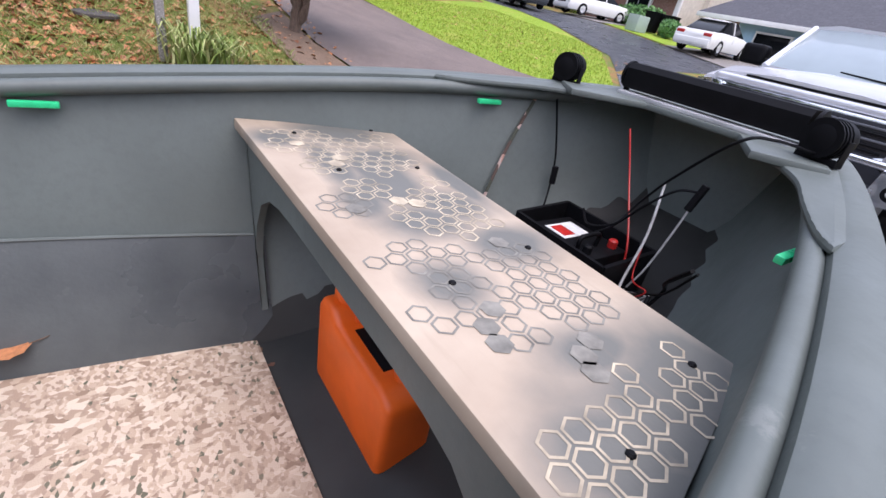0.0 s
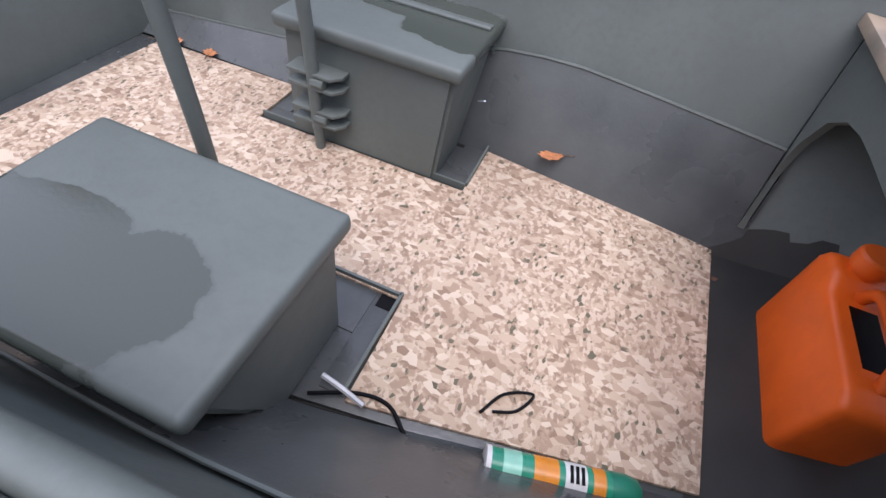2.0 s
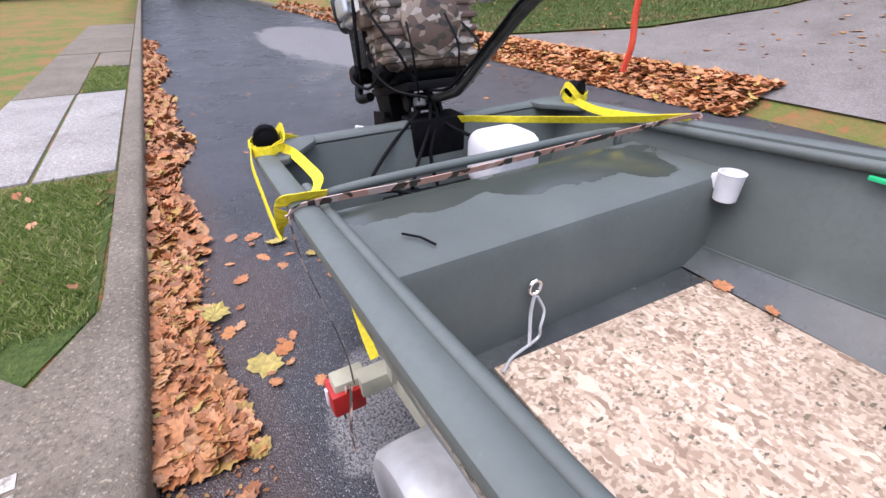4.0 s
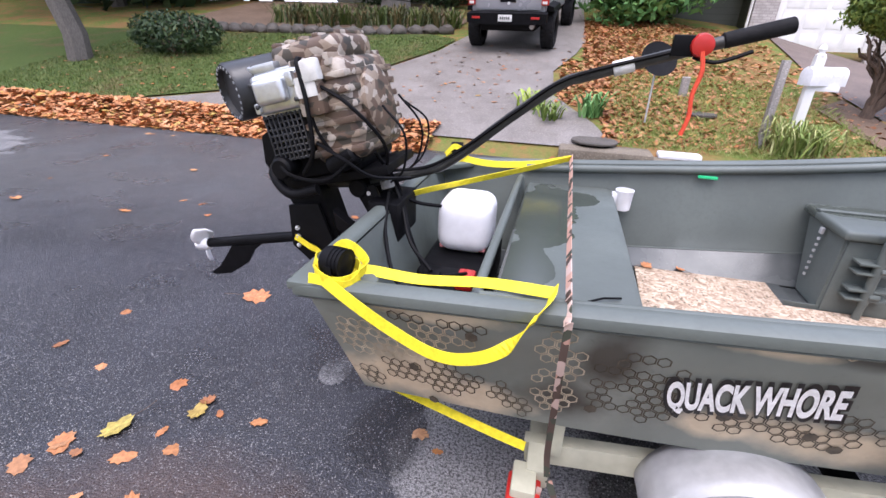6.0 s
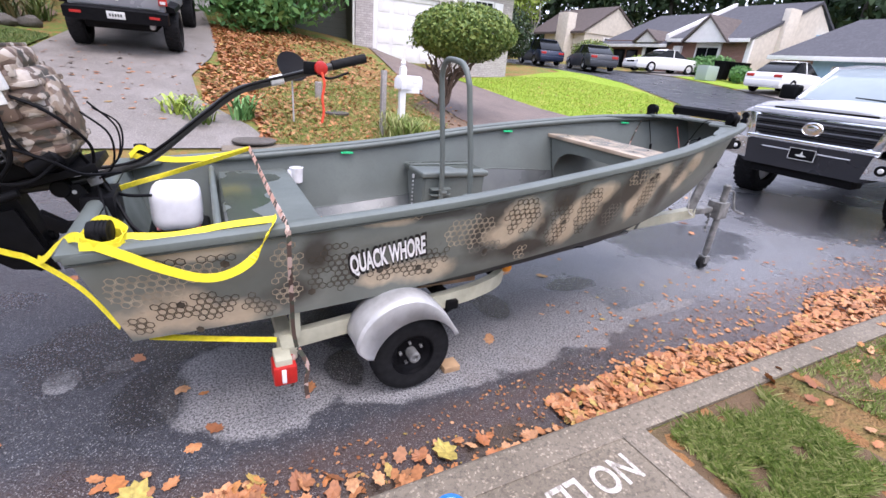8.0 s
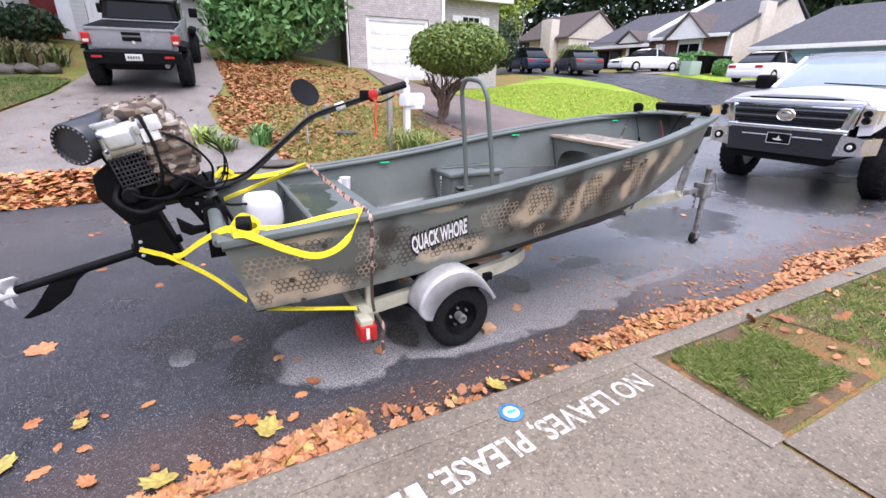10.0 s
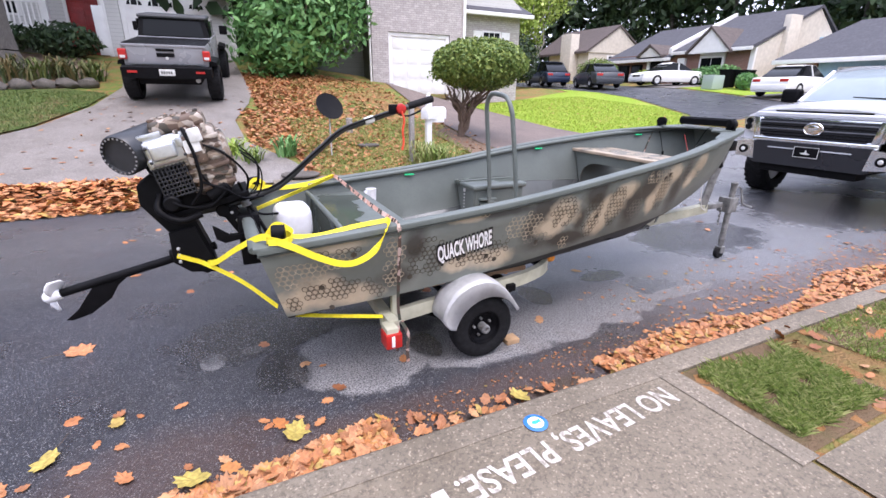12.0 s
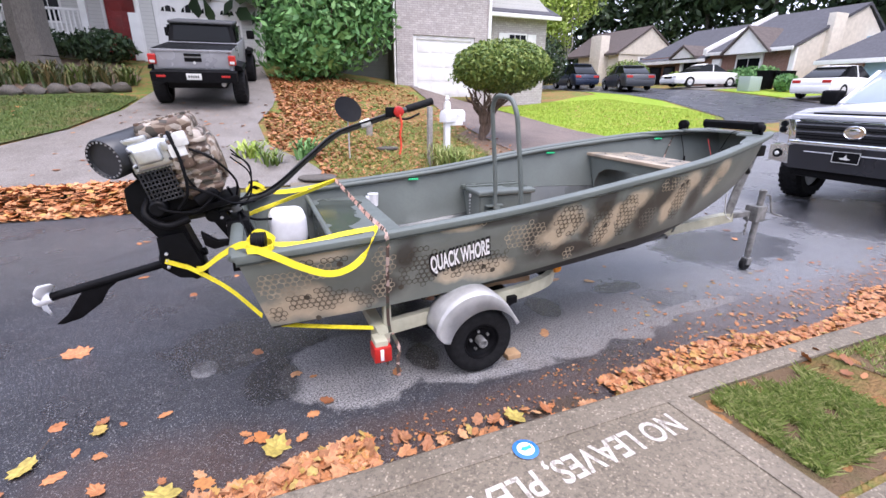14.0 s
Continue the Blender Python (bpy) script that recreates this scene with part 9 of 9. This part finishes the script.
def grass(name, label, n, pick, high, seed, mat=M_GRASS):
    g = np.random.default_rng(seed)
    verts, faces = [], []
    for i in range(n):
        x, y, z = pick(g)
        a = g.random() * 6.283
        h = high * (0.45 + 0.8 * g.random())
        w = 0.0022 + 0.0018 * g.random()
        lx, ly = g.normal() * 0.55 * h, g.normal() * 0.55 * h
        base = len(verts)
        verts += [(x - w * math.cos(a), y - w * math.sin(a), z), (x + w * math.cos(a), y + w * math.sin(a), z), (x + lx * 0.5, y + ly * 0.5, z + h * 0.7), (x + lx, y + ly, z + h * 0.95)]
        faces += [(base, base + 1, base + 2), (base + 1, base + 3, base + 2)]
    return tagged(raw(name, verts, faces, mat), label, "grass", kind="stuff")


def patch(x0, x1, y0, y1, z, bare=0.35, s=3.1):
    def pick(g):
        while True:
            x, y = x0 + (x1 - x0) * g.random(), y0 + (y1 - y0) * g.random()
            if noise.noise(Vector((x * s, y * s, 0))) > bare - 0.75 + 0.4 * g.random():
                return x, y, z
    return pick


grass("verge_grass", "short uneven grass on the small turf square", 17000, patch(1.96, 2.64, -1.90, -1.41, 0.125, 0.40, 8.0), 0.044, 21)
grass("verge_grass", "grass on the turf strip along the kerb", 12000, patch(3.0, 6.5, -1.96, -1.37, 0.125, 0.42, 8.0), 0.034, 22)
grass("verge_grass", "short green grass inside the kerb corner", 9000, patch(-2.25, -0.42, -2.2, -1.40, 0.128, 0.1), 0.05, 23)
grass("verge_grass", "grass in the footpath square", 2500, patch(-7.45, -5.65, -1.82, -1.4, 0.128, 0.1), 0.06, 24)
grass("yard_grass", "yellow green grass among the leaves", 9000, lambda g: (lambda x, y: (x, y, rise(x, y)))(1.3 + 3.3 * g.random(), 4.85 + 3.5 * g.random() ** 1.3), 0.07, 25)


def inside(x, y, ring):
    """Whether a place lies within an (x, y) outline."""
    hit = False
    for (x0, y0), (x1, y1) in zip(ring, ring[1:] + ring[:1]):
        if (y0 > y) != (y1 > y) and x < x0 + (y - y0) / (y1 - y0) * (x1 - x0):
            hit = not hit
    return hit


def over(ring, x0, x1, y0, y1):
    def pick(g):
        while True:
            x, y = x0 + (x1 - x0) * g.random(), y0 + (y1 - y0) * g.random()
            if inside(x, y, ring):
                return x, y, rise(x, y) + 0.01
    return pick


def lawn_blades(name, label, n, pick, high, wide, seed, mat):
    g = np.random.default_rng(seed)
    verts, faces = [], []
    for i in range(n):
        x, y, z = pick(g)
        a, h = g.random() * 6.283, high * (0.5 + 0.8 * g.random())
        u, v = wide * math.cos(a), wide * math.sin(a)
        lx, ly = g.normal() * 0.5 * h, g.normal() * 0.5 * h
        verts += [(x - u, y - v, z), (x + u, y + v, z), (x + lx, y + ly, z + h)]
        faces.append((3 * i, 3 * i + 1, 3 * i + 2))
    return tagged(raw(name, verts, faces, mat), label, "grass", kind="stuff")


lawn_blades("lawn_grass", "mown blades of the bright lawn", 24000, over(LAWN, 9.2, 16.5, 5.6, 16), 0.05, 0.012, 71, M_LAWNBLADE)
lawn_blades("lawn_grass", "blades of the shade-painted lawn", 26000, over(LAWN2, -11, -2.3, 4.9, 11), 0.05, 0.010, 72, M_SHADEBLADE)
